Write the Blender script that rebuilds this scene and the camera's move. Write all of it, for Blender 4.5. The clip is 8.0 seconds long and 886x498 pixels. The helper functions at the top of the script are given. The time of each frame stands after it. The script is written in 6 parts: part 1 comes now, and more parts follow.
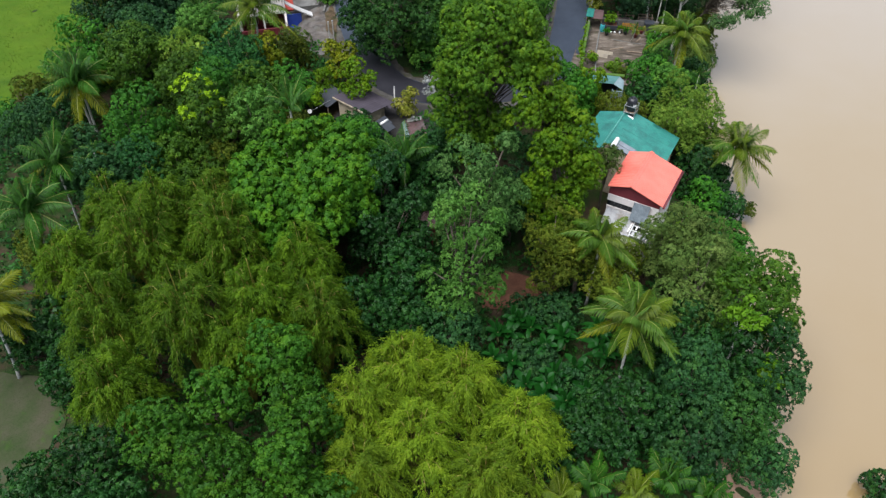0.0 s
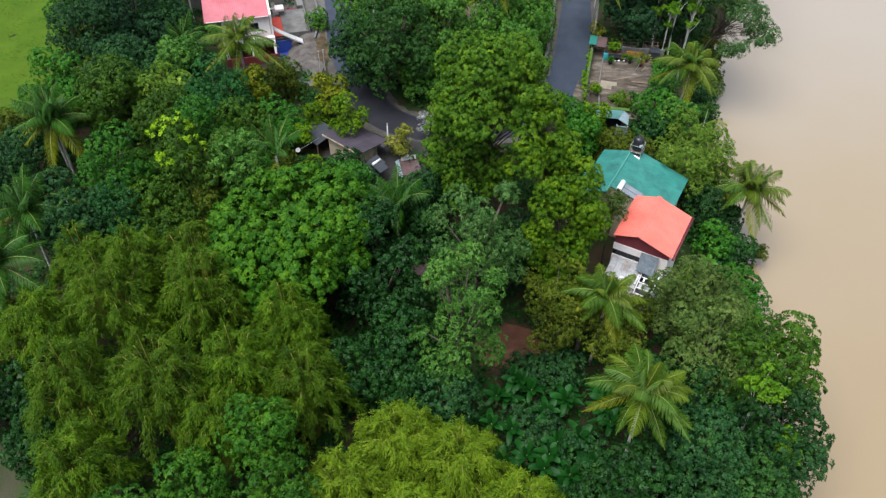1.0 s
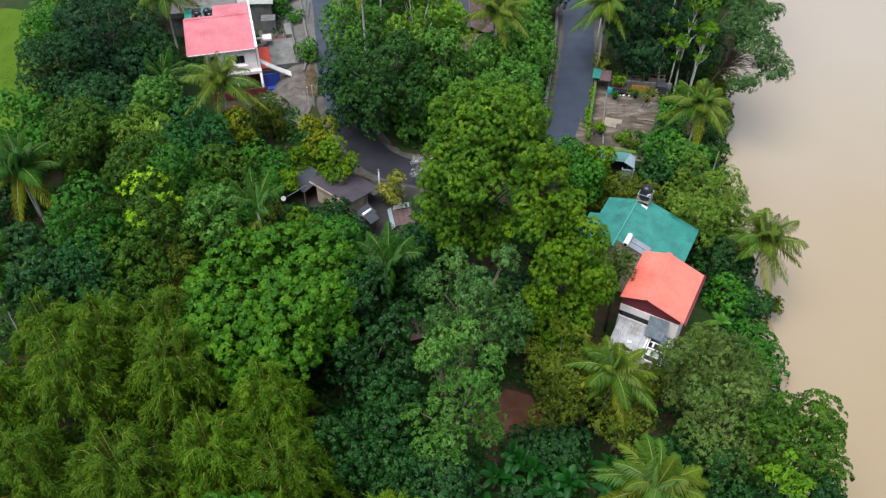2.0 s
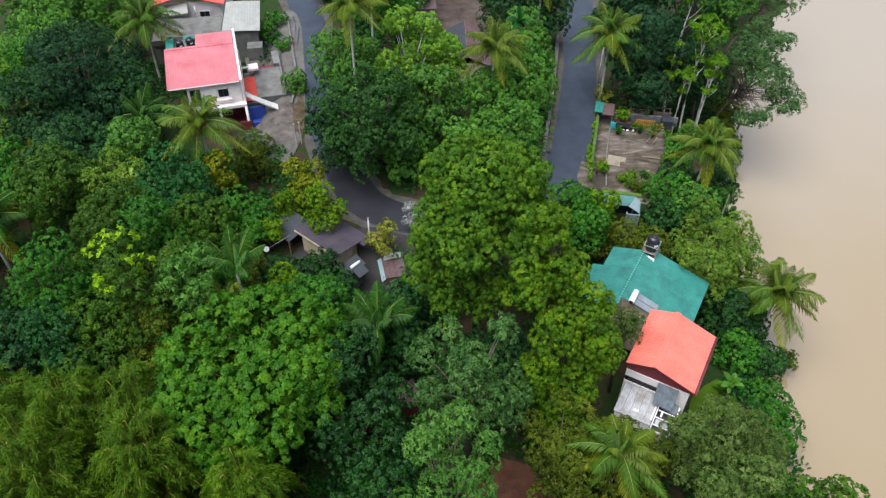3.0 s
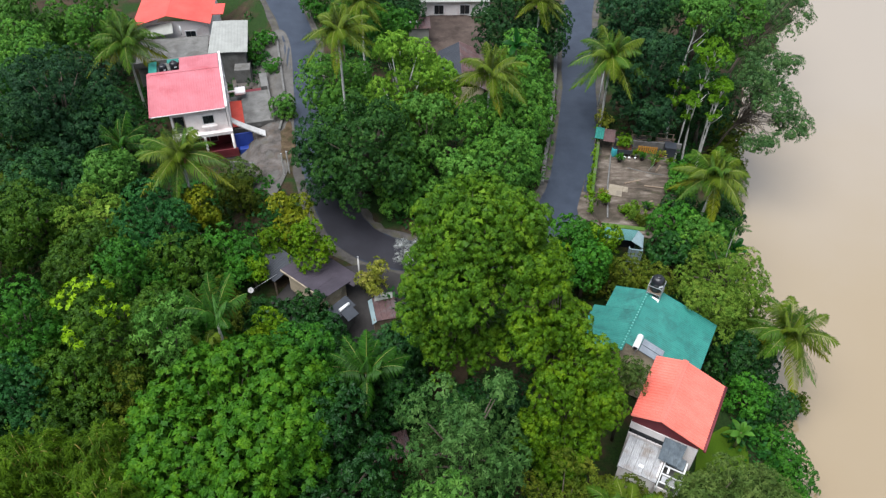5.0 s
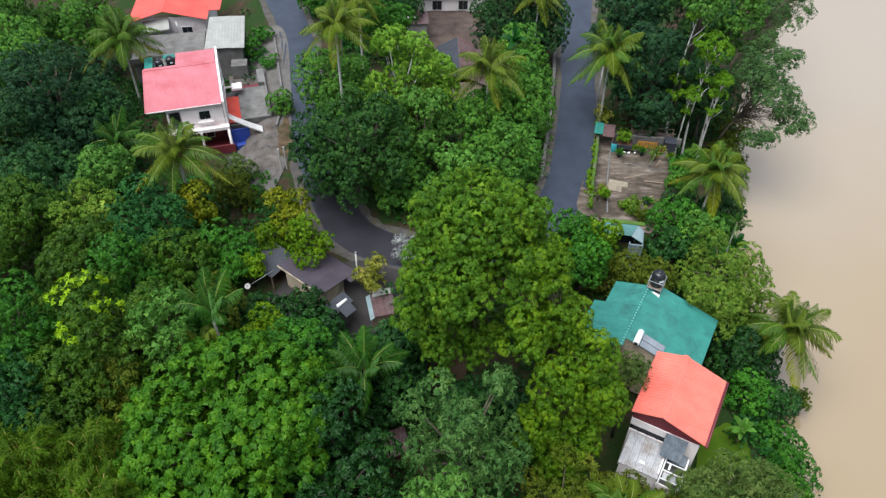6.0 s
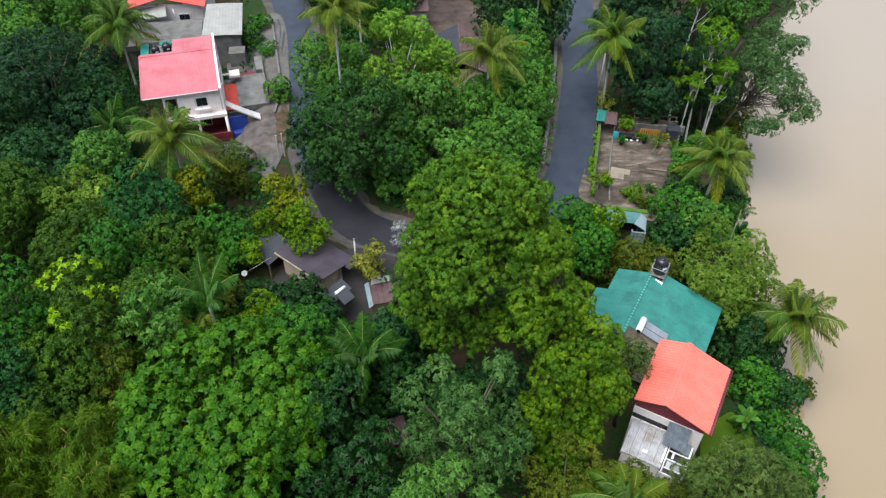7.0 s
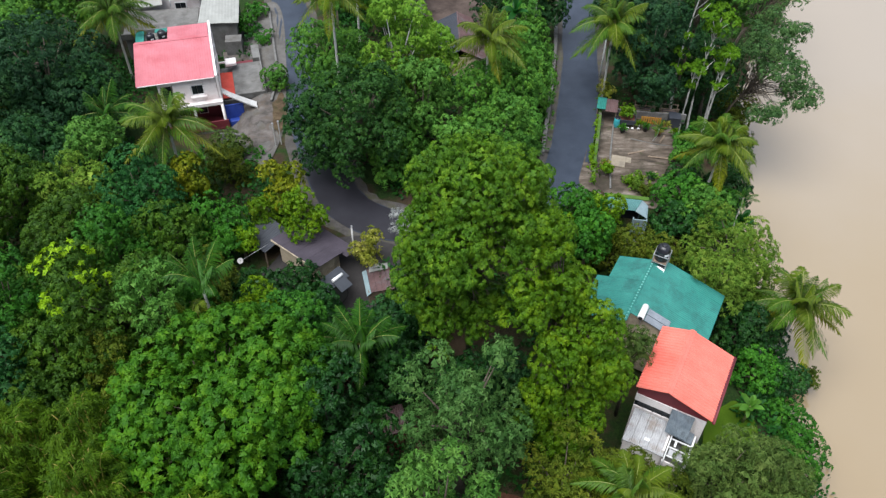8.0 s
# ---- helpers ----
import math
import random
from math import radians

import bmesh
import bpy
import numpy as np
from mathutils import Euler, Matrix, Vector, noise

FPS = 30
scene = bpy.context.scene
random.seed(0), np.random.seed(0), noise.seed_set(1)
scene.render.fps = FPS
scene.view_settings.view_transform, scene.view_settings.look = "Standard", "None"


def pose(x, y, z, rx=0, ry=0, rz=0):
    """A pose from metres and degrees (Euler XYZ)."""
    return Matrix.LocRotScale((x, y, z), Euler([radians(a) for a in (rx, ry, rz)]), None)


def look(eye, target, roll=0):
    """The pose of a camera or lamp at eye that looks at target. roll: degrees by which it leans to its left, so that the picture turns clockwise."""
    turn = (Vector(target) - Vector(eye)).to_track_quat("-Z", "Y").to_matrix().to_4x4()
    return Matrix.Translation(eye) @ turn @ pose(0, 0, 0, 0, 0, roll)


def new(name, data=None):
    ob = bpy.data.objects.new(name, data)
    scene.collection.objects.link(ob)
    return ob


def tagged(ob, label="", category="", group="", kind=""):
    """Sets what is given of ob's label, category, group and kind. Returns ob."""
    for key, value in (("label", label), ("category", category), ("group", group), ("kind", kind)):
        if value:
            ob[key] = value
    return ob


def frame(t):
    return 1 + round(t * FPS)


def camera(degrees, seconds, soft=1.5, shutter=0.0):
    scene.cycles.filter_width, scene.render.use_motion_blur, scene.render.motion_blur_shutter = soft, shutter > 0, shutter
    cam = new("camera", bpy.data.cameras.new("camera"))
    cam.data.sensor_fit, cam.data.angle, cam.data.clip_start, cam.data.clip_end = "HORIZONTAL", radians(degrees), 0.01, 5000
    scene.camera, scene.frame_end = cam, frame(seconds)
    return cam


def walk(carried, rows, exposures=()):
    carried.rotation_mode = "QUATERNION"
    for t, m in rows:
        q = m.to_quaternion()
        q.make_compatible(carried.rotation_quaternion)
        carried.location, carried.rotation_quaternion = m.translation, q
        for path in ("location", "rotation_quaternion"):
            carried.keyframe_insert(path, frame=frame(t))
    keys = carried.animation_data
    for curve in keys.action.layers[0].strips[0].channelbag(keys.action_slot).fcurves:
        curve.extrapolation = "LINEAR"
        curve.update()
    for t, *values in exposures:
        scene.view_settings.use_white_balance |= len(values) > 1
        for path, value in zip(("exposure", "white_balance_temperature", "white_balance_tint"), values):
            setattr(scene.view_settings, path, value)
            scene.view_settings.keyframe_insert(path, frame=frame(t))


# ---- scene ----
cam = camera(61.0, 8.0, soft=1.35)
PATH = [
    (0, (1.06, 1.263, 40.164), (1.02, 2.699, 38.772), 0.4),
    (0.5, (1.055, 3.898, 40.327), (1.019, 5.334, 38.935), 0.6),
    (1, (1.099, 6.682, 40.513), (1.064, 8.118, 39.122), 0.6),
    (1.5, (1.169, 9.605, 40.753), (1.136, 11.041, 39.361), 0.7),
    (2, (1.23, 12.651, 40.941), (1.198, 14.088, 39.55), 0.7),
    (3.5, (1.52, 20.219, 41.502), (1.494, 21.654, 40.109), 0.8),
    (4, (1.557, 21.394, 41.538), (1.532, 22.831, 40.147), 0.7),
    (4.5, (1.588, 22.062, 41.478), (1.564, 23.501, 40.088), 0.8),
    (6, (1.641, 22.403, 40.788), (1.622, 23.842, 39.399), 0.8),
    (6.5, (1.692, 22.514, 40.129), (1.672, 23.947, 38.734), 0.8),
    (7, (1.697, 22.514, 39.738), (1.677, 23.946, 38.342), 0.8),
    (7.5, (1.686, 22.483, 39.356), (1.668, 23.916, 37.961), 0.8),
    (8, (1.742, 22.519, 38.645), (1.724, 23.948, 37.245), 0.8),
]
walk(cam, [(t, look(eye, target, roll)) for t, eye, target, roll in PATH])
scene.view_settings.exposure = 0.72

# ---- sky and sun: bright overcast ----
SUN_UP, SUN_ROUND = 70.0, 226.0
world = bpy.data.worlds.new("overcast_sky")
world.use_nodes = True
scene.world = world
wn, wl = world.node_tree.nodes, world.node_tree.links
sky = wn.new("ShaderNodeTexSky")
sky.sky_type, sky.sun_disc = "NISHITA", False
sky.sun_elevation, sky.sun_rotation = radians(SUN_UP), radians(SUN_ROUND)
sky.air_density, sky.dust_density, sky.ozone_density = 1.0, 4.0, 1.0
cloud = wn.new("ShaderNodeMixRGB")
cloud.inputs["Fac"].default_value = 0.75
cloud.inputs["Color2"].default_value = (8.0, 9.2, 11.4, 1)
wl.new(sky.outputs["Color"], cloud.inputs["Color1"])
wl.new(cloud.outputs["Color"], wn["Background"].inputs["Color"])
wn["Background"].inputs["Strength"].default_value = 0.054
sun = new("sun", bpy.data.lights.new("sun", "SUN"))
sun.data.energy, sun.data.angle, sun.data.color = 3.5, radians(52), (0.97, 0.99, 1.0)
sun.matrix_world = pose(0, 0, 80, 90 - SUN_UP, 0, 180 - SUN_ROUND)


# ---- materials ----
def material(name, rough=0.7, metal=0.0, spec=0.5):
    m = bpy.data.materials.new(name)
    m.use_nodes = True
    p = m.node_tree.nodes["Principled BSDF"]
    p.inputs["Roughness"].default_value, p.inputs["Metallic"].default_value = rough, metal
    p.inputs["Specular IOR Level"].default_value = spec
    return m, m.node_tree.nodes, m.node_tree.links, p


def noise_node(n, l, scale, detail=5.0, rough=0.6, coords=None):
    t = n.new("ShaderNodeTexNoise")
    t.inputs["Scale"].default_value, t.inputs["Detail"].default_value, t.inputs["Roughness"].default_value = scale, detail, rough
    if coords:
        l.new(coords, t.inputs["Vector"])
    return t.outputs["Fac"]


def ramp(n, l, fac, *stops):
    r = n.new("ShaderNodeValToRGB")
    els = r.color_ramp.elements
    while len(els) < len(stops):
        els.new(0.5)
    for e, (at, c) in zip(els, stops):
        e.position, e.color = at, (*c, 1)
    l.new(fac, r.inputs["Fac"])
    return r.outputs["Color"]


def mix(n, l, a, b, fac, kind="MIX"):
    x = n.new("ShaderNodeMixRGB")
    x.blend_type = kind
    for key, v in (("Color1", a), ("Color2", b), ("Fac", fac)):
        if isinstance(v, (int, float)):
            x.inputs[key].default_value = v
        elif isinstance(v, tuple):
            x.inputs[key].default_value = (*v, 1)
        else:
            l.new(v, x.inputs[key])
    return x.outputs["Color"]


def bump(n, l, p, fac, strength, distance):
    b = n.new("ShaderNodeBump")
    b.inputs["Strength"].default_value, b.inputs["Distance"].default_value = strength, distance
    l.new(fac, b.inputs["Height"])
    l.new(b.outputs["Normal"], p.inputs["Normal"])


def leafy(name, low, mid, high, rough=0.5, glow=0.2, clump=0.9):
    """Leaves: three greens mixed leaf by leaf and clump by clump, with some light passing through."""
    m, n, l, p = material(name, rough + 0.1, 0.0, 0.18)
    geo, obj, co = n.new("ShaderNodeNewGeometry"), n.new("ShaderNodeObjectInfo"), n.new("ShaderNodeTexCoord")
    f = n.new("ShaderNodeMath")
    f.operation = "MULTIPLY_ADD"
    f.inputs[1].default_value = 0.36
    l.new(geo.outputs["Random Per Island"], f.inputs[0])
    g = n.new("ShaderNodeMath")
    g.operation = "MULTIPLY_ADD"
    g.inputs[1].default_value, g.inputs[2].default_value = 1.85, -0.615
    l.new(noise_node(n, l, clump, 3, 0.6, co.outputs["Object"]), g.inputs[0])
    l.new(g.outputs[0], f.inputs[2])
    c = ramp(n, l, f.outputs[0], (0.0, low), (0.5, mid), (1.0, high))
    hue = n.new("ShaderNodeHueSaturation")
    v = n.new("ShaderNodeMapRange")
    v.inputs["To Min"].default_value, v.inputs["To Max"].default_value = 0.62, 0.90
    l.new(obj.outputs["Random"], v.inputs["Value"])
    l.new(v.outputs["Result"], hue.inputs["Value"])
    l.new(c, hue.inputs["Color"])
    l.new(hue.outputs["Color"], p.inputs["Base Color"])
    t = n.new("ShaderNodeBsdfTranslucent")
    l.new(hue.outputs["Color"], t.inputs["Color"])
    s = n.new("ShaderNodeMixShader")
    s.inputs["Fac"].default_value = glow
    l.new(p.outputs[0], s.inputs[1])
    l.new(t.outputs[0], s.inputs[2])
    l.new(s.outputs[0], n["Material Output"].inputs["Surface"])
    return m


def mottled(name, a, b, scale=1.5, rough=0.8, metal=0.0, fine=25.0, relief=0.02, c=None, stain=None):
    """A weathered surface: two tones at a large scale, grain at a small one, optional dark stains."""
    m, n, l, p = material(name, rough, metal, 0.15 if rough > 0.94 else 0.5)
    co = n.new("ShaderNodeTexCoord").outputs["Object"]
    big = noise_node(n, l, scale, 6, 0.65, co)
    small = noise_node(n, l, fine, 4, 0.7, co)
    col = ramp(n, l, big, (0.32, a), (0.68, b))
    col = mix(n, l, col, tuple(0.55 * x for x in a), ramp(n, l, small, (0.5, (0, 0, 0)), (0.8, (0.7, 0.7, 0.7))))
    if stain:
        s = noise_node(n, l, scale * 0.6 + 0.13, 7, 0.7, co)
        col = mix(n, l, col, stain, ramp(n, l, s, (0.5, (0, 0, 0)), (0.66, (0.85, 0.85, 0.85))))
    l.new(col, p.inputs["Base Color"])
    bump(n, l, p, small, 0.5, relief)
    return m


LEAF = {
    "mango": leafy("mango_leaves", (0.03312, 0.1026, 0.003), (0.1086, 0.2489, 0.006), (0.2622, 0.418, 0.01), 0.45),
    "deep": leafy("deep_green_leaves", (0.022, 0.074, 0.004), (0.072, 0.18, 0.008), (0.185, 0.315, 0.014), 0.45),
    "round": leafy("round_tree_leaves", (0.01804, 0.0882, 0.0045), (0.05248, 0.1764, 0.0072), (0.1271, 0.2835, 0.009), 0.5),
    "glossy": leafy("glossy_leaves", (0.005295, 0.03253, 0.007036), (0.01655, 0.07221, 0.01292), (0.03969, 0.1299, 0.01465), 0.38, 0.15),
    "broad": leafy("broad_leaves", (0.01655, 0.08667, 0.008081), (0.04124, 0.1728, 0.01298), (0.09002, 0.2754, 0.01622), 0.5),
    "dome": leafy("blue_green_leaves", (0.01621, 0.07541, 0.004639), (0.04019, 0.1435, 0.008184), (0.09596, 0.2252, 0.01092), 0.5),
    "forest": leafy("forest_green_leaves", (0.016, 0.055, 0.004), (0.048, 0.125, 0.008), (0.115, 0.220, 0.014), 0.5),
    "shade": leafy("shaded_blue_leaves", (0.006, 0.030, 0.012), (0.018, 0.070, 0.023), (0.044, 0.125, 0.032), 0.5, 0.15),
    "river": leafy("lacy_river_leaves", (0.03, 0.088, 0.026), (0.072, 0.165, 0.045), (0.145, 0.26, 0.07), 0.55),
    "banana_light": leafy("young_banana_leaves", (0.05, 0.16, 0.02), (0.10, 0.26, 0.03), (0.18, 0.36, 0.05), 0.4, 0.3),
    "sage": leafy("grey_olive_leaves", (0.036, 0.085, 0.014), (0.095, 0.165, 0.03), (0.19, 0.26, 0.06), 0.6),
    "ochre": leafy("ochre_green_leaves", (0.060, 0.120, 0.004), (0.190, 0.235, 0.007), (0.390, 0.360, 0.014), 0.5),
    "mid": leafy("mid_green_leaves", (0.033, 0.1254, 0.0176), (0.088, 0.2576, 0.0308), (0.198, 0.4144, 0.0418), 0.5),
    "dark": leafy("dark_leaves", (0.008033, 0.03891, 0.01288), (0.02208, 0.08653, 0.02067), (0.05519, 0.1517, 0.0257), 0.5, 0.15),
    "canopy": leafy("canopy_green_leaves", (0.013, 0.056, 0.012), (0.034, 0.118, 0.019), (0.080, 0.198, 0.025), 0.5),
    "grey": leafy("grey_green_leaves", (0.02392, 0.0817, 0.0152), (0.06348, 0.1615, 0.0323), (0.1546, 0.2898, 0.0741), 0.55),
    "pale": leafy("pale_leaves", (0.03527, 0.1275, 0.01572), (0.08628, 0.2347, 0.03152), (0.1725, 0.3623, 0.05675), 0.5),
    "olive": leafy("olive_leaves", (0.032, 0.062, 0.003), (0.085, 0.128, 0.008), (0.185, 0.205, 0.018), 0.6),
    "fine": leafy("feathery_leaves", (0.05, 0.135, 0.01), (0.145, 0.27, 0.026), (0.3, 0.41, 0.055), 0.6),
    "lime": leafy("lime_leaves", (0.06199, 0.1784, 0.006217), (0.124, 0.2886, 0.01036), (0.1962, 0.3781, 0.02071), 0.5, 0.35),
    "limetree": leafy("light_green_leaves", (0.07, 0.19, 0.014), (0.165, 0.35, 0.03), (0.31, 0.5, 0.05), 0.5, 0.3),
    "bluish": leafy("bluish_leaves", (0.006495, 0.04584, 0.01062), (0.01781, 0.09671, 0.01932), (0.04465, 0.1725, 0.02418), 0.5, 0.15),
    "yellowgreen": leafy("yellow_green_leaves", (0.036, 0.12, 0.0025), (0.115, 0.24, 0.004), (0.27, 0.385, 0.008), 0.5),
    "bamboo": leafy("bamboo_leaves", (0.03, 0.08, 0.0017), (0.08, 0.172, 0.0035), (0.165, 0.285, 0.009), 0.55, 0.3),
    "bamboo_light": leafy("light_bamboo_leaves", (0.058, 0.122, 0.004), (0.152, 0.258, 0.008), (0.28, 0.395, 0.02), 0.55, 0.3),
    "flower": leafy("yellow_blossom", (0.1926, 0.3671, 0.006396), (0.2889, 0.5047, 0.009594), (0.3842, 0.5965, 0.01919), 0.5, 0.3),
    "croton": leafy("croton_leaves", (0.08, 0.13, 0.011), (0.26, 0.28, 0.03), (0.6, 0.53, 0.15), 0.5, 0.3),
    "white": leafy("silver_leaves", (0.18, 0.2, 0.17), (0.36, 0.38, 0.36), (0.62, 0.62, 0.62), 0.6),
    "palm": leafy("palm_leaflets", (0.04261, 0.08403, 0.005756), (0.1219, 0.1874, 0.009207), (0.2927, 0.2969, 0.01727), 0.4, 0.25, 0.35),
    "palm_green": leafy("green_palm_leaflets", (0.02642, 0.07563, 0.006907), (0.07558, 0.1687, 0.01105), (0.1815, 0.2672, 0.02072), 0.4, 0.25, 0.35),
    "palm_young": leafy("young_palm_leaflets", (0.01279, 0.06457, 0.005181), (0.03779, 0.1378, 0.00829), (0.08721, 0.2152, 0.01554), 0.4, 0.25, 0.35),
    "palm_yellow": leafy("ageing_palm_leaflets", (0.0684, 0.101, 0.004093), (0.182, 0.218, 0.007675), (0.319, 0.319, 0.01535), 0.4, 0.25, 0.35),
    "banana": leafy("banana_leaves", (0.006281, 0.05192, 0.007189), (0.01411, 0.0992, 0.01196), (0.03137, 0.1552, 0.01782), 0.35, 0.3),
    "grass": leafy("grass_blades", (0.05, 0.115, 0.005), (0.085, 0.165, 0.008), (0.13, 0.22, 0.012), 0.6, 0.2),
    "under": leafy("undergrowth_leaves", (0.00547, 0.042, 0.006449), (0.015, 0.0892, 0.0113), (0.041, 0.168, 0.0161), 0.5, 0.15),
}
BARK = mottled("bark", (0.055, 0.042, 0.030), (0.15, 0.12, 0.09), 3.0, 0.9, 0, 30, 0.02)
PALE_BARK = mottled("pale_bark", (0.34, 0.33, 0.30), (0.58, 0.57, 0.53), 3.0, 0.85, 0, 30, 0.015)
CULM = mottled("bamboo_culm", (0.15, 0.17, 0.03), (0.34, 0.25, 0.05), 2.0, 0.5, 0, 12, 0.005)
RACHIS = mottled("frond_rib", (0.13, 0.17, 0.03), (0.26, 0.26, 0.06), 2.0, 0.5, 0, 20, 0.004)


# ---- building helpers ----
def part(name, bm, mat, parent=None, label="", smooth=False):
    """Links a bmesh as one mesh object under a thing or a part."""
    me = bpy.data.meshes.new(name)
    bm.to_mesh(me)
    bm.free()
    return mesh_part(name, me, mat, parent, label, smooth)


def mesh_part(name, me, mat, parent=None, label="", smooth=False):
    if mat and not me.materials:
        me.materials.append(mat)
    if smooth:
        me.polygons.foreach_set("use_smooth", [True] * len(me.polygons))
    ob = new(name, me)
    ob.parent = parent
    if label:
        ob["label"] = label
    return ob


def thing(name, x, y, z, turn, label, category, group="", kind=""):
    ob = new(name)
    ob.matrix_basis = pose(x, y, z, 0, 0, turn)
    return tagged(ob, label, category, group, kind)


def raw_mesh(name, verts, faces):
    """A mesh of quads from number arrays."""
    me = bpy.data.meshes.new(name)
    verts, faces = np.asarray(verts, dtype=np.float32), np.asarray(faces, dtype=np.int32)
    k = faces.shape[1]
    me.vertices.add(len(verts))
    me.vertices.foreach_set("co", verts.ravel())
    me.loops.add(faces.size)
    me.loops.foreach_set("vertex_index", faces.ravel())
    me.polygons.add(len(faces))
    me.polygons.foreach_set("loop_start", np.arange(len(faces), dtype=np.int32) * k)
    me.update(calc_edges=True)
    return me


def add_box(bm, x0, x1, y0, y1, z0, z1, bevel=0.0):
    made = bmesh.ops.create_cube(bm, size=1.0, matrix=Matrix.LocRotScale(((x0 + x1) / 2, (y0 + y1) / 2, (z0 + z1) / 2), None, (x1 - x0, y1 - y0, z1 - z0)))
    if bevel:
        edges = list({e for v in made["verts"] for e in v.link_edges})
        bmesh.ops.bevel(bm, geom=edges, offset=bevel, segments=1, affect="EDGES")


def box_bm(x0, x1, y0, y1, z0, z1, bevel=0.02):
    bm = bmesh.new()
    add_box(bm, x0, x1, y0, y1, z0, z1, bevel)
    return bm


def add_tube(bm, points, radii, sides=6):
    """A tapered tube along points."""
    rings = []
    for i, p in enumerate(points):
        a, b = Vector(points[max(i - 1, 0)]), Vector(points[min(i + 1, len(points) - 1)])
        q = (b - a).to_track_quat("Z", "Y")
        rings.append([bm.verts.new(Vector(p) + q @ Vector((radii[i] * math.cos(6.2832 * k / sides), radii[i] * math.sin(6.2832 * k / sides), 0))) for k in range(sides)])
    for r, s in zip(rings, rings[1:]):
        for k in range(sides):
            f = bm.faces.new((r[k], r[(k + 1) % sides], s[(k + 1) % sides], s[k]))
            f.smooth = True
    bm.faces.new(rings[-1])
    bm.faces.new(rings[0][::-1])


def tube_bm(points, radii, sides=6):
    bm = bmesh.new()
    add_tube(bm, points, radii, sides)
    return bm


def sheet_bm(a, b, c, d, pitch=0.2, rib=0.025, thick=0.03):
    """A ribbed roofing sheet. a-b: upper edge, d-c: lower edge; ribs run from upper to lower."""
    bm = bmesh.new()
    a, b, c, d = (Vector(v) for v in (a, b, c, d))
    up = (b - a).cross(d - a).normalized()
    if up.z < 0:
        up = -up
    count = max(2, round((b - a).length / pitch))
    tops, lows = [], []
    for i in range(count * 4 + 1):
        f, h = i / (count * 4), rib if i % 4 in (1, 2) else 0.0
        ends = [a.lerp(b, f) + up * h, d.lerp(c, f) + up * h]
        tops.append([bm.verts.new(v) for v in ends])
        lows.append([bm.verts.new(v - up * thick) for v in ends])
    for i in range(count * 4):
        bm.faces.new((tops[i][0], tops[i][1], tops[i + 1][1], tops[i + 1][0]))
        bm.faces.new((lows[i][0], lows[i + 1][0], lows[i + 1][1], lows[i][1]))
        for k in (0, 1):
            bm.faces.new((tops[i][k], tops[i + 1][k], lows[i + 1][k], lows[i][k]))
    for i in (0, -1):
        bm.faces.new((tops[i][0], lows[i][0], lows[i][1], tops[i][1]))
    bmesh.ops.recalc_face_normals(bm, faces=bm.faces)
    return bm


# ---- the lie of the land ----
SHORE = [(-60, 10), (0, 19), (29, 25), (45, 28), (60, 28.3), (72, 29.2), (80, 31), (87, 33.0), (98, 36.0), (117, 47), (160, 70), (400, 200), (3000, 1600)]
ROAD = [(30, 160), (21, 130), (16.4, 109), (15.4, 103), (14.8, 96), (14.1, 88), (13.1, 81), (12.2, 76), (11.0, 71.5), (8.9, 67.6), (5.4, 65.1), (1, 64.2),
        (-3, 64.5), (-6.2, 66.4), (-8.2, 70), (-10, 75), (-12, 82), (-13.9, 90), (-16.2, 99), (-19.5, 107.4), (-25, 118), (-36, 136), (-60, 170)]
WATER = -8.0


def smooth(f):
    f = np.clip(f, 0, 1)
    return f * f * (3 - 2 * f)


def spline(points, per=8):
    p = np.array(points, float)
    p = np.vstack([2 * p[0] - p[1], p, 2 * p[-1] - p[-2]])
    out = []
    for i in range(1, len(p) - 2):
        for t in np.arange(per) / per:
            a, b, c, d = p[i - 1 : i + 3]
            out.append(0.5 * (2 * b + (c - a) * t + (2 * a - 5 * b + 4 * c - d) * t * t + (3 * b - a - 3 * c + d) * t**3))
    return np.array(out + [p[-2]])


ROAD_LINE = spline(ROAD)


def road_distance(x, y):
    best = np.full(np.shape(x), 1e9)
    for (ax, ay), (bx, by) in zip(ROAD_LINE, ROAD_LINE[1:]):
        dx, dy = bx - ax, by - ay
        t = np.clip(((x - ax) * dx + (y - ay) * dy) / (dx * dx + dy * dy), 0, 1)
        best = np.minimum(best, np.hypot(x - ax - t * dx, y - ay - t * dy))
    return best


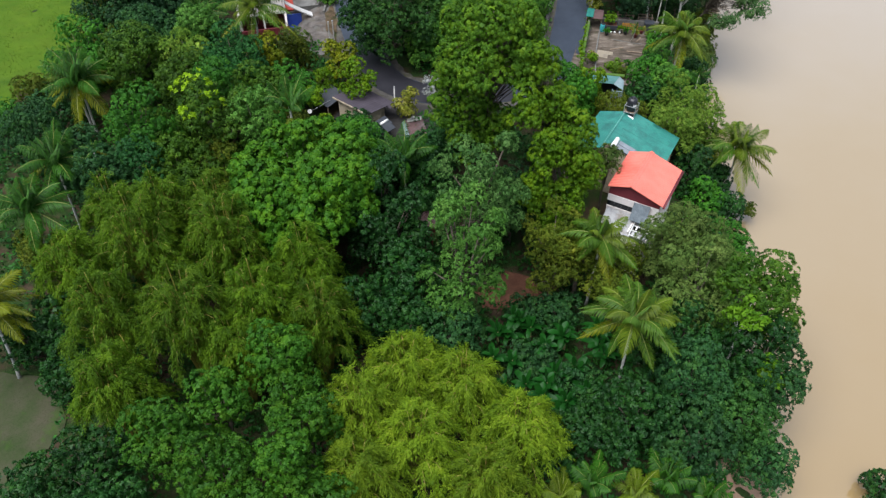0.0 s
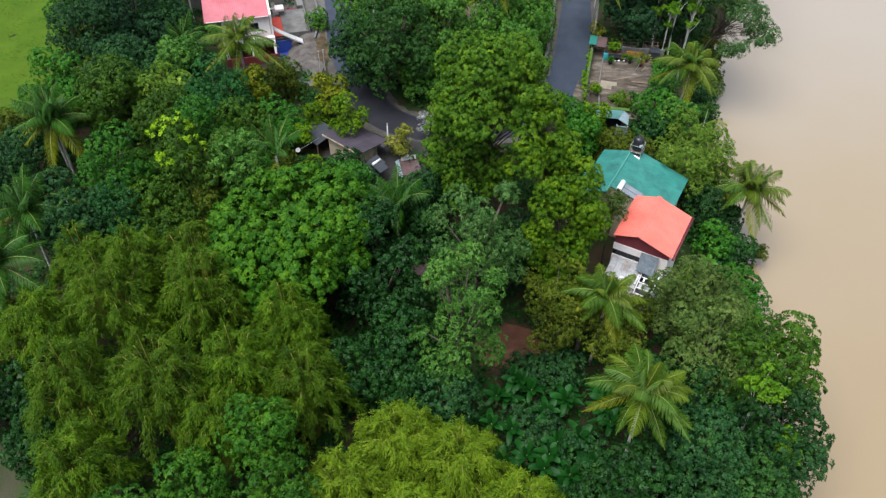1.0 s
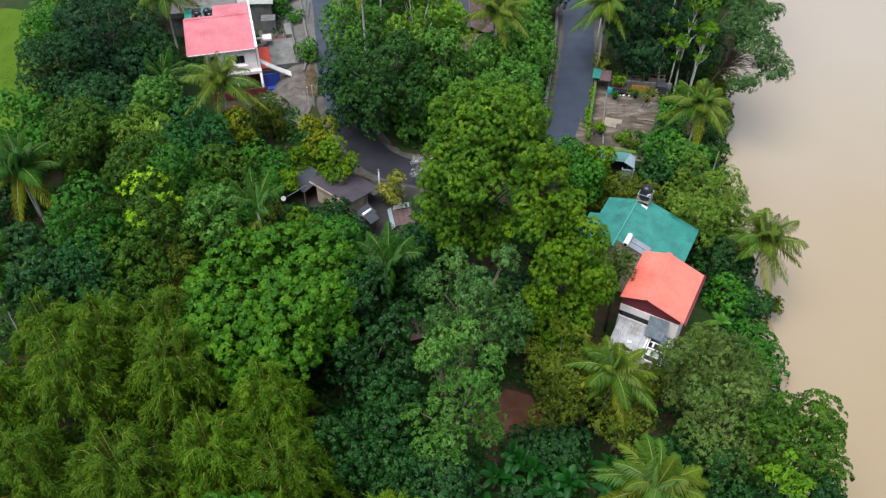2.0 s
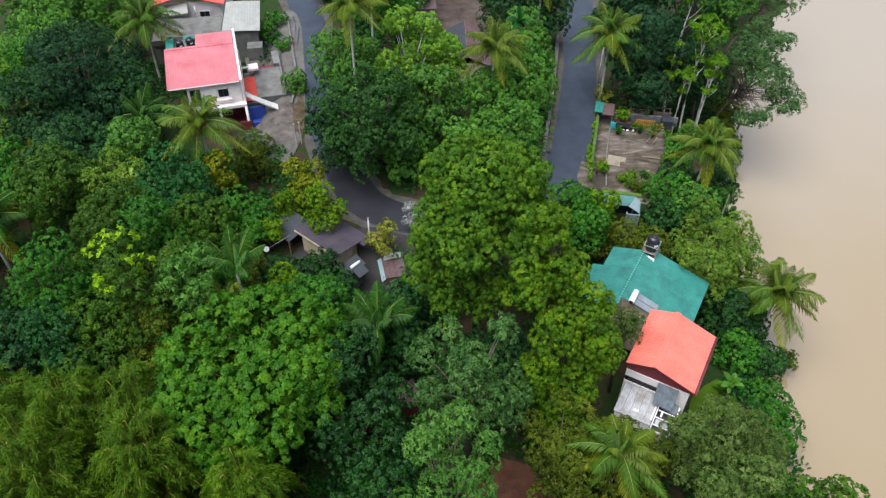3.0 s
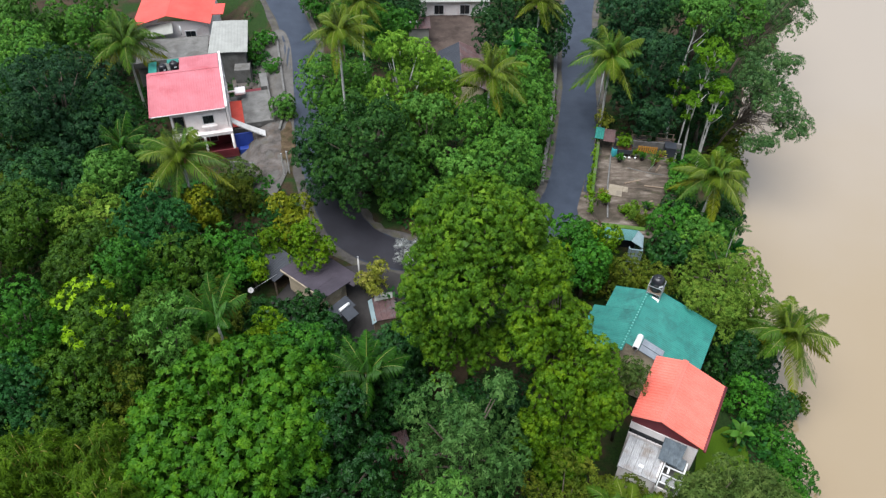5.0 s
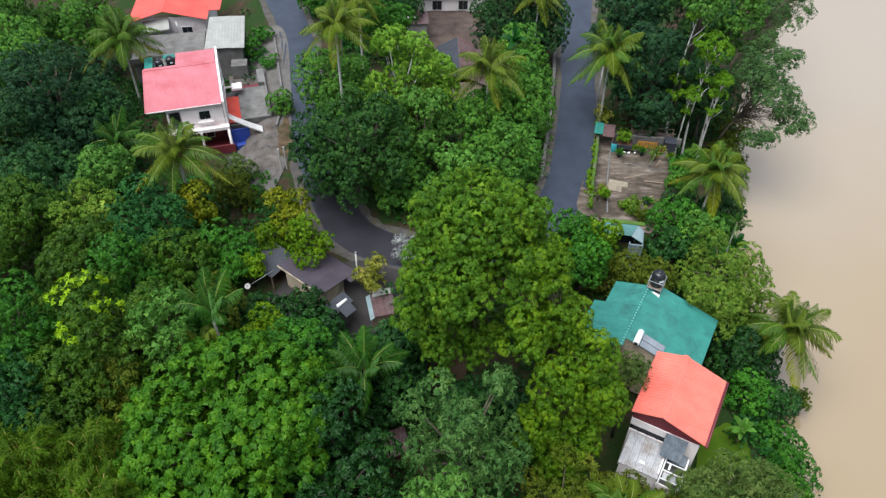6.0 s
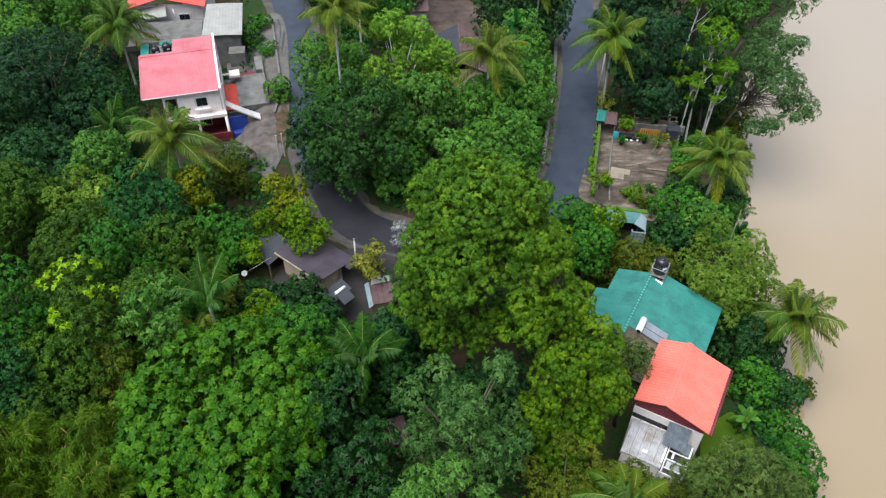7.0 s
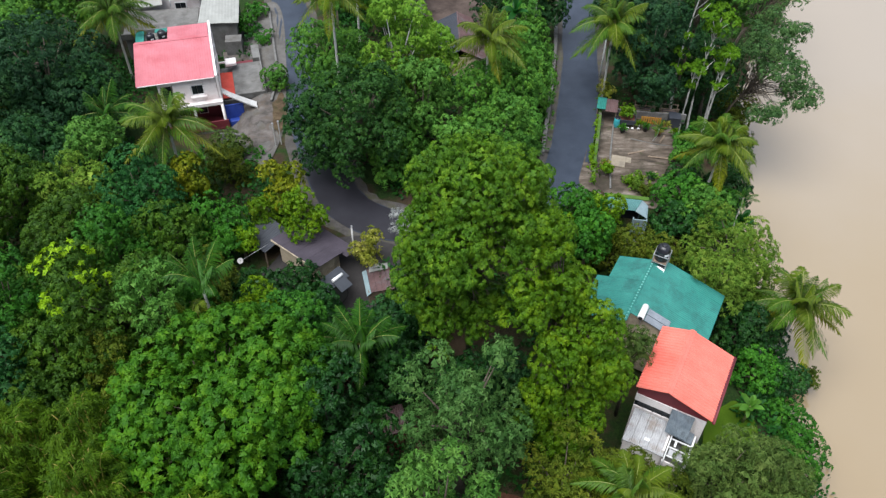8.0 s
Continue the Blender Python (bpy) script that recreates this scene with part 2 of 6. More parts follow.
def land(x, y):
    """The ground's height: a road terrace that falls to the near flats and to the river."""
    x, y = np.asarray(x, float), np.asarray(y, float)
    east = smooth((x - 8) / 5)
    h = -5.5 * (1 - smooth((y - 45 - 18 * east) / (20 - 14 * east)))
    h = np.minimum(h, -4.5 * smooth((x - 20.5) / 3.5))
    h = h - 2.0 * smooth((-15 - x) / 4) * smooth((y - 62) / 8)
    h = h + 0.35 * np.sin(x * 0.21 + 1.3) * np.cos(y * 0.17) * smooth((62 - y) / 8)
    h = h * smooth((road_distance(x, y) - 2.4) / (5.0 - 2.5 * east))
    yard = smooth((x - 13.2) / 0.8) * smooth((22.5 - x) / 2.0) * smooth((y - 66.4) / 1.0) * smooth((84 - y) / 2)
    h = h * (1 - yard) - 0.7 * yard
    lot = smooth((x - 10) / 1.5) * smooth((21.5 - x) / 1.5) * smooth((y - 44) / 2) * smooth((66.5 - y) / 1.5)
    h = h * (1 - lot) + lot * (-5.2 + 1.9 * smooth((y - 53) / 2.5))
    s = np.interp(y, [p[0] for p in SHORE], [p[1] for p in SHORE]) + 0.5 * np.sin(y * 0.9) + 0.35 * np.sin(y * 2.3)
    bank = smooth((x - s + 6.0) / 7.0)
    return h * (1 - bank) + (WATER - 1.4) * bank


def ground_material():
    m, n, l, p = material("leaf_littered_earth", 0.95, 0, 0.2)
    co = n.new("ShaderNodeNewGeometry").outputs["Position"]
    earth = ramp(n, l, noise_node(n, l, 0.9, 7, 0.7, co), (0.3, (0.026, 0.018, 0.011)), (0.6, (0.055, 0.038, 0.022)), (0.8, (0.085, 0.060, 0.036)))
    green = ramp(n, l, noise_node(n, l, 6.0, 6, 0.7, co), (0.3, (0.007, 0.020, 0.005)), (0.7, (0.026, 0.058, 0.009)))
    where = ramp(n, l, noise_node(n, l, 0.35, 5, 0.6, co), (0.42, (0, 0, 0)), (0.55, (1, 1, 1)))
    l.new(mix(n, l, earth, green, where), p.inputs["Base Color"])
    bump(n, l, p, noise_node(n, l, 9.0, 6, 0.7, co), 0.8, 0.12)
    return m


def ground_axis(lo, hi, step, far):
    inner = list(np.arange(lo, hi + step / 2, step))
    out = [far * f for f in (0.05, 0.12, 0.3, 1.0)]
    return np.array([lo - v for v in out[::-1]] + inner + [hi + v for v in out])


gx, gy = ground_axis(-62, 52, 0.75, 3000), ground_axis(-14, 136, 0.75, 3000)
GX, GY = np.meshgrid(gx, gy)
rough_land = np.array([[noise.noise((a * 0.7, b * 0.7, 0.0)) for a in gx] for b in gy]) * 0.12
GZ = land(GX, GY) + rough_land * smooth((road_distance(GX, GY) - 2.6) / 1.5)
nx, ny = len(gx), len(gy)
cells = (np.arange(ny - 1)[:, None] * nx + np.arange(nx - 1)[None]).ravel()
ground = mesh_part("ground", raw_mesh("ground", np.stack([GX, GY, GZ], -1).reshape(-1, 3), np.stack([cells, cells + 1, cells + nx + 1, cells + nx], 1)), ground_material(), None, "", True)
tagged(ground, "dark damp earth under the trees, sloping down to the river", "ground", kind="structure")


# ---- river ----
def water_material():
    m, n, l, p = material("muddy_water", 0.04, 0, 0.5)
    co = n.new("ShaderNodeNewGeometry").outputs["Position"]
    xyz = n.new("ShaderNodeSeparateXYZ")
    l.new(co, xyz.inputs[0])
    # Base colour pales upstream in place of sky reflection and haze; noise adds silt.
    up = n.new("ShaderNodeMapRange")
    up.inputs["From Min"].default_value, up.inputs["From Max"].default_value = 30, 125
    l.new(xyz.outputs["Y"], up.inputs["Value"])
    silt_sheen = n.new("ShaderNodeMath")
    silt_sheen.operation = "MULTIPLY_ADD"
    silt_sheen.inputs[1].default_value = 0.5
    l.new(noise_node(n, l, 0.05, 5, 0.55, co), silt_sheen.inputs[0])
    l.new(up.outputs["Result"], silt_sheen.inputs[2])
    l.new(ramp(n, l, silt_sheen.outputs[0], (0.2, (0.264, 0.180, 0.082)), (0.65, (0.288, 0.216, 0.128)), (1.1, (0.310, 0.252, 0.186))), p.inputs["Base Color"])
    p.inputs["IOR"].default_value = 2.2
    bump(n, l, p, noise_node(n, l, 1.6, 5, 0.6, co), 0.035, 0.08)
    return m


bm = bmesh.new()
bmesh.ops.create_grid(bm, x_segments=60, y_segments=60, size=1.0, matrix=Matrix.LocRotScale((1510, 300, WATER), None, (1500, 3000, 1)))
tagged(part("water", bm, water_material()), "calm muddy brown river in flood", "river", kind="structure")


# ---- road ----
def asphalt():
    m, n, l, p = material("worn_asphalt", 0.45, 0, 0.5)
    co = n.new("ShaderNodeNewGeometry").outputs["Position"]
    base = ramp(n, l, noise_node(n, l, 0.6, 7, 0.65, co), (0.3, (0.016, 0.022, 0.036)), (0.7, (0.034, 0.044, 0.064)))
    grit = noise_node(n, l, 45, 3, 0.7, co)
    l.new(mix(n, l, base, (0.070, 0.076, 0.090), ramp(n, l, grit, (0.55, (0, 0, 0)), (0.8, (0.5, 0.5, 0.5)))), p.inputs["Base Color"])
    bump(n, l, p, grit, 0.5, 0.01)
    return m


def ribbon(name, line, left, right, lift, mat, wobble=0.0):
    """A strip along a line, from left to right metres off it, laid on the land."""
    d = np.gradient(line, axis=0)
    side = np.stack([d[:, 1], -d[:, 0]], 1) / np.hypot(d[:, 0], d[:, 1])[:, None]
    rows = []
    for i, (p, q) in enumerate(zip(line, side)):
        w = wobble * noise.noise((i * 0.35, left, 0.0))
        rows.append([p + q * v for v in (-left - w, (-left + right) / 2, right + w)])
    rows = np.array(rows)
    z = np.where(road_distance(rows[..., 0], rows[..., 1]) < 2.4, 0, land(rows[..., 0], rows[..., 1])) + lift
    verts = np.concatenate([rows, z[..., None]], -1).reshape(-1, 3)
    faces = [(3 * i + k, 3 * i + k + 1, 3 * i + k + 4, 3 * i + k + 3) for i in range(len(line) - 1) for k in (0, 1)]
    return mesh_part(name, raw_mesh(name, verts, faces), mat)


SHOULDER = mottled("sandy_shoulder", (0.055, 0.050, 0.047), (0.105, 0.096, 0.090), 1.2, 0.95, 0, 20, 0.03, stain=(0.07, 0.07, 0.03))
tagged(ribbon("road_shoulder", ROAD_LINE, 2.55, 2.35, 0.035, SHOULDER, 0.35), "sandy brown verge along the lane", "verge", kind="structure")
tagged(ribbon("road", ROAD_LINE, 1.75, 1.75, 0.06, asphalt(), 0.12), "narrow worn grey asphalt lane in a hairpin bend", "road", kind="structure")


# Darker strip over the lane, only round the bend.
bend = ROAD_LINE[(ROAD_LINE[:, 1] < 74) & (ROAD_LINE[:, 0] > -10) & (ROAD_LINE[:, 0] < 6)]
DARK_ASPHALT = mottled("dark_bend_asphalt", (0.014, 0.013, 0.018), (0.024, 0.023, 0.030), 0.5, 0.5, 0, 40, 0.008)
tagged(ribbon("road_patch", bend, 1.70, 1.70, 0.066, DARK_ASPHALT, 0.15), "darker asphalt round the bend", "road", kind="structure")


# ---- paints and building materials ----
ORANGE = mottled("orange_roof_paint", (0.62, 0.125, 0.090), (0.70, 0.185, 0.14), 0.5, 0.40, 0, 14, 0.004)
TEAL = mottled("teal_roof_paint", (0.012, 0.15, 0.125), (0.026, 0.21, 0.17), 0.8, 0.5, 0, 10, 0.004, stain=(0.008, 0.085, 0.075))
PALETEAL = mottled("faded_teal_paint", (0.10, 0.34, 0.30), (0.18, 0.44, 0.40), 1.0, 0.6, 0, 12, 0.003)
PINK = mottled("faded_red_roof_paint", (0.44, 0.115, 0.135), (0.50, 0.165, 0.19), 0.5, 0.45, 0, 14, 0.004, stain=(0.40, 0.085, 0.10))
RED = mottled("red_roof_paint", (0.58, 0.06, 0.045), (0.70, 0.10, 0.075), 0.5, 0.45, 0, 14, 0.004)
WHITE = mottled("stained_white_plaster", (0.76, 0.68, 0.66), (0.84, 0.80, 0.79), 0.7, 0.8, 0, 12, 0.006, stain=(0.62, 0.53, 0.51))
DINGY = mottled("dingy_white_plaster", (0.36, 0.35, 0.34), (0.60, 0.58, 0.57), 0.9, 0.85, 0, 10, 0.008, stain=(0.20, 0.185, 0.17))
CREAM = mottled("cream_plaster", (0.42, 0.34, 0.24), (0.55, 0.46, 0.34), 1.2, 0.85, 0, 12, 0.006, stain=(0.20, 0.16, 0.12))
SHEET = mottled("grey_roofing_sheet", (0.26, 0.26, 0.27), (0.42, 0.42, 0.43), 1.2, 0.55, 0.1, 18, 0.005, stain=(0.20, 0.165, 0.14))
BLUESHEET = mottled("blue_grey_sheet", (0.075, 0.095, 0.115), (0.17, 0.205, 0.235), 1.4, 0.5, 0.1, 18, 0.005, stain=(0.06, 0.07, 0.08))
PALESHEET = mottled("pale_roofing_sheet", (0.24, 0.24, 0.22), (0.33, 0.33, 0.305), 0.9, 0.6, 0, 18, 0.004)
BROWN = mottled("brown_roof_paint", (0.036, 0.028, 0.038), (0.060, 0.048, 0.063), 0.8, 0.6, 0, 14, 0.005)
RUST = mottled("rusty_sheet", (0.070, 0.036, 0.036), (0.125, 0.070, 0.068), 1.6, 0.8, 0, 16, 0.01, stain=(0.11, 0.10, 0.105))
SLATE = mottled("slate_grey_sheet", (0.018, 0.021, 0.029), (0.034, 0.039, 0.050), 0.9, 0.6, 0, 16, 0.005)
CONCRETE = mottled("weathered_concrete", (0.095, 0.091, 0.086), (0.185, 0.179, 0.170), 0.9, 0.9, 0, 16, 0.01, stain=(0.075, 0.068, 0.06))
def yard_material():
    """Worn paving: pale swept streaks, damp brown stains and green scum."""
    m, n, l, p = material("dirty_yard_paving", 0.85, 0, 0.4)
    co = n.new("ShaderNodeNewGeometry").outputs["Position"]
    mp = n.new("ShaderNodeMapping")
    mp.inputs["Scale"].default_value = (0.45, 1.5, 1.0)
    l.new(co, mp.inputs["Vector"])
    streak = noise_node(n, l, 0.9, 9, 0.72, mp.outputs["Vector"])
    col = ramp(n, l, streak, (0.34, (0.026, 0.020, 0.014)), (0.46, (0.070, 0.052, 0.038)), (0.56, (0.125, 0.098, 0.078)), (0.68, (0.235, 0.200, 0.170)))
    damp = ramp(n, l, noise_node(n, l, 0.33, 6, 0.66, co), (0.47, (0, 0, 0)), (0.60, (0.8, 0.8, 0.8)))
    col = mix(n, l, col, (0.034, 0.027, 0.017), damp)
    scum = ramp(n, l, noise_node(n, l, 1.3, 7, 0.7, co), (0.58, (0, 0, 0)), (0.68, (0.7, 0.7, 0.7)))
    col = mix(n, l, col, (0.030, 0.040, 0.010), scum)
    grit = noise_node(n, l, 12, 5, 0.75, co)
    l.new(mix(n, l, col, (0.30, 0.26, 0.21), ramp(n, l, grit, (0.62, (0, 0, 0)), (0.74, (0.6, 0.6, 0.6)))), p.inputs["Base Color"])
    bump(n, l, p, grit, 0.5, 0.02)
    return m


YARD = yard_material()
MAROON = mottled("maroon_paint", (0.11, 0.014, 0.022), (0.18, 0.026, 0.034), 1.0, 0.6, 0, 14, 0.004)
REDWALL = mottled("red_wall_paint", (0.45, 0.04, 0.02), (0.58, 0.07, 0.04), 1.0, 0.6, 0, 14, 0.004)
PANE = mottled("dark_pane", (0.008, 0.010, 0.012), (0.022, 0.026, 0.03), 1.0, 0.12, 0, 10, 0.001)
BLACK = mottled("black_plastic", (0.010, 0.010, 0.013), (0.022, 0.022, 0.028), 2.0, 0.32, 0, 20, 0.002)
BLUE = mottled("blue_paint", (0.015, 0.045, 0.26), (0.03, 0.07, 0.38), 1.0, 0.6, 0, 14, 0.004)
STEEL = mottled("galvanised_steel", (0.28, 0.28, 0.29), (0.50, 0.50, 0.51), 3.0, 0.45, 0.6, 20, 0.003)
ENAMEL = mottled("white_enamel", (0.74, 0.74, 0.74), (0.82, 0.82, 0.82), 2.0, 0.3, 0, 20, 0.001)
SOLAR = mottled("solar_glass", (0.16, 0.18, 0.20), (0.24, 0.26, 0.29), 1.0, 0.12, 0, 12, 0.001)
TIMBER = mottled("grey_timber", (0.12, 0.085, 0.06), (0.24, 0.18, 0.13), 3.0, 0.9, 0, 16, 0.01)
YELLOW = mottled("orange_fence_paint", (0.36, 0.15, 0.015), (0.50, 0.25, 0.03), 2.0, 0.7, 0, 12, 0.004)
TURQUOISE = mottled("turquoise_plastic", (0.03, 0.28, 0.32), (0.06, 0.40, 0.44), 2.0, 0.4, 0, 12, 0.002)
MOSS = mottled("mossy_wall", (0.045, 0.10, 0.015), (0.09, 0.16, 0.03), 1.5, 0.95, 0, 12, 0.03, stain=(0.10, 0.09, 0.08))
SOIL = mottled("red_brown_soil", (0.085, 0.036, 0.023), (0.14, 0.064, 0.042), 0.6, 0.95, 0, 9, 0.05, stain=(0.06, 0.028, 0.018))
LAWN = mottled("lawn_grass", (0.038, 0.088, 0.004), (0.070, 0.125, 0.007), 0.35, 0.95, 0, 12, 0.05, stain=(0.058, 0.100, 0.006))
GRASSY = mottled("grassy_clearing", (0.028, 0.046, 0.014), (0.070, 0.058, 0.042), 0.3, 0.95, 0, 8, 0.05, stain=(0.034, 0.078, 0.010))
PALEBLUE = mottled("pale_blue_boards", (0.14, 0.20, 0.22), (0.21, 0.28, 0.30), 1.2, 0.7, 0, 14, 0.004, stain=(0.18, 0.24, 0.25))
VERGE = mottled("dusty_verge", (0.070, 0.064, 0.058), (0.130, 0.122, 0.114), 0.6, 0.92, 0, 10, 0.02, stain=(0.075, 0.062, 0.045))
DRIVE = mottled("muddy_driveway", (0.040, 0.033, 0.028), (0.150, 0.130, 0.120), 0.9, 0.9, 0, 9, 0.02, stain=(0.080, 0.056, 0.038))
BROWNSOIL = mottled("brown_yard_soil", (0.055, 0.040, 0.034), (0.105, 0.078, 0.066), 0.5, 0.95, 0, 9, 0.04, stain=(0.035, 0.026, 0.022))
MUD = mottled("river_mud", (0.20, 0.12, 0.08), (0.30, 0.20, 0.14), 0.7, 0.6, 0, 9, 0.04)


def building(name, x, y, z, turn, label, category="house"):
    return thing(name, x, y, z, turn, label, category)


def block(name, parent, mat, x0, x1, y0, y1, z0, z1, label="", bevel=0.015):
    return part(name, box_bm(x0, x1, y0, y1, z0, z1, bevel), mat, parent, label)


def sheet(name, parent, mat, a, b, c, d, pitch=0.2, rib=0.025, label=""):
    return part(name, sheet_bm(a, b, c, d, pitch, rib), mat, parent, label)


def sloped(name, parent, mat, corners, thick, label=""):
    """A slab under four corner points."""
    bm = bmesh.new()
    top = [bm.verts.new(c) for c in corners]
    low = [bm.verts.new((c[0], c[1], c[2] - thick)) for c in corners]
    bm.faces.new(top)
    bm.faces.new(low[::-1])
    for i in range(4):
        bm.faces.new((top[i], low[i], low[(i + 1) % 4], top[(i + 1) % 4]))
    bmesh.ops.recalc_face_normals(bm, faces=bm.faces)
    return part(name, bm, mat, parent, label)


def gable(name, parent, mat, x0, x1, y_left, y_right, y_ridge, z_left, z_right, z_ridge, z_low, label=""):
    """A wall with a gabled head, between two x, across y."""
    bm = bmesh.new()
    rings = []
    for x in (x0, x1):
        rings.append([bm.verts.new((x, y, z)) for y, z in ((y_left, z_low), (y_right, z_low), (y_right, z_right), (y_ridge, z_ridge), (y_left, z_left))])
    bm.faces.new(rings[0])
    bm.faces.new(rings[1][::-1])
    for i in range(5):
        bm.faces.new((rings[0][i], rings[1][i], rings[1][(i + 1) % 5], rings[0][(i + 1) % 5]))
    bmesh.ops.recalc_face_normals(bm, faces=bm.faces)
    return part(name, bm, mat, parent, label)


def window(parent, x0, x1, y0, y1, z0, z1, panes=2, frame_mat=ENAMEL, along="x"):
    """A framed window set proud of a wall; its panes are parts of their own."""
    bm = bmesh.new()
    w = 0.06
    if along == "x":
        for a, b, c, d in ((x0, x1, z0, z0 + w), (x0, x1, z1 - w, z1), (x0, x0 + w, z0 + w, z1 - w), (x1 - w, x1, z0 + w, z1 - w)):
            add_box(bm, a, b, y0, y1, c, d)
    else:
        for a, b, c, d in ((y0, y1, z0, z0 + w), (y0, y1, z1 - w, z1), (y0, y0 + w, z0 + w, z1 - w), (y1 - w, y1, z0 + w, z1 - w)):
            add_box(bm, x0, x1, a, b, c, d)
    fr = part("window", bm, frame_mat, parent)
    for i in range(panes):
        f0, f1 = (i + 0.03) / panes, (i + 0.97) / panes
        if along == "x":
            block("pane", fr, PANE, x0 + w + (x1 - x0 - 2 * w) * f0, x0 + w + (x1 - x0 - 2 * w) * f1, y0 + 0.01, y1 - 0.015, z0 + w, z1 - w, "", 0)
        else:
            block("pane", fr, PANE, x0 + 0.015, x1 - 0.01, y0 + w + (y1 - y0 - 2 * w) * f0, y0 + w + (y1 - y0 - 2 * w) * f1, z0 + w, z1 - w, "", 0)
    return fr


def water_tank(x, y, z, turn, r=0.42, h=0.95, label="black plastic water tank with a domed lid"):
    ob = building("water_tank", x, y, z, turn, label, "tank")
    pts = [(0, 0, 0), (0, 0, 0.05), (0, 0, h * 0.28), (0, 0, h * 0.31), (0, 0, h * 0.34), (0, 0, h * 0.62), (0, 0, h * 0.65), (0, 0, h * 0.68), (0, 0, h * 0.84), (0, 0, h * 0.95), (0, 0, h)]
    part("body", tube_bm(pts, [r * f for f in (0.96, 1, 1, 1.04, 1, 1, 1.04, 1, 0.97, 0.72, 0.4)], 24), BLACK, ob)
    part("lid", tube_bm([(0, 0, h), (0, 0, h + 0.05), (0, 0, h + 0.08)], [r * 0.42, r * 0.44, r * 0.30], 18), BLACK, ob)
    bm = bmesh.new()
    add_box(bm, -r * 0.35, r * 0.35, -r * 1.03, -r * 0.97, h * 0.44, h * 0.58)
    part("label_plate", bm, ENAMEL, ob, "white printed label")
    part("pipe", tube_bm([(r, 0, 0.12), (r + 0.14, 0, 0.12), (r + 0.14, 0, -0.7)], [0.03] * 3, 8), ENAMEL, ob)
    return ob


def posts(parent, mat, at, z0, z1, w=0.05, name="post"):
    for x, y in at:
        block(name, parent, mat, x - w, x + w, y - w, y + w, z0, z1)


# ---- orange-roofed house by the river: x runs along its ridge, y to the hill side ----
def orange_house():
    ob = building("house", 14.75, 48.35, 0, 62.6, "two-storey riverside house with a bright orange ribbed roof")
    z0 = -5.4
    roof = sheet("roof", ob, ORANGE, (0, 0.05, 1.95), (5.4, 0.05, 1.95), (5.4, -2.78, 1.02), (0, -2.78, 1.02), 0.23, 0.07, "orange ribbed metal roof")
    sheet("roof", ob, ORANGE, (0, -0.05, 1.95), (5.4, -0.05, 1.95), (5.4, 1.85, 1.33), (0, 1.85, 1.33), 0.23, 0.07, "orange ribbed metal roof")
    sloped("ridge_cap", roof, ORANGE, [(-0.02, 0.2, 1.935), (5.42, 0.2, 1.935), (5.42, 0.02, 2.01), (-0.02, 0.02, 2.01)], 0.012)
    sloped("ridge_cap", roof, ORANGE, [(-0.02, 0.018, 2.01), (5.42, 0.018, 2.01), (5.42, -0.2, 1.935), (-0.02, -0.2, 1.935)], 0.012)
    sloped("fascia", ob, MAROON, [(-0.03, -2.80, 1.03), (5.43, -2.80, 1.03), (5.43, -2.86, 1.02), (-0.03, -2.86, 1.02)], 0.16)
    part("gutter", tube_bm([(-0.05, -2.92, 0.93), (5.45, -2.92, 0.90)], [0.06, 0.06], 8), MAROON, ob)
    gable("gable_wall", ob, MAROON, 0.28, 0.40, 1.72, -2.55, 0, 1.30, 1.02, 1.88, 0.45, "maroon boarded gable")
    gable("gable_wall", ob, WHITE, 5.05, 5.17, 1.72, -2.55, 0, 1.30, 1.02, 1.88, -2.0)
    block("wall", ob, WHITE, 0.24, 0.44, -0.75, 1.74, -0.22, 0.44, "white painted band")
    block("wall", ob, WHITE, 0.44, 5.05, 1.56, 1.72, z0, 1.28)
    block("wall", ob, WHITE, 0.44, 5.05, -2.55, -2.39, z0, 0.98)
    block("wall", ob, WHITE, 0.28, 0.44, -2.55, -0.75, -2.0, 0.44)
    block("wall", ob, WHITE, 0.28, 0.44, -0.75, 1.72, z0, -0.80)
    for i in range(4):
        y1 = 1.70 - i * 0.6
        block("pane", ob, PANE, 0.34, 0.38, y1 - 0.56, y1, -0.80, -0.22, "dark window pane", 0)
        block("mullion", ob, BLACK, 0.28, 0.42, y1 - 0.60, y1 - 0.56, -0.80, -0.22, "", 0)
    block("floor", ob, CONCRETE, 0.44, 5.05, -2.39, 1.56, -2.1, -1.95)
    # lower wing towards the bend, a little shorter than the house is wide
    main = set(ob.children)
    for i in range(5):
        y1, y0 = 1.72 - i * 0.56, 1.72 - (i + 1) * 0.56 + 0.015
        sheet("wing_roof", ob, SHEET, (0.22, y1, -0.88), (0.22, y0, -0.88), (-2.85 + 0.03 * (i % 2), y0, -1.42), (-2.85 + 0.03 * (i % 2), y1, -1.42), 0.14, 0.02, "pale grey stained roofing sheet")
    block("patch", ob, ENAMEL, -2.15, -1.75, 0.05, 0.42, -1.275, -1.235, "white patch sheet on the wing roof", 0.005)
    block("wing_wall", ob, WHITE, -2.70, -2.55, -0.95, 1.65, z0, -1.42)
    block("wing_wall", ob, WHITE, -2.55, 0.28, 1.50, 1.65, z0, -1.42)
    block("wing_wall", ob, WHITE, -2.55, 0.28, -1.05, -0.92, z0, -1.05)
    part("gutter_pipe", tube_bm([(0.2, -1.16, -0.80), (-2.9, -1.16, -1.36), (-2.95, -1.16, -2.4)], [0.05] * 3, 8), ENAMEL, ob, "white plastic pipe")
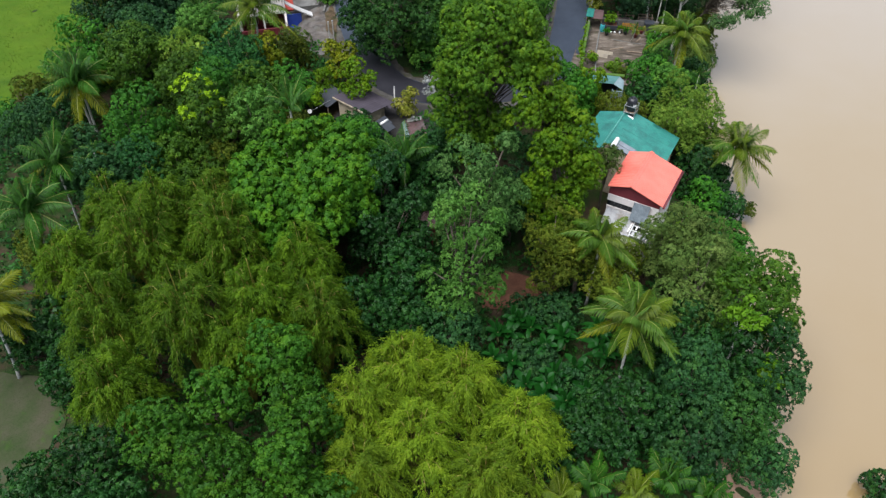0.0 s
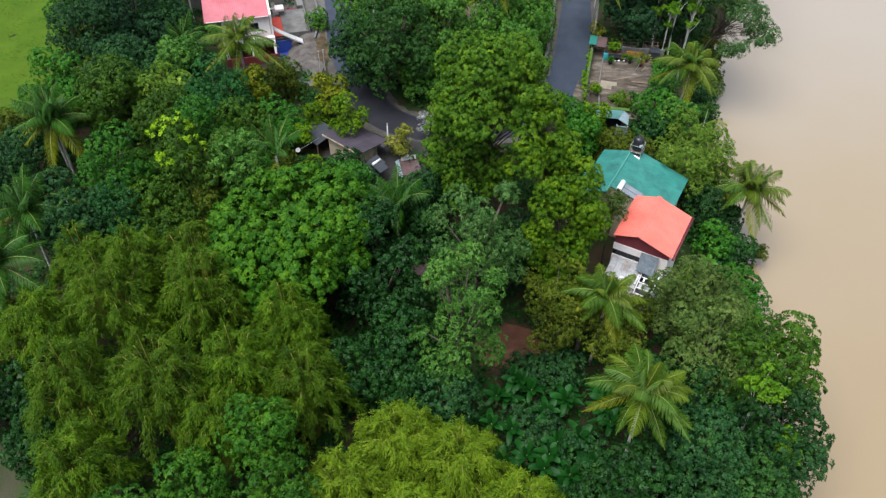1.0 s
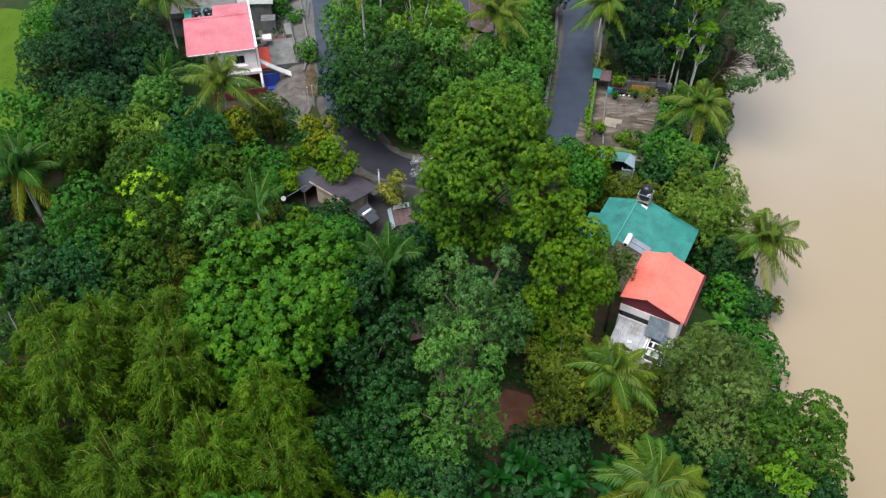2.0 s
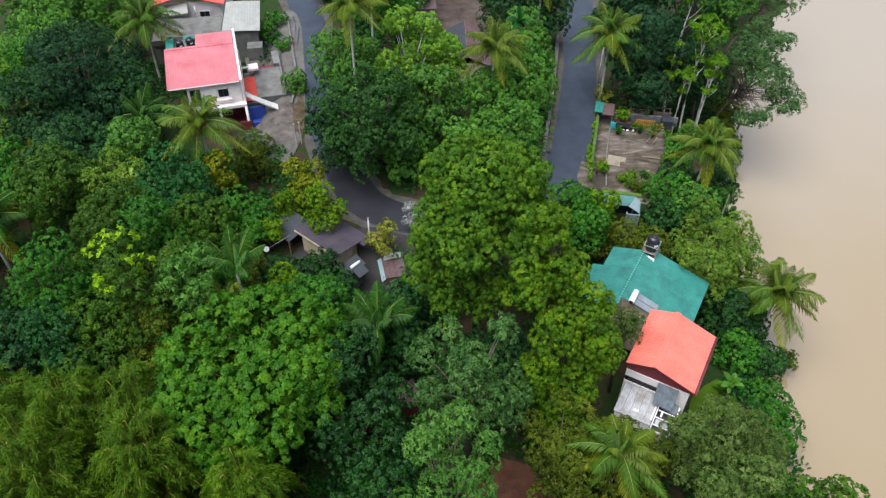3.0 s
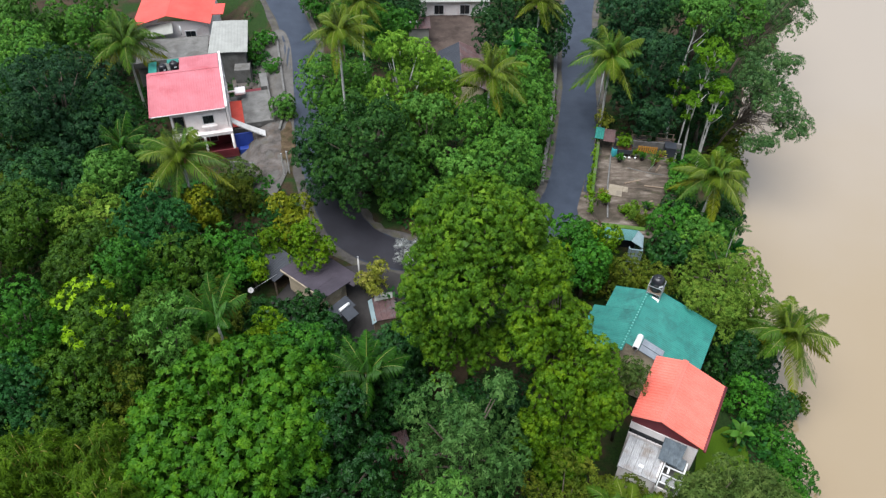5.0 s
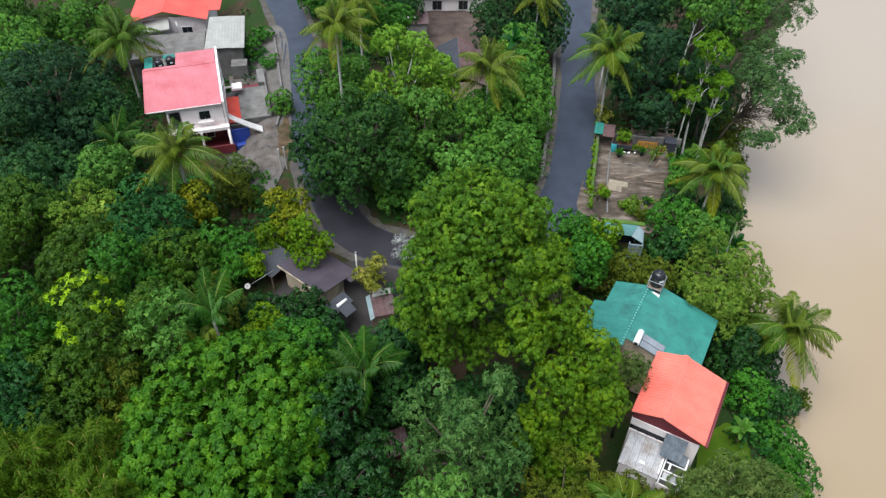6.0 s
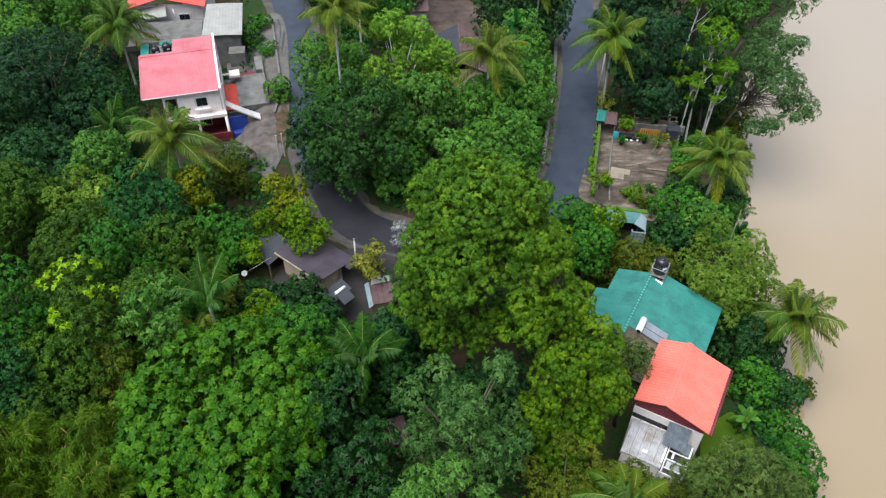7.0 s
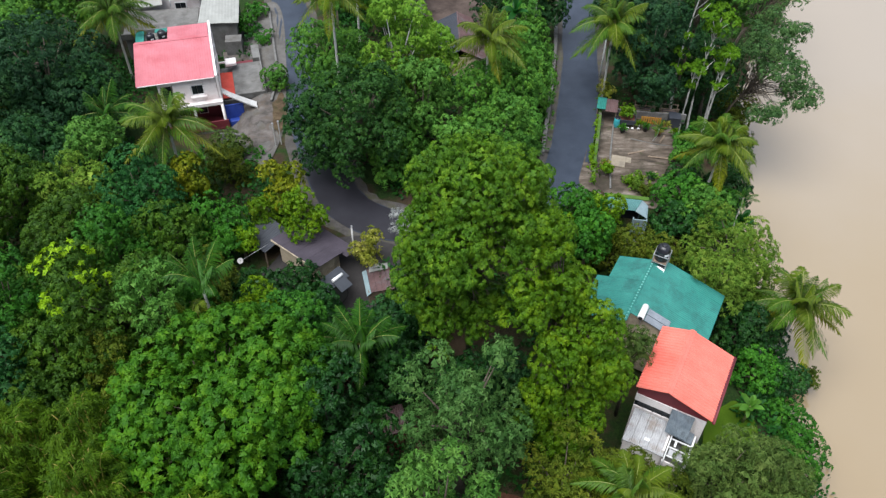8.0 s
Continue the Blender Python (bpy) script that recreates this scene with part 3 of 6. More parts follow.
    sheet("lean_to_roof", ob, BLUESHEET, (0.30, -0.55, 0.42), (0.30, -2.10, 0.42), (-1.05, -2.05, -0.72), (-1.05, -0.62, -0.72), 0.16, 0.022, "blue-grey corrugated lean-to roof")
    # open porch with white beams
    block("porch_floor", ob, CONCRETE, -2.75, 0.25, -2.5, -1.2, -2.35, -2.2)
    block("porch_wall", ob, WHITE, -2.75, 0.25, -2.62, -2.5, z0, -2.2)
    block("porch_wall", ob, WHITE, -2.87, -2.75, -2.62, -1.05, z0, -1.75)
    for x in (-2.75, -1.85, -0.95):
        block("beam", ob, ENAMEL, x - 0.05, x + 0.05, -2.5, -1.22, -1.25, -1.15)
    block("beam", ob, ENAMEL, -2.8, 0.25, -2.62, -2.5, -1.25, -1.15)
    posts(ob, ENAMEL, [(-2.75, -2.56), (-1.85, -2.56), (-0.95, -2.56), (0.1, -2.56)], -2.2, -1.25)
    sloped("porch_sheet", ob, SHEET, [(-2.70, -1.3, -1.3), (-1.95, -1.3, -1.24), (-1.95, -2.45, -1.34), (-2.70, -2.45, -1.4)], 0.03)
    sloped("porch_sheet", ob, BLUESHEET, [(-0.85, -1.3, -1.0), (0.2, -1.3, -0.8), (0.2, -2.45, -0.95), (-0.85, -2.45, -1.1)], 0.03)
    block("ladder_board", ob, ENAMEL, -1.75, -1.1, -1.62, -1.48, -1.10, -1.04, "white board laid across the beams", 0.01)
    for piece in set(ob.children) - main:
        piece.matrix_basis = Matrix.Diagonal((0.70, 0.90, 1, 1))


orange_house()


# ---- teal-roofed house behind it ----
def teal_house():
    ob = building("house", 13.1, 54.2, 0, 62.6, "low house with a weathered teal sheet roof")
    z0 = -3.8
    n = 6
    for i in range(n):
        a, b = 0.9 + (6.9 - 0.9) * i / n, 0.9 + (6.9 - 0.9) * (i + 1) / n - 0.012
        sheet("roof_sheet", ob, TEAL, (a, 0, 1.5), (b, 0, 1.5), (b, -2.75, 0.76), (a, -2.75, 0.76), 0.16, 0.016)
        sheet("roof_sheet", ob, TEAL, (a, -2.70, 0.75), (b, -2.70, 0.75), (b, -5.2, 0.02), (a, -5.2, 0.02), 0.16, 0.016)
    for i in range(3):
        a, b = 0.0 + 1.35 * i, 0.0 + 1.35 * (i + 1) - 0.012
        sheet("roof_sheet", ob, TEAL, (a, 0, 1.5), (b, 0, 1.5), (b, 3.15, 0.50), (a, 3.15, 0.50), 0.16, 0.016)
    for i in range(2):
        a, b = 4.06 + 1.15 * i, 4.06 + 1.15 * (i + 1) - 0.012
        sheet("roof_sheet", ob, TEAL, (a, 0, 1.5), (b, 0, 1.5), (b, 2.35, 0.75), (a, 2.35, 0.75), 0.16, 0.016)
    for i in range(22):
        block("ridge_tile", ob, TEAL, 0.1 + i * 0.28, 0.1 + i * 0.28 + 0.25, -0.13, 0.13, 1.45, 1.535, "", 0.02)
        block("ridge_tile", ob, PALETEAL, 0.18 + i * 0.28, 0.18 + i * 0.28 + 0.10, -0.05, 0.05, 1.54, 1.60, "", 0.015)
    gable("wall", ob, CREAM, 0.95, 1.10, 2.9, -4.9, 0, 0.50, 0.05, 1.42, z0)
    gable("wall", ob, CREAM, 6.12, 6.27, 2.1, -4.9, 0, 0.70, 0.03, 1.40, z0)
    block("wall", ob, CREAM, 1.1, 6.12, -4.95, -4.8, z0, 0.05)
    block("wall", ob, CREAM, 0.2, 4.0, 2.85, 3.0, z0, 0.46)
    block("wall", ob, CREAM, 4.0, 6.12, 2.0, 2.15, z0, 0.72)
    window(ob, 2.0, 3.2, 3.0, 3.05, -1.8, -0.6)
    # stand for the tank
    stand = building("tank_stand", 16.45, 59.75, 0.6, 62.6, "rusty angle-iron tank stand on the roof", "stand")
    posts(stand, STEEL, [(-0.5, -0.5), (0.5, -0.5), (-0.5, 0.5), (0.5, 0.5)], 0.3, 1.75, 0.03)
    for z in (1.0, 1.65):
        for k in (-0.5, 0.5):
            block("rail", stand, STEEL, -0.53, 0.53, k - 0.025, k + 0.025, z, z + 0.05, "", 0.005)
            block("rail", stand, STEEL, k - 0.025, k + 0.025, -0.47, 0.47, z + 0.055, z + 0.10, "", 0.005)
    block("deck", stand, TIMBER, -0.5, 0.5, -0.5, 0.5, 1.105, 1.15)
    sloped("flashing", stand, ENAMEL, [(-0.9, -0.5, 0.62), (-0.9, 0.5, 0.82), (-0.5, 0.5, 0.90), (-0.5, -0.5, 0.72)], 0.05, "white flashing sheet")
    block("battery_box", stand, BLACK, -0.45, 0.1, -0.4, 0.4, 0.42, 0.80, "black box under the deck", 0.03)
    water_tank(16.45, 59.75, 1.755, 20, 0.46, 1.25)
    # solar heater
    heater = building("solar_water_heater", 14.95, 54.75, 1.16, 62.6, "rooftop solar water heater with a white drum", "water heater")
    part("drum", tube_bm([(-0.62, 0.55, 0.32), (-0.58, 0.55, 0.32), (0.58, 0.55, 0.32), (0.62, 0.55, 0.32)], [0.17, 0.22, 0.22, 0.17], 16), ENAMEL, heater, "white enamelled drum")
    part("drum_cap", tube_bm([(-0.66, 0.55, 0.32), (-0.625, 0.55, 0.32)], [0.12, 0.15], 14), BLACK, heater)
    for x in (-0.58, 0.02):
        sloped("collector", heater, SOLAR, [(x, 0.28, 0.26), (x + 0.54, 0.28, 0.26), (x + 0.54, -1.25, -0.20), (x, -1.25, -0.20)], 0.07, "grey glass collector panel")
    posts(heater, STEEL, [(-0.5, 0.5), (0.5, 0.5), (-0.5, -1.1), (0.5, -1.1)], -0.42, -0.1, 0.02)
    posts(heater, STEEL, [(-0.5, 0.5), (0.5, 0.5)], -0.1, 0.14, 0.02)


teal_house()


# ---- white house with the faded red roof: x along its front, y to the back ----
def white_house():
    ob = building("house", -25.4, 77.8, 0, 16.9, "two-storey white plastered house with a faded red roof")
    z0 = -3.2
    for i in range(6):
        a, b = 1.08 * i, 1.08 * (i + 1) - 0.004
        depth = 5.45
        sheet("roof_sheet", ob, PINK, (a, depth, 4.25), (b, depth, 4.25), (b, -0.25, 3.25), (a, -0.25, 3.25), 0.22, 0.012)
    for i in range(4):
        a, b = 2.85 + 0.9 * i, 2.85 + 0.9 * (i + 1) - 0.004
        sheet("roof_sheet", ob, PINK, (a, 5.40, 4.28), (b, 5.40, 4.28), (b, 8.3, 4.05), (a, 8.3, 4.05), 0.22, 0.012)
    sloped("ridge_cap", ob, PINK, [(0, 5.25, 4.26), (6.45, 5.25, 4.26), (6.45, 5.60, 4.30), (0, 5.60, 4.30)], 0.02, "red ridge capping")
    sloped("fascia", ob, WHITE, [(0, -0.26, 3.26), (6.45, -0.26, 3.26), (6.45, -0.30, 3.25), (0, -0.30, 3.25)], 0.07)
    sloped("verge", ob, PINK, [(-0.1, -0.3, 3.27), (0, -0.3, 3.27), (0, 5.5, 4.28), (-0.1, 5.5, 4.28)], 0.10, "red verge flashing")
    # front wall of the upper floor with its openings
    block("wall", ob, WHITE, 1.55, 1.75, 0.0, 0.2, 0.9, 3.1)
    block("wall", ob, WHITE, 1.75, 2.75, 0.0, 0.2, 2.75, 3.1)
    block("wall", ob, WHITE, 2.75, 4.25, 0.0, 0.2, 0.9, 3.1)
    block("wall", ob, WHITE, 4.25, 5.35, 0.0, 0.2, 2.55, 3.1)
    block("wall", ob, WHITE, 4.25, 5.35, 0.0, 0.2, 0.9, 1.55)
    block("wall", ob, WHITE, 5.35, 6.45, 0.0, 0.2, 0.9, 3.1)
    window(ob, 4.27, 5.33, 0.03, 0.10, 1.57, 2.53)
    block("window_sill", ob, WHITE, 4.1, 5.5, -0.28, 0.0, 1.36, 1.50, "white projecting sill", 0.02)
    window(ob, 1.77, 2.73, 0.10, 0.17, 0.95, 2.73, 1, TIMBER)
    sloped("wall", ob, WHITE, [(6.50, -0.1, 3.30), (6.70, -0.1, 3.30), (6.70, 5.5, 4.31), (6.50, 5.5, 4.31)], 6.5, "white side wall")
    block("wall", ob, WHITE, 6.50, 6.70, 5.5, 8.4, z0, 4.20, "white side wall")
    for y in (1.3, 3.6, 6.0):
        window(ob, 6.70, 6.76, y, y + 0.8, 1.9, 2.7, 1, ENAMEL, "y")
    block("wall", ob, WHITE, 1.55, 1.75, 0.2, 8.3, z0, 3.3)
    block("wall", ob, WHITE, 1.75, 6.45, 8.1, 8.3, z0, 3.9)
    block("upper_floor", ob, WHITE, 1.4, 6.75, -0.75, 8.1, 0.70, 0.90, "white floor slab")
    block("balcony", ob, WHITE, 1.4, 6.75, -0.75, -0.65, 0.90, 1.02)
    block("lower_wall", ob, MAROON, 1.75, 6.45, 1.3, 1.45, z0, 0.70, "dark maroon recessed wall")
    window(ob, 2.6, 3.6, 1.22, 1.29, -1.2, 0.1, 2, WHITE)
    window(ob, 4.4, 5.2, 1.22, 1.29, -1.2, 0.1, 2, WHITE)
    block("veranda_floor", ob, MAROON, 1.4, 6.9, -0.9, 1.3, -1.75, -1.60, "maroon painted veranda floor")
    block("veranda_wall", ob, MAROON, 1.4, 6.9, -0.9, -0.78, -1.60, -0.85, "maroon parapet")
    block("veranda_base", ob, CONCRETE, 1.4, 6.9, -0.85, 1.3, z0, -1.75)
    posts(ob, WHITE, [(1.55, -0.7), (4.2, -0.7)], -1.6, 0.7, 0.10)
    part("column", tube_bm([(6.62, -0.72, z0), (6.62, -0.72, 0.7)], [0.13, 0.12], 12), WHITE, ob, "round white column")
    block("blue_wall", ob, BLUE, 6.75, 8.4, -0.05, 0.10, -1.9, 0.1, "blue painted screen wall")
    block("crate", ob, BLUE, 7.0, 7.9, -0.7, -0.15, -1.9, -1.2, "blue tub by the wall", 0.05)
    # curved white canopy over the side steps
    for i in range(6):
        a, b = i / 6, (i + 1) / 6
        x0, x1 = 6.72 + 2.9 * a, 6.72 + 2.9 * b
        za, zb = 1.65 - 1.5 * a**0.8, 1.65 - 1.5 * b**0.8
        sloped("canopy", ob, DINGY, [(x0, 0.65 - 0.8 * a, za), (x1, 0.65 - 0.8 * b, zb), (x1, 0.0 - 1.0 * b, zb - 0.05), (x0, 0.0 - 1.0 * a, za - 0.05)], 0.14, "white curved canopy slab")
    # red strip, side terrace and walls
    sloped("terrace_strip", ob, REDWALL, [(6.72, 5.9, -0.02), (7.85, 5.9, -0.06), (7.85, 1.4, -0.06), (6.72, 1.4, -0.02)], 0.06, "red painted strip of the terrace")
    block("terrace", ob, CONCRETE, 7.87, 10.7, 1.2, 7.2, -0.25, 0.0, "grey concrete terrace")
    block("terrace_base", ob, CONCRETE, 6.8, 10.6, 1.3, 7.1, z0, -0.25)
    block("parapet", ob, CONCRETE, 10.58, 10.72, 1.2, 7.2, 0.0, 0.45)
    block("parapet", ob, CONCRETE, 7.7, 10.58, 1.2, 1.34, 0.0, 0.30)
    block("white_hood", ob, WHITE, 7.4, 8.4, 5.9, 7.0, 0.55, 0.85, "white box-shaped hood", 0.06)
    block("hood_arm", ob, WHITE, 6.6, 7.4, 6.4, 6.55, 0.65, 0.8)
    block("back_roof", ob, MAROON, 7.8, 9.95, 7.25, 8.3, -0.5, -0.38, "dark red step behind the terrace")
    block("back_yard", ob, DRIVE, 7.2, 10.6, 8.32, 11.4, -1.6, -0.9, "dirty concrete back yard")
    block("back_wall", ob, CONCRETE, 10.0, 10.75, 7.3, 9.9, -1.6, 0.35, "grey block beside the terrace")
    # tank terrace at the back corner
    block("tank_terrace", ob, CONCRETE, 0.1, 2.8, 5.6, 8.4, 3.45, 3.6)
    block("terrace_edge", ob, CONCRETE, 0.1, 6.4, 8.42, 8.6, 3.2, 3.95)
    block("teal_cover", ob, TEAL, 0.0, 0.75, 5.6, 8.2, 3.95, 4.0, "teal sheet cover")
    block("teal_cover", ob, TEAL, 1.7, 2.8, 7.5, 8.2, 4.0, 4.05, "teal sheet cover")
    posts(ob, CONCRETE, [(0.2, 5.8), (0.2, 8.0), (1.9, 7.9), (2.6, 7.9)], 3.6, 3.96, 0.05)


white_house()
m = pose(-25.4, 77.8, 0, 0, 0, 16.9)
for lx, ly in ((1.35, 6.6), (2.35, 6.9)):
    p = m @ Vector((lx, ly, 3.6))
    water_tank(p.x, p.y, p.z, 40, 0.38, 0.9)


# ---- brown-roofed house in the bend ----
def brown_house():
    ob = building("house", -7.25, 57.97, 0, 52.0, "small bend-side house with a brown sheet roof")
    z0 = -3.0
    for i in range(4):
        a, b = 1.14 * i, 1.14 * (i + 1) - 0.01
        sheet("roof_sheet", ob, BROWN, (-0.1, a, 1.84), (-0.1, b, 1.84), (2.5, b, 1.50), (2.5, a, 1.50), 0.30, 0.010)
    sloped("lower_roof", ob, BROWN, [(2.35, -0.45, 1.40), (3.5, -0.45, 1.22), (3.5, 4.5, 1.22), (2.35, 4.5, 1.40)], 0.06, "lower brown roof strip")
    sloped("fascia", ob, CREAM, [(-0.16, -0.02, 1.80), (-0.1, -0.02, 1.80), (-0.1, 4.55, 1.80), (-0.16, 4.55, 1.80)], 0.14)
    block("wall", ob, CREAM, 0.3, 0.45, 0.3, 4.3, z0, 1.72)
    block("wall", ob, CREAM, 0.45, 2.3, 0.3, 0.45, z0, 1.46)
    block("wall", ob, CREAM, 0.45, 2.3, 4.15, 4.3, z0, 1.46)
    block("wall", ob, CREAM, 2.15, 2.3, 0.45, 4.15, z0, 1.46)
    window(ob, 0.22, 0.30, 1.0, 2.1, -0.4, 0.8, 2, TIMBER, "y")
    # black lean-to and washed wall
    sloped("annex_roof", ob, SLATE, [(-0.35, -0.3, 0.95), (1.65, -0.3, 0.95), (1.65, -1.3, 0.60), (-0.35, -1.3, 0.60)], 0.06, "dark lean-to roof")
    block("annex_wall", ob, CONCRETE, -0.15, 1.45, -1.17, -1.05, z0, 0.55)
    block("annex_wall", ob, CONCRETE, 1.33, 1.45, -1.05, -0.4, z0, 0.60)
    block("step", ob, PALESHEET, 0.4, 1.7, -1.6, -1.35, -2.2, -2.05, "pale doorstep slab")
    heater = building("solar_water_heater", -5.9, 57.75, 0.95, 49.5, "black solar water heater with a white drum", "water heater")
    part("drum", tube_bm([(-0.45, 0.0, 0.22), (0.45, 0.0, 0.22)], [0.12, 0.12], 12), ENAMEL, heater, "white drum")
    sloped("collector", heater, SLATE, [(-0.5, -0.1, 0.16), (0.5, -0.1, 0.16), (0.5, -0.95, -0.18), (-0.5, -0.95, -0.18)], 0.06, "black collector panel")
    posts(heater, STEEL, [(-0.4, 0.0), (0.4, 0.0)], -0.3, 0.12, 0.02)
    side = building("carport", -11.9, 61.2, 0, 49.5, "smoky grey sheet carport beside the house", "carport")
    sheet("roof", side, SLATE, (2.0, -1.0, 1.3), (2.0, 1.6, 1.3), (-0.4, 1.6, 0.9), (-0.4, -1.0, 0.9), 0.2, 0.02)
    posts(side, TIMBER, [(-0.3, -0.9), (-0.3, 1.5), (1.9, -0.9), (1.9, 1.5)], -2.5, 0.9, 0.05)


brown_house()


def dish(x, y, z, turn):
    ob = building("satellite_dish", x, y, z, turn, "white satellite dish on a slanted pole", "dish")
    bm = bmesh.new()
    rings = [[bm.verts.new((r * math.cos(k * 0.4488), r * math.sin(k * 0.4488), r * r * 0.45 - 0.02 * s)) for k in range(14)] for s in (0, 1) for r in (0.03, 0.12, 0.21)]
    for a, b in ((0, 1), (1, 2), (3, 4), (4, 5), (2, 5)):
        for k in range(14):
            bm.faces.new((rings[a][k], rings[a][(k + 1) % 14], rings[b][(k + 1) % 14], rings[b][k]))
    bmesh.ops.recalc_face_normals(bm, faces=bm.faces)
    bmesh.ops.transform(bm, matrix=pose(0, 0, 0, 42, 0, 0), verts=bm.verts)
    part("reflector", bm, DINGY, ob)
    part("arm", tube_bm([(0, 0.2, -0.1), (0, -0.25, 0.34)], [0.015, 0.015], 6), STEEL, ob)
    part("pole", tube_bm([(0, 0.06, -0.06), (0.9, 0.66, 0.2), (1.75, 1.2, 0.5)], [0.015, 0.015, 0.015], 8), STEEL, ob, "slanted grey pole")


dish(-12.85, 59.1, 1.2, 0)


def tin_shed():
    ob = building("tin_shed", -3.3, 58.8, -2.4, 15, "low shed roofed with rusty and pale tin", "shed")
    for i in range(4):
        sheet("roof_sheet", ob, RUST, (-0.62 + 0.42 * i, 0.95, 2.52), (-0.62 + 0.42 * i + 0.405, 0.95, 2.52), (-0.62 + 0.42 * i + 0.405, -1.0, 2.2), (-0.62 + 0.42 * i, -1.0, 2.2), 0.10, 0.02)
    sloped("side_sheet", ob, PALEBLUE, [(-0.95, 1.0, 2.30), (-0.64, 1.0, 2.50), (-0.64, -1.05, 2.18), (-0.95, -1.05, 1.96)], 0.03, "pale bluish-white side sheet")
    sloped("top_sheet", ob, PALESHEET, [(-0.5, 0.62, 2.56), (0.85, 0.66, 2.60), (0.95, 1.20, 2.66), (-0.4, 1.15, 2.63)], 0.03, "pale loose sheet")
    sloped("top_sheet", ob, DINGY, [(-0.2, 0.9, 2.66), (0.3, 0.9, 2.69), (0.35, 1.25, 2.72), (-0.15, 1.22, 2.69)], 0.02, "white offcut sheet")
    for a, b, c, d in ((-0.8, 0.9, -0.9, -0.8), (-0.8, 0.9, 0.9, 1.0), (-0.8, -0.7, -0.8, 0.9), (0.8, 0.9, -0.8, 0.9)):
        block("wall", ob, TIMBER, a, b, c, d, -0.3, 2.15)


tin_shed()


# ---- houses at the far edge ----
def far_red_house():
    ob = building("house", -29.6, 96.4, 0, 8, "house with a bright red ribbed gable roof")
    sheet("roof", ob, RED, (0.2, 0, 3.3), (0.2, 9, 3.3), (-3.6, 9, 2.3), (-3.6, -0.3, 2.3), 0.25, 0.02)
    sheet("roof", ob, RED, (0.15, 0, 3.3), (0.15, 9, 3.3), (4.6, 9, 2.2), (4.6, 0.0, 2.2), 0.25, 0.02)
    block("wall", ob, WHITE, -3.3, 4.2, 0.6, 0.75, -2.5, 2.3)
    sloped("front_canopy", ob, PALESHEET, [(-2.3, 0.5, 1.95), (0.5, 0.5, 2.35), (0.7, -0.9, 1.75), (-2.0, -0.9, 1.45)], 0.12, "white front canopy slab")
    block("wall", ob, WHITE, -3.3, -3.15, 0.75, 8.6, -2.5, 2.2)
    block("wall", ob, WHITE, 4.05, 4.2, 0.75, 8.6, -2.5, 2.2)
    window(ob, 1.6, 2.8, 0.53, 0.6, -0.2, 1.2)
    part("dish_mount", tube_bm([(1.4, -0.3, 1.2), (1.4, -0.3, 2.2)], [0.05, 0.05], 8), ENAMEL, ob)
    block("small_roof", ob, RED, 4.5, 5.8, 2.0, 4.5, 2.2, 2.3, "small red lean-to roof")
    terrace = building("roof_terrace", -28.9, 91.4, 0, 12, "stained grey concrete roof terrace", "terrace")
    block("slab", terrace, CONCRETE, -2.6, 4.6, -1.2, 4.3, 0.9, 1.1)
    block("edge", terrace, CONCRETE, -2.6, 4.6, -1.35, -1.2, 0.9, 1.5)
    block("base", terrace, CONCRETE, -2.4, 4.4, -1.0, 4.1, -2.6, 0.9)
    pale = building("outbuilding", -22.6, 94.6, 0, 10, "outbuilding with a pale grey sheet roof", "outbuilding")
    sheet("roof", pale, PALESHEET, (-1.7, 3.0, 2.35), (0.1, 3.0, 2.35), (0.3, -3.1, 1.9), (-1.9, -3.1, 1.9), 0.3, 0.015)
    sheet("roof", pale, PALESHEET, (0.1, 3.0, 2.36), (2.0, 3.0, 2.25), (2.1, -3.1, 1.8), (0.3, -3.1, 1.9), 0.3, 0.015)
    for a, b, c, d in ((-1.6, 1.8, -2.8, -2.65), (-1.6, 1.8, 2.6, 2.75), (-1.6, -1.45, -2.65, 2.6), (1.65, 1.8, -2.65, 2.6)):
        block("wall", pale, CONCRETE, a, b, c, d, -2.5, 1.85)
    block("step_block", pale, CONCRETE, 0.6, 2.2, -4.6, -3.2, -2.5, 0.6)
    car = building("water_trough", -18.6, 91.2, -1.9, 8, "pale blue-grey rectangular trough", "trough")
    part("trough", box_bm(-0.75, 0.75, -0.4, 0.4, 0, 0.9, 0.08), BLUESHEET, car)


far_red_house()


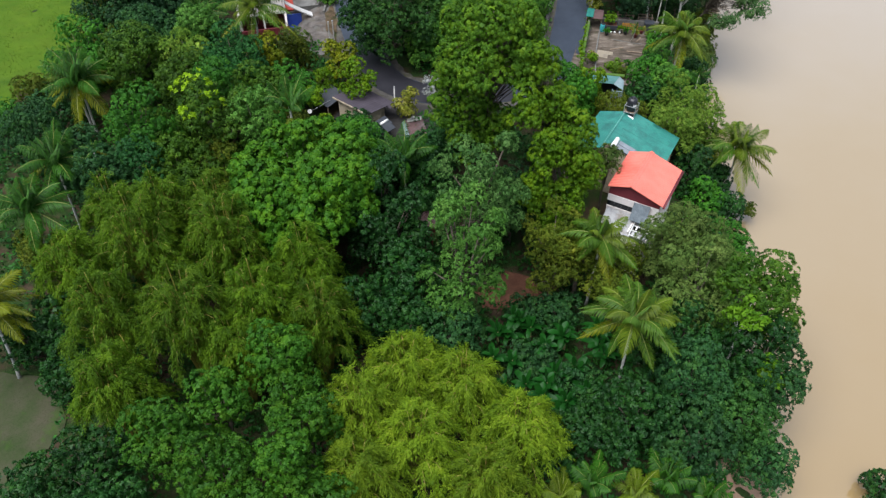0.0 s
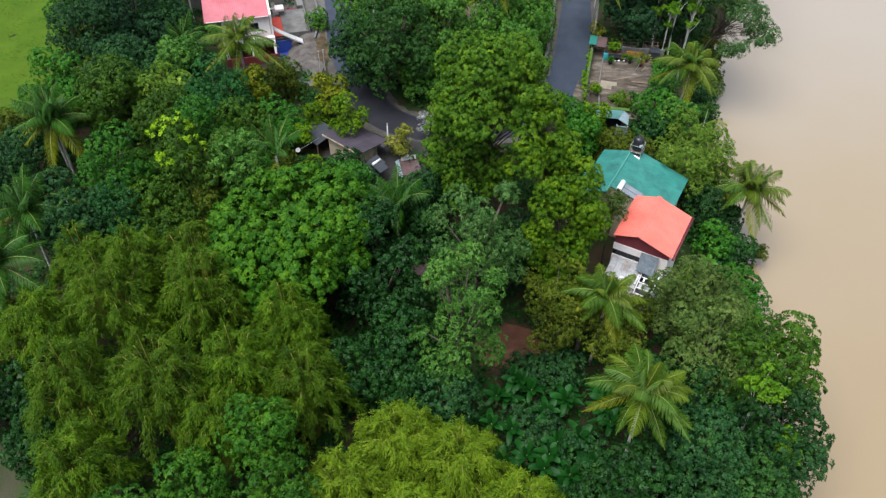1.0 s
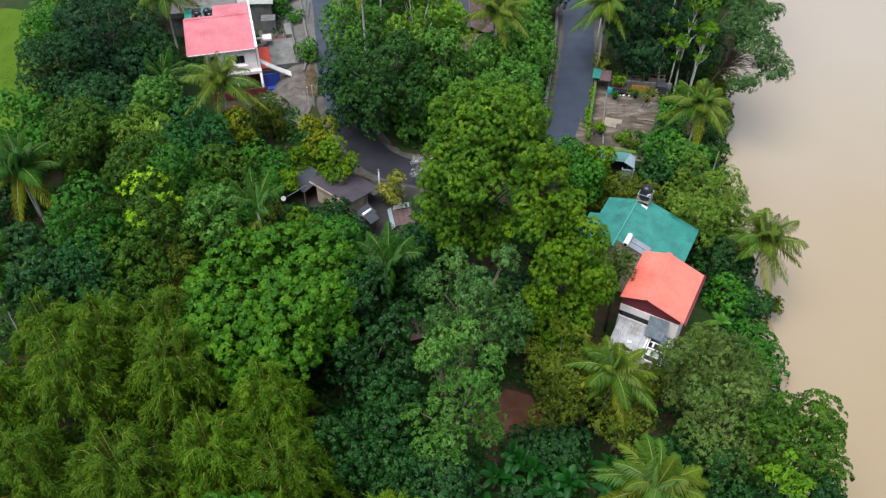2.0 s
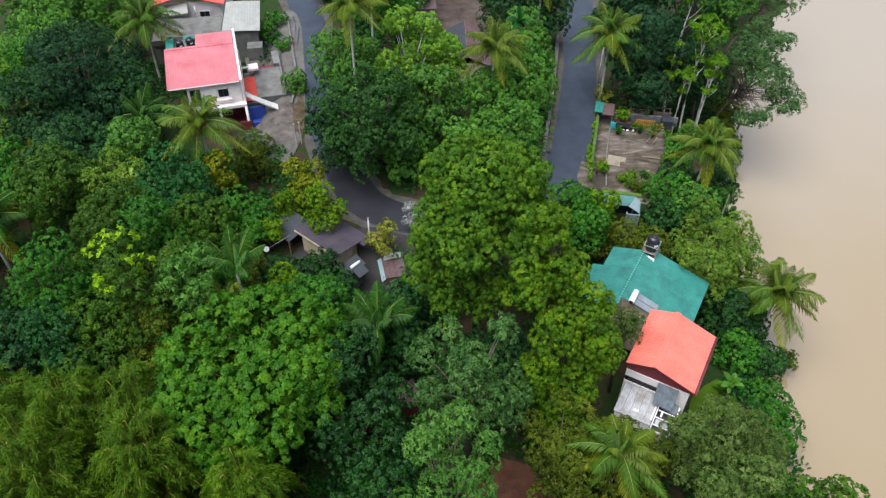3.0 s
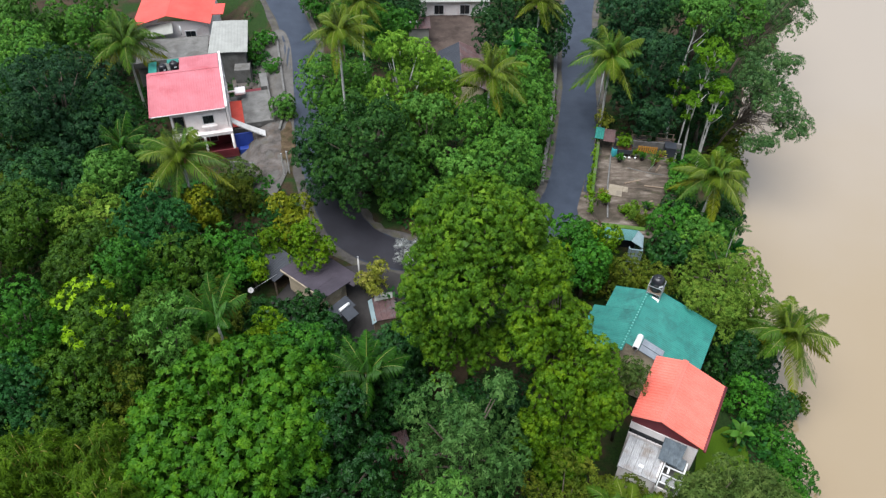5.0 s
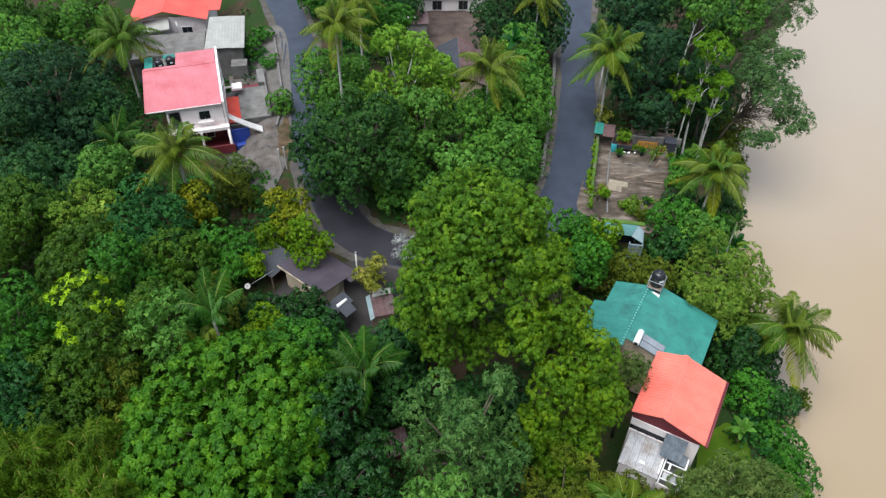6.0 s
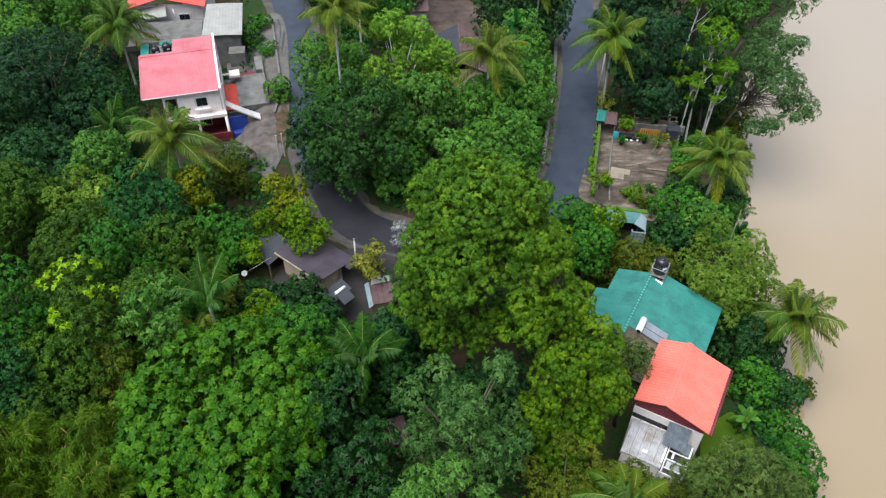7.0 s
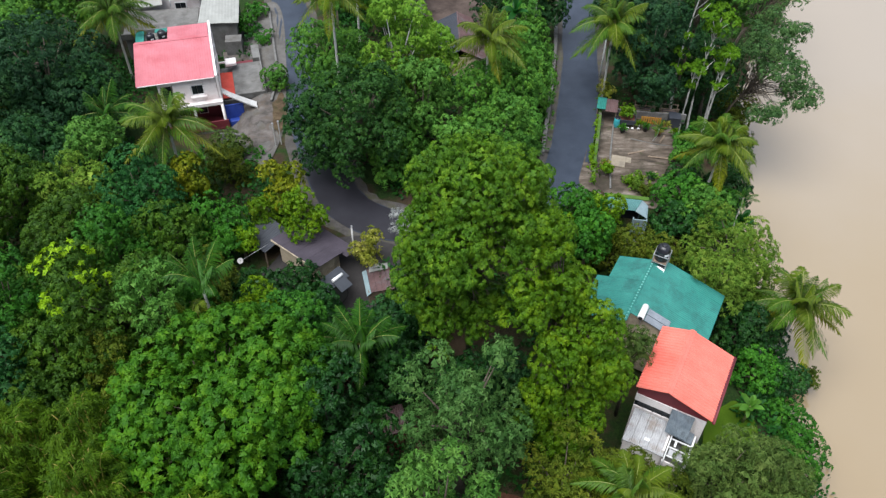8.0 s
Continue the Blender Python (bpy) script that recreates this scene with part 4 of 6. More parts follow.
def far_yard():
    ob = building("house", 1.2, 89.6, 0, 3, "house with a dark slate-grey gable roof")
    sheet("roof", ob, SLATE, (0.9, 3.4, 2.9), (0.9, -4.2, 2.9), (-1.3, -4.2, 1.9), (-1.3, 3.2, 1.9), 0.25, 0.015)
    sheet("roof", ob, RUST, (0.92, 3.4, 2.9), (0.92, -4.2, 2.9), (3.4, -4.2, 1.8), (3.4, 3.4, 1.8), 0.25, 0.02)
    block("ridge", ob, RUST, 0.84, 0.98, -4.2, 3.4, 2.88, 2.97)
    for a, b, c, d in ((-1.0, 3.0, -3.9, -3.75), (-1.0, 3.0, 3.0, 3.15), (-1.0, -0.85, -3.75, 3.0), (2.85, 3.0, -3.75, 3.0)):
        block("wall", ob, CREAM, a, b, c, d, -0.4, 1.95)
    hut = building("hut", -2.3, 98.4, 0, 6, "small hut with a mauve-brown sheet roof", "hut")
    sheet("roof", hut, RUST, (-1.5, 0.9, 2.3), (1.0, 0.9, 2.3), (1.0, -0.9, 1.9), (-1.5, -0.9, 1.9), 0.2, 0.02)
    block("roof_edge", hut, ENAMEL, -1.9, -0.4, -0.3, 0.05, 2.28, 2.36, "white loose board")
    for a, b, c, d in ((-1.3, 0.8, -0.7, -0.6), (-1.3, 0.8, 0.6, 0.7), (-1.3, -1.2, -0.6, 0.6), (0.7, 0.8, -0.6, 0.6)):
        block("wall", hut, PALESHEET, a, b, c, d, -0.3, 1.85)
    white = building("house", 1.4, 105.6, 0, 4, "white-walled house at the top of the yard")
    sheet("roof", white, PALESHEET, (-4.5, 2.0, 2.4), (4.2, 2.0, 2.4), (4.2, -1.6, 1.9), (-4.5, -1.6, 1.9), 0.25, 0.02)
    block("wall", white, WHITE, -4.2, 3.9, -1.2, -1.05, -0.4, 1.85)
    block("wall", white, WHITE, -4.2, -4.05, -1.05, 1.7, -0.4, 1.95)
    block("wall", white, WHITE, 3.75, 3.9, -1.05, 1.7, -0.4, 1.95)
    window(white, -2.6, -1.4, -1.27, -1.2, 0.2, 1.4)
    window(white, 0.4, 1.6, -1.27, -1.2, 0.2, 1.4)


far_yard()


# ---- laid surfaces ----
def patch(name, label, category, mat, cx, cy, rx, ry, turn=0.0, lift=0.05, ragged=0.18, square=2.0):
    """A sheet laid on the land with a ragged rounded outline."""
    rings, around = 9, 56
    verts, faces = [], []
    a0 = math.radians(turn)
    for i in range(rings + 1):
        for k in range(around):
            a = 6.28319 * k / around
            c, s = math.cos(a), math.sin(a)
            m = (abs(c) ** square + abs(s) ** square) ** (-1 / square)
            f = i / rings * m * (1 + ragged * noise.noise((c * 2.2 + cx, s * 2.2 + cy, 0.3)))
            lx, ly = rx * c * f, ry * s * f
            x, y = cx + lx * math.cos(a0) - ly * math.sin(a0), cy + lx * math.sin(a0) + ly * math.cos(a0)
            verts.append((x, y, float(land(x, y)) + lift + 0.12 * noise.noise((x * 0.7, y * 0.7, 0.0)) * (1 if lift < 0.1 else 0)))
    for i in range(rings):
        for k in range(around):
            faces.append((i * around + k, i * around + (k + 1) % around, (i + 1) * around + (k + 1) % around, (i + 1) * around + k))
    ob = mesh_part(name, raw_mesh(name, verts, faces), mat, None, "", True)
    return tagged(ob, label, category, kind="structure")


patch("bare_soil", "bare red-brown earth in a gap between the trees", "soil", SOIL, 5.6, 43.0, 2.5, 2.3, 10, 0.09, 0.55)
patch("yard_paving", "stained worn concrete yard beside the lane", "yard", YARD, 17.8, 74.4, 4.5, 6.5, -14, 0.09, 0.05, 11.0)
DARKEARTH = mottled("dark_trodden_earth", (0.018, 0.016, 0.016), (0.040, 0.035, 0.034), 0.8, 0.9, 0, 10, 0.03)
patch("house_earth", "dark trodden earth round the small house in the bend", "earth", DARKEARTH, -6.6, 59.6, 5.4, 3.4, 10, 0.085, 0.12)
patch("far_soil", "bare brown earth yard", "soil", BROWNSOIL, 0.8, 99.4, 4.2, 6.0, 0, 0.10)
patch("forecourt", "grey concrete forecourt beside the white house", "paving", DRIVE, -15.7, 77.3, 1.75, 4.5, 12, 0.09, 0.08, 5.0)
LITTER = mottled("brown_leaf_litter", (0.045, 0.030, 0.018), (0.125, 0.088, 0.055), 1.2, 0.95, 0, 16, 0.03, stain=(0.024, 0.030, 0.010))
patch("leaf_litter", "brown leaf litter on the slope beside the drive", "litter", LITTER, -13.75, 78.6, 0.65, 3.0, 11, 0.17, 0.4)
patch("roadside_earth", "grey-brown trodden earth beside the lane", "earth", VERGE, -17.0, 86.0, 2.6, 14.0, 10, 0.075, 0.12, 4.0)
patch("lawn", "open green lawn", "lawn", LAWN, -52.0, 73.0, 10.5, 24.0, 0, 0.09, 0.12)
patch("clearing", "trodden grey-brown clearing with grass patches", "clearing", GRASSY, -31.6, 28.2, 5.6, 5.4, 0, 0.08, 0.16)
patch("mud_bank", "reddish wet mud at the water's edge", "mud", MUD, 21.5, 26.8, 3.6, 3.2, 0, 0.10, 0.3)
patch("garden_grass", "green grass beside the riverside house", "grass", LAWN, 20.4, 49.2, 1.7, 4.2, -27, 0.10)


# ---- yard by the lane ----
def wall_run(name, label, mat, points, z_top, width, depth=1.0):
    ob = thing(name, points[0][0], points[0][1], 0, 0, label, "wall")
    for (ax, ay), (bx, by) in zip(points, points[1:]):
        dx, dy = bx - ax, by - ay
        ln = math.hypot(dx, dy)
        seg = part("section", box_bm(0, ln, -width / 2, width / 2, z_top - depth, z_top, 0.03), mat, ob)
        seg.matrix_basis = pose(ax - points[0][0], ay - points[0][1], 0, 0, 0, math.degrees(math.atan2(dy, dx)))
    return ob


wall_run("boundary_wall", "low mossy boundary wall along the lane", MOSS, [(13.2, 70.2), (13.9, 74.0), (14.7, 78.0), (15.4, 82.0)], 0.25, 0.28, 1.2)
wall_run("yard_wall", "low grey wall closing the yard", CONCRETE, [(16.6, 80.6), (19.4, 80.2), (22.8, 79.9)], 0.1, 0.2)
wall_run("kerb_line", "pale concrete kerb across the yard", CONCRETE, [(14.7, 70.0), (15.3, 74.5), (16.2, 79.0)], -0.47, 0.14, 0.3)
wall_run("drain_edge", "pale broken kerb of a bed", CONCRETE, [(17.4, 77.0), (19.2, 76.3), (21.2, 75.9)], -0.53, 0.07, 0.3)
wall_run("verge_wall", "grey concrete retaining wall beside the lane", CONCRETE, [(9.3, 73.4), (10.3, 79.5), (11.1, 85.0), (11.9, 91.0), (12.6, 98.0)], 0.5, 0.35, 0.9)
wall_run("gate_wall", "weathered grey wall of the white house", CONCRETE, [(-14.8, 80.5), (-14.9, 84.6), (-16.4, 90.5), (-18.3, 98.0)], 0.35, 0.22, 2.6)

wall_run("drive_wall", "low dark weathered wall beside the drive", MOSS, [(-13.75, 73.6), (-14.65, 78.5), (-14.85, 80.35)], 0.02, 0.15, 1.4)
wall_run("retaining_wall", "grey concrete retaining edge below the veranda", CONCRETE, [(-18.6, 76.2), (-17.6, 76.2), (-16.4, 76.1), (-15.8, 75.4), (-15.2, 73.4)], -0.35, 0.22, 2.2)

CREAMSLAB = mottled("cream_slab", (0.20, 0.165, 0.12), (0.29, 0.245, 0.185), 1.4, 0.9, 0, 14, 0.008, stain=(0.12, 0.10, 0.08))
slab = thing("paving_slab", 16.0, 73.8, -0.62, -14, "cream concrete slab in the yard", "slab")
part("slab", box_bm(-0.7, 0.5, -0.95, 0.55, 0, 0.14, 0.02), CREAMSLAB, slab)
part("slab_wing", box_bm(0.503, 0.95, -0.2, 0.55, 0, 0.12, 0.02), CREAMSLAB, slab)


def awning():
    ob = thing("lean_to", 15.6, 80.1, -0.7, -12, "small lean-to with a patched pink and teal sheet roof", "lean-to")
    sheet("roof_sheet", ob, RUST, (-0.1, 0.7, 1.7), (0.9, 0.7, 1.7), (0.95, -0.8, 1.35), (-0.1, -0.8, 1.35), 0.15, 0.02)
    sheet("roof_sheet", ob, TEAL, (-0.9, 0.75, 1.72), (-0.12, 0.75, 1.72), (-0.12, -0.6, 1.4), (-0.9, -0.6, 1.4), 0.15, 0.02)
    posts(ob, TIMBER, [(-0.8, -0.5), (0.85, -0.7), (-0.8, 0.6), (0.85, 0.6)], 0, 1.36, 0.04)


awning()


def planter_bed():
    ob = thing("raised_planter", 17.3, 79.2, -0.7, -8, "raised wooden planter box with a yellow-green plant", "planter")
    for x0, x1, y0, y1 in ((-0.8, 0.8, -0.6, -0.52), (-0.8, 0.8, 0.52, 0.6), (-0.8, -0.72, -0.52, 0.52), (0.72, 0.8, -0.52, 0.52)):
        block("board", ob, SLATE, x0, x1, y0, y1, 0.45, 0.9)
    block("soil", ob, SOIL, -0.72, 0.72, -0.52, 0.52, 0.42, 0.8)
    posts(ob, TIMBER, [(-0.7, -0.5), (0.7, -0.5), (-0.7, 0.5), (0.7, 0.5)], 0, 0.44, 0.05)
    fence = thing("fence_panel", 19.6, 79.3, -0.7, -8, "orange-yellow slatted fence panel", "fence")
    for i in range(9):
        block("slat", fence, YELLOW, -0.9 + i * 0.2, -0.9 + i * 0.2 + 0.13, -0.03, 0.03, 0.1, 0.85)
    block("rail", fence, YELLOW, -0.95, 0.85, 0.032, 0.08, 0.2, 0.28)
    block("rail", fence, YELLOW, -0.95, 0.85, 0.032, 0.08, 0.66, 0.74)
    drum = thing("water_drum", 16.45, 78.9, -0.7, 0, "turquoise plastic drum with a dark lid", "drum")
    part("barrel", tube_bm([(0, 0, 0), (0, 0, 0.1), (0, 0, 0.45), (0, 0, 0.85), (0, 0, 0.95)], [0.24, 0.28, 0.30, 0.28, 0.25], 16), TURQUOISE, drum)
    part("lid", tube_bm([(0, 0, 0.95), (0, 0, 1.03)], [0.26, 0.22], 16), BLACK, drum)
    box = thing("storage_crate", 21.6, 79.3, -0.7, -8, "dark blue-black storage crate", "crate")
    part("crate", box_bm(-0.5, 0.5, -0.45, 0.45, 0, 1.0, 0.05), SLATE, box)
    part("lid", box_bm(-0.53, 0.53, -0.48, 0.48, 1.0, 1.07, 0.02), SLATE, box)


planter_bed()


def timber_rack(x, y, turn, wide, high):
    """An open rack of dark posts and rails with boards stacked on it."""
    ob = thing("timber_rack", x, y, -0.72, turn, "open rack of dark weathered timber with stacked boards", "rack")
    posts(ob, TIMBER, [(-wide / 2, -0.3), (wide / 2, -0.3), (-wide / 2, 0.3), (wide / 2, 0.3), (0.1, 0.3)], 0, high, 0.045)
    for z in (high * 0.45, high - 0.06):
        block("rail", ob, TIMBER, -wide / 2 - 0.1, wide / 2 + 0.1, -0.39, -0.347, z, z + 0.07)
        block("rail", ob, TIMBER, -wide / 2 - 0.1, wide / 2 + 0.1, 0.347, 0.39, z, z + 0.07)
    for i in range(5):
        block("board", ob, (TIMBER, SLATE, RUST)[i % 3], -wide / 2 + 0.02 * i, wide / 2 - 0.06 * i, -0.26 + 0.105 * i, -0.17 + 0.105 * i, high * 0.45 + 0.075, high * 0.45 + 0.12)


timber_rack(19.2, 80.9, -6, 1.7, 1.25)
timber_rack(21.4, 80.7, -6, 1.5, 1.1)
for x, y, r in ((16.75, 78.4, 0.10), (17.35, 78.35, 0.09), (17.75, 78.3, 0.09), (18.3, 78.3, 0.08)):
    ob = thing("white_bucket", x, y, -0.66, 0, "small white plastic bucket in the yard", "bucket", "white buckets")
    part("pail", tube_bm([(0, 0, 0), (0, 0, 0.26), (0, 0, 0.27)], [r, r * 1.25, r * 1.32], 12), ENAMEL, ob)
    part("handle", tube_bm([(-r * 1.3, 0, 0.25), (0, -r * 0.9, 0.31), (r * 1.3, 0, 0.25)], [0.008] * 3, 5), STEEL, ob)


SHEDTEAL = mottled("weathered_teal_sheet", (0.045, 0.14, 0.14), (0.075, 0.20, 0.19), 1.0, 0.6, 0, 12, 0.004, stain=(0.03, 0.08, 0.08))


def yard_shed():
    ob = thing("garden_shed", 15.2, 66.3, -1.2, -8, "garden shed with a teal ribbed roof and lime edge", "shed")
    sheet("roof", ob, SHEDTEAL, (-1.5, 0.95, 1.95), (1.25, 0.95, 1.95), (0.75, 0.0, 1.62), (-1.5, 0.0, 1.62), 0.16, 0.03)
    block("edge_board", ob, MOSS, -1.65, 1.75, 1.0, 1.40, 1.88, 1.99, "mossy lime green edge board")
    sloped("hip_roof", ob, PALEBLUE, [(1.26, 0.95, 1.95), (1.75, 0.80, 1.60), (1.72, -0.25, 1.20), (0.76, 0.0, 1.60)], 0.04, "pale blue hip sheet")
    for a, b, c, d in ((-1.4, 1.3, 0.8, 0.9), (-1.4, -1.3, -0.1, 0.8), (0.65, 1.65, -0.42, -0.32), (1.65, 1.75, -0.42, 0.75), (0.65, 0.75, -0.32, -0.1)):
        block("wall", ob, PALEBLUE, a, b, c, d, -2.6, 1.1, "pale blue boarded wall", 0.01)
    # Black panel added as the shade inside the open front.
    block("back", ob, BLACK, -1.28, 1.18, 0.70, 0.79, 0.2, 1.55, "black panel standing in for the shaded open front")
    for i in range(3):
        block("batten", ob, TIMBER, 0.85 + 0.3 * i, 0.89 + 0.3 * i, -0.45, -0.424, -0.4, 1.05)


yard_shed()

ob = thing("utility_pole", -5.25, 61.5, -0.6, 0, "slim white concrete road post", "pole")
part("shaft", tube_bm([(0, 0, 0), (0, 0, 3.1)], [0.075, 0.055], 8), DINGY, ob)
part("cap", tube_bm([(0, 0, 3.1), (0, 0, 3.16)], [0.09, 0.05], 8), STEEL, ob)
ob = thing("utility_pole", 15.75, 86.0, -0.2, 0, "slim pale pole beside the lane", "pole")
part("shaft", tube_bm([(0, 0, 0), (0, 0, 4.2)], [0.08, 0.06], 8), ENAMEL, ob)
part("cap", tube_bm([(0, 0, 4.2), (0, 0, 4.26)], [0.08, 0.05], 8), STEEL, ob)
for x, y in ((-13.2, 74.0), (-12.8, 74.3)):
    ob = thing("gate_post", x, y, float(land(x, y)) - 0.1, 0, "tall dirty white gate post beside the drive", "post", "gate posts")
    part("shaft", box_bm(-0.05, 0.05, -0.05, 0.05, 0, 2.4, 0.01), DINGY, ob)
    part("cap", box_bm(-0.08, 0.08, -0.08, 0.08, 2.4, 2.46, 0.01), STEEL, ob)


def red_hut():
    ob = thing("brick_hut", -1.6, 49.2, float(land(-1.6, 49.2)), 20, "small red-walled hut half hidden under trees", "hut")
    sheet("roof", ob, RUST, (-0.8, 0.9, 2.3), (0.8, 0.9, 2.3), (0.8, -0.9, 1.95), (-0.8, -0.9, 1.95), 0.15, 0.02)
    for a, b, c, d in ((-0.7, 0.7, -0.8, -0.7), (-0.7, 0.7, 0.7, 0.8), (-0.7, -0.6, -0.7, 0.7), (0.6, 0.7, -0.7, 0.7)):
        block("wall", ob, MAROON, a, b, c, d, -0.3, 1.93)


red_hut()


def potted_plant(x, y, z, r, mat, leaf):
    ob = thing("potted_plant", x, y, z, 0, "leafy plant in a round pot in the yard", "plant", "potted plants")
    part("pot", tube_bm([(0, 0, 0), (0, 0, 0.30), (0, 0, 0.36)], [r * 0.6, r * 0.9, r], 12), mat, ob)
    rng = np.random.default_rng(int(x * 50 + y))
    d = rng.normal(0, 1, (90, 3))
    d[:, 2] = np.abs(d[:, 2]) + 0.4
    d /= np.linalg.norm(d, axis=1, keepdims=True)
    at = d * rng.uniform(0.05, 0.4, (90, 1)) + np.array([0, 0, 0.36])
    side = np.cross(d, rng.normal(0, 1, d.shape))
    side /= np.linalg.norm(side, axis=1, keepdims=True)
    v = np.stack([at, at + d * 0.13 + side * 0.05, at + d * 0.28, at + d * 0.13 - side * 0.05], 1)
    mesh_part("leaves", raw_mesh("leaves", v.reshape(-1, 3), np.arange(360).reshape(-1, 4)), LEAF[leaf], ob)


for i, (x, y) in enumerate(((18.4, 78.6), (18.9, 78.2), (20.7, 78.5), (21.3, 77.4), (16.8, 77.9), (19.9, 77.6), (17.2, 70.9), (18.1, 71.2), (14.6, 72.8))):
    potted_plant(x, y, -0.62, 0.2 + 0.03 * (i % 3), (CONCRETE, BLACK, MAROON)[i % 3], ("yellowgreen", "broad", "croton")[i % 3])

for x, y, turn, ln in ((17.6, 75.0, 20, 1.6), (19.6, 74.3, -8, 2.2), (20.2, 77.0, 60, 1.2), (18.3, 72.0, 35, 1.5)):
    ob = thing("plank", x, y, -0.60, turn, "weathered plank lying in the yard", "plank", "planks")
    part("board", box_bm(-ln / 2, ln / 2, -0.09, 0.09, 0, 0.05, 0.01), TIMBER, ob)
    part("batten", box_bm(-ln / 2 + 0.1, -ln / 2 + 0.18, -0.08, 0.08, 0.052, 0.09, 0.008), TIMBER, ob)


# ---- plants ----
RNG = np.random.default_rng(7)


def unit(v):
    return v / np.maximum(np.linalg.norm(v, axis=-1, keepdims=True), 1e-6)


def leaves_mesh(name, at, out, length, width, droop, fold=0.15, rng=RNG):
    """Leaves as folded four-cornered blades that grow from the points 'at' along 'out'."""
    n = len(at)
    size = rng.uniform(0.7, 1.3, (n, 1))
    tip = unit(out + np.array([0, 0, -droop]) * rng.uniform(0.4, 1.4, (n, 1)))
    side = unit(np.cross(tip, unit(np.array([0, 0, 1.0]) + rng.normal(0, 0.45, (n, 3)))))
    up = np.cross(side, tip)
    mid = at + tip * length * size * 0.5 + up * fold * length * size
    v = np.stack([at, mid + side * width * size * 0.5 - up * fold * width, at + tip * length * size, mid - side * width * size * 0.5 - up * fold * width], 1)
    return raw_mesh(name, v.reshape(-1, 3), np.arange(4 * n).reshape(-1, 4))


def crown_lobes(rng, r, rz, count, size, taper=0.0):
    """Boughs of a crown: balls of leaf inside a rounded envelope."""
    lobes = [(np.array([0, 0, -0.15 * rz]), np.array([0.48 * r, 0.48 * r, 0.55 * rz]))]
    for i in range(count):
        a, h = i * 2.399 + rng.uniform(-0.4, 0.4), rng.uniform(-0.75, 0.92)
        w = math.sqrt(max(0.05, 1 - h * h if h > 0 else 1 - 0.5 * h * h)) * rng.uniform(0.72, 1.0) * (1 - taper * (h + 0.8) / 1.8)
        s = size * rng.uniform(0.75, 1.25)
        lobes.append((np.array([w * math.cos(a) * (r - s * 0.55), w * math.sin(a) * (r - s * 0.55), h * (rz - s * 0.4)]), np.array([s, s, s * rng.uniform(0.7, 1.0)])))
    return lobes


def tufts_on(rng, lobes, spacing):
    """Points spread over the boughs' outer skin, and the way outward at each."""
    pts, outs, ph = [], [], rng.uniform(0, 6.28, 4)
    for c, s in lobes:
        area = 4 * math.pi * (np.prod(s) ** (2 / 3))
        d = unit(rng.normal(0, 1, (int(area / spacing**2) + 3, 3)))
        d = d[d[:, 2] > rng.uniform(-0.75, 0.05, len(d))]
        keep = d * s * rng.uniform(0.88, 1.04, (len(d), 1)) + c
        ok = np.ones(len(d), bool)
        for c2, s2 in lobes:
            if c2 is not c:
                ok &= (((keep - c2) / s2) ** 2).sum(1) > 0.84
        k = 6.2832 / (0.55 + 0.45 * s.mean())
        puff = np.sin(keep[:, 0] * k + ph[0]) * np.sin(keep[:, 1] * k + ph[1]) + np.sin(keep[:, 2] * k * 0.9 + ph[2]) * np.sin((keep[:, 0] + keep[:, 1]) * k * 0.7 + ph[3])
        ok &= puff > rng.uniform(-2.4, -1.0, len(d))
        keep = keep + unit(d / s) * (0.10 * puff * min(1.0, s.mean()))[:, None]
        pts.append(keep[ok])
        outs.append(unit(d / s)[ok])
    return np.vstack(pts), np.vstack(outs)


def puffs_mesh(name, pts, outs, kind, rng, inner):
    """Leaf puffs: at each point a small dome shingled with pointed blades that lie along it and hang from its top."""
    per, n = kind["per"], len(pts)
    size = rng.uniform(0.7, 1.3, (n, 1, 1))
    lead = unit(outs + np.array([0, 0, 0.55]))[:, None]
    m = unit(rng.normal(0, 1, (n, per, 3)))
    m = unit(m + lead * 1.15)
    at = (pts[:, None] + m * size * kind["spacing"] * kind["puff"]).reshape(-1, 3)
    normal = unit(m + rng.normal(0, kind["spread"], m.shape))
    fall = m - lead * (m * lead).sum(-1, keepdims=True) * 0.6 + rng.normal(0, 0.45, m.shape) + np.array([0, 0, -kind["droop"]])
    tip = unit(fall - normal * (fall * normal).sum(-1, keepdims=True)).reshape(-1, 3)
    normal = normal.reshape(-1, 3)
    side = np.cross(tip, normal)
    k = rng.uniform(0.75, 1.25, (len(at), 1))
    ln, wd = kind["length"] * k, kind["width"] * k
    back = at - tip * ln * 0.4
    v = np.stack([back + side * wd * 0.5 - normal * wd * 0.1, at + tip * ln * 0.6 - normal * ln * 0.12, back - side * wd * 0.5 - normal * wd * 0.1], 1)
    p, q = inner
    e = unit(np.cross(q, rng.normal(0, 1, q.shape)))
    f = np.cross(q, e)
    deep = np.stack([p - e * 0.18 - f * 0.1, p + e * 0.18 - f * 0.1, p + f * 0.2], 1)
    v = np.concatenate([v, deep])
    return raw_mesh(name, v.reshape(-1, 3), np.arange(3 * len(v)).reshape(-1, 3))


def kind_of(leaf, length, width, spacing, per, droop, lobe, spread, label, name="tree", bark=BARK, lobes=9, taper=0.0, puff=0.62):
    return dict(leaf=leaf, length=length, width=width, spacing=spacing, per=per, droop=droop, lobe=lobe, spread=spread, label=label, name=name, bark=bark, lobes=lobes, taper=taper, puff=puff)


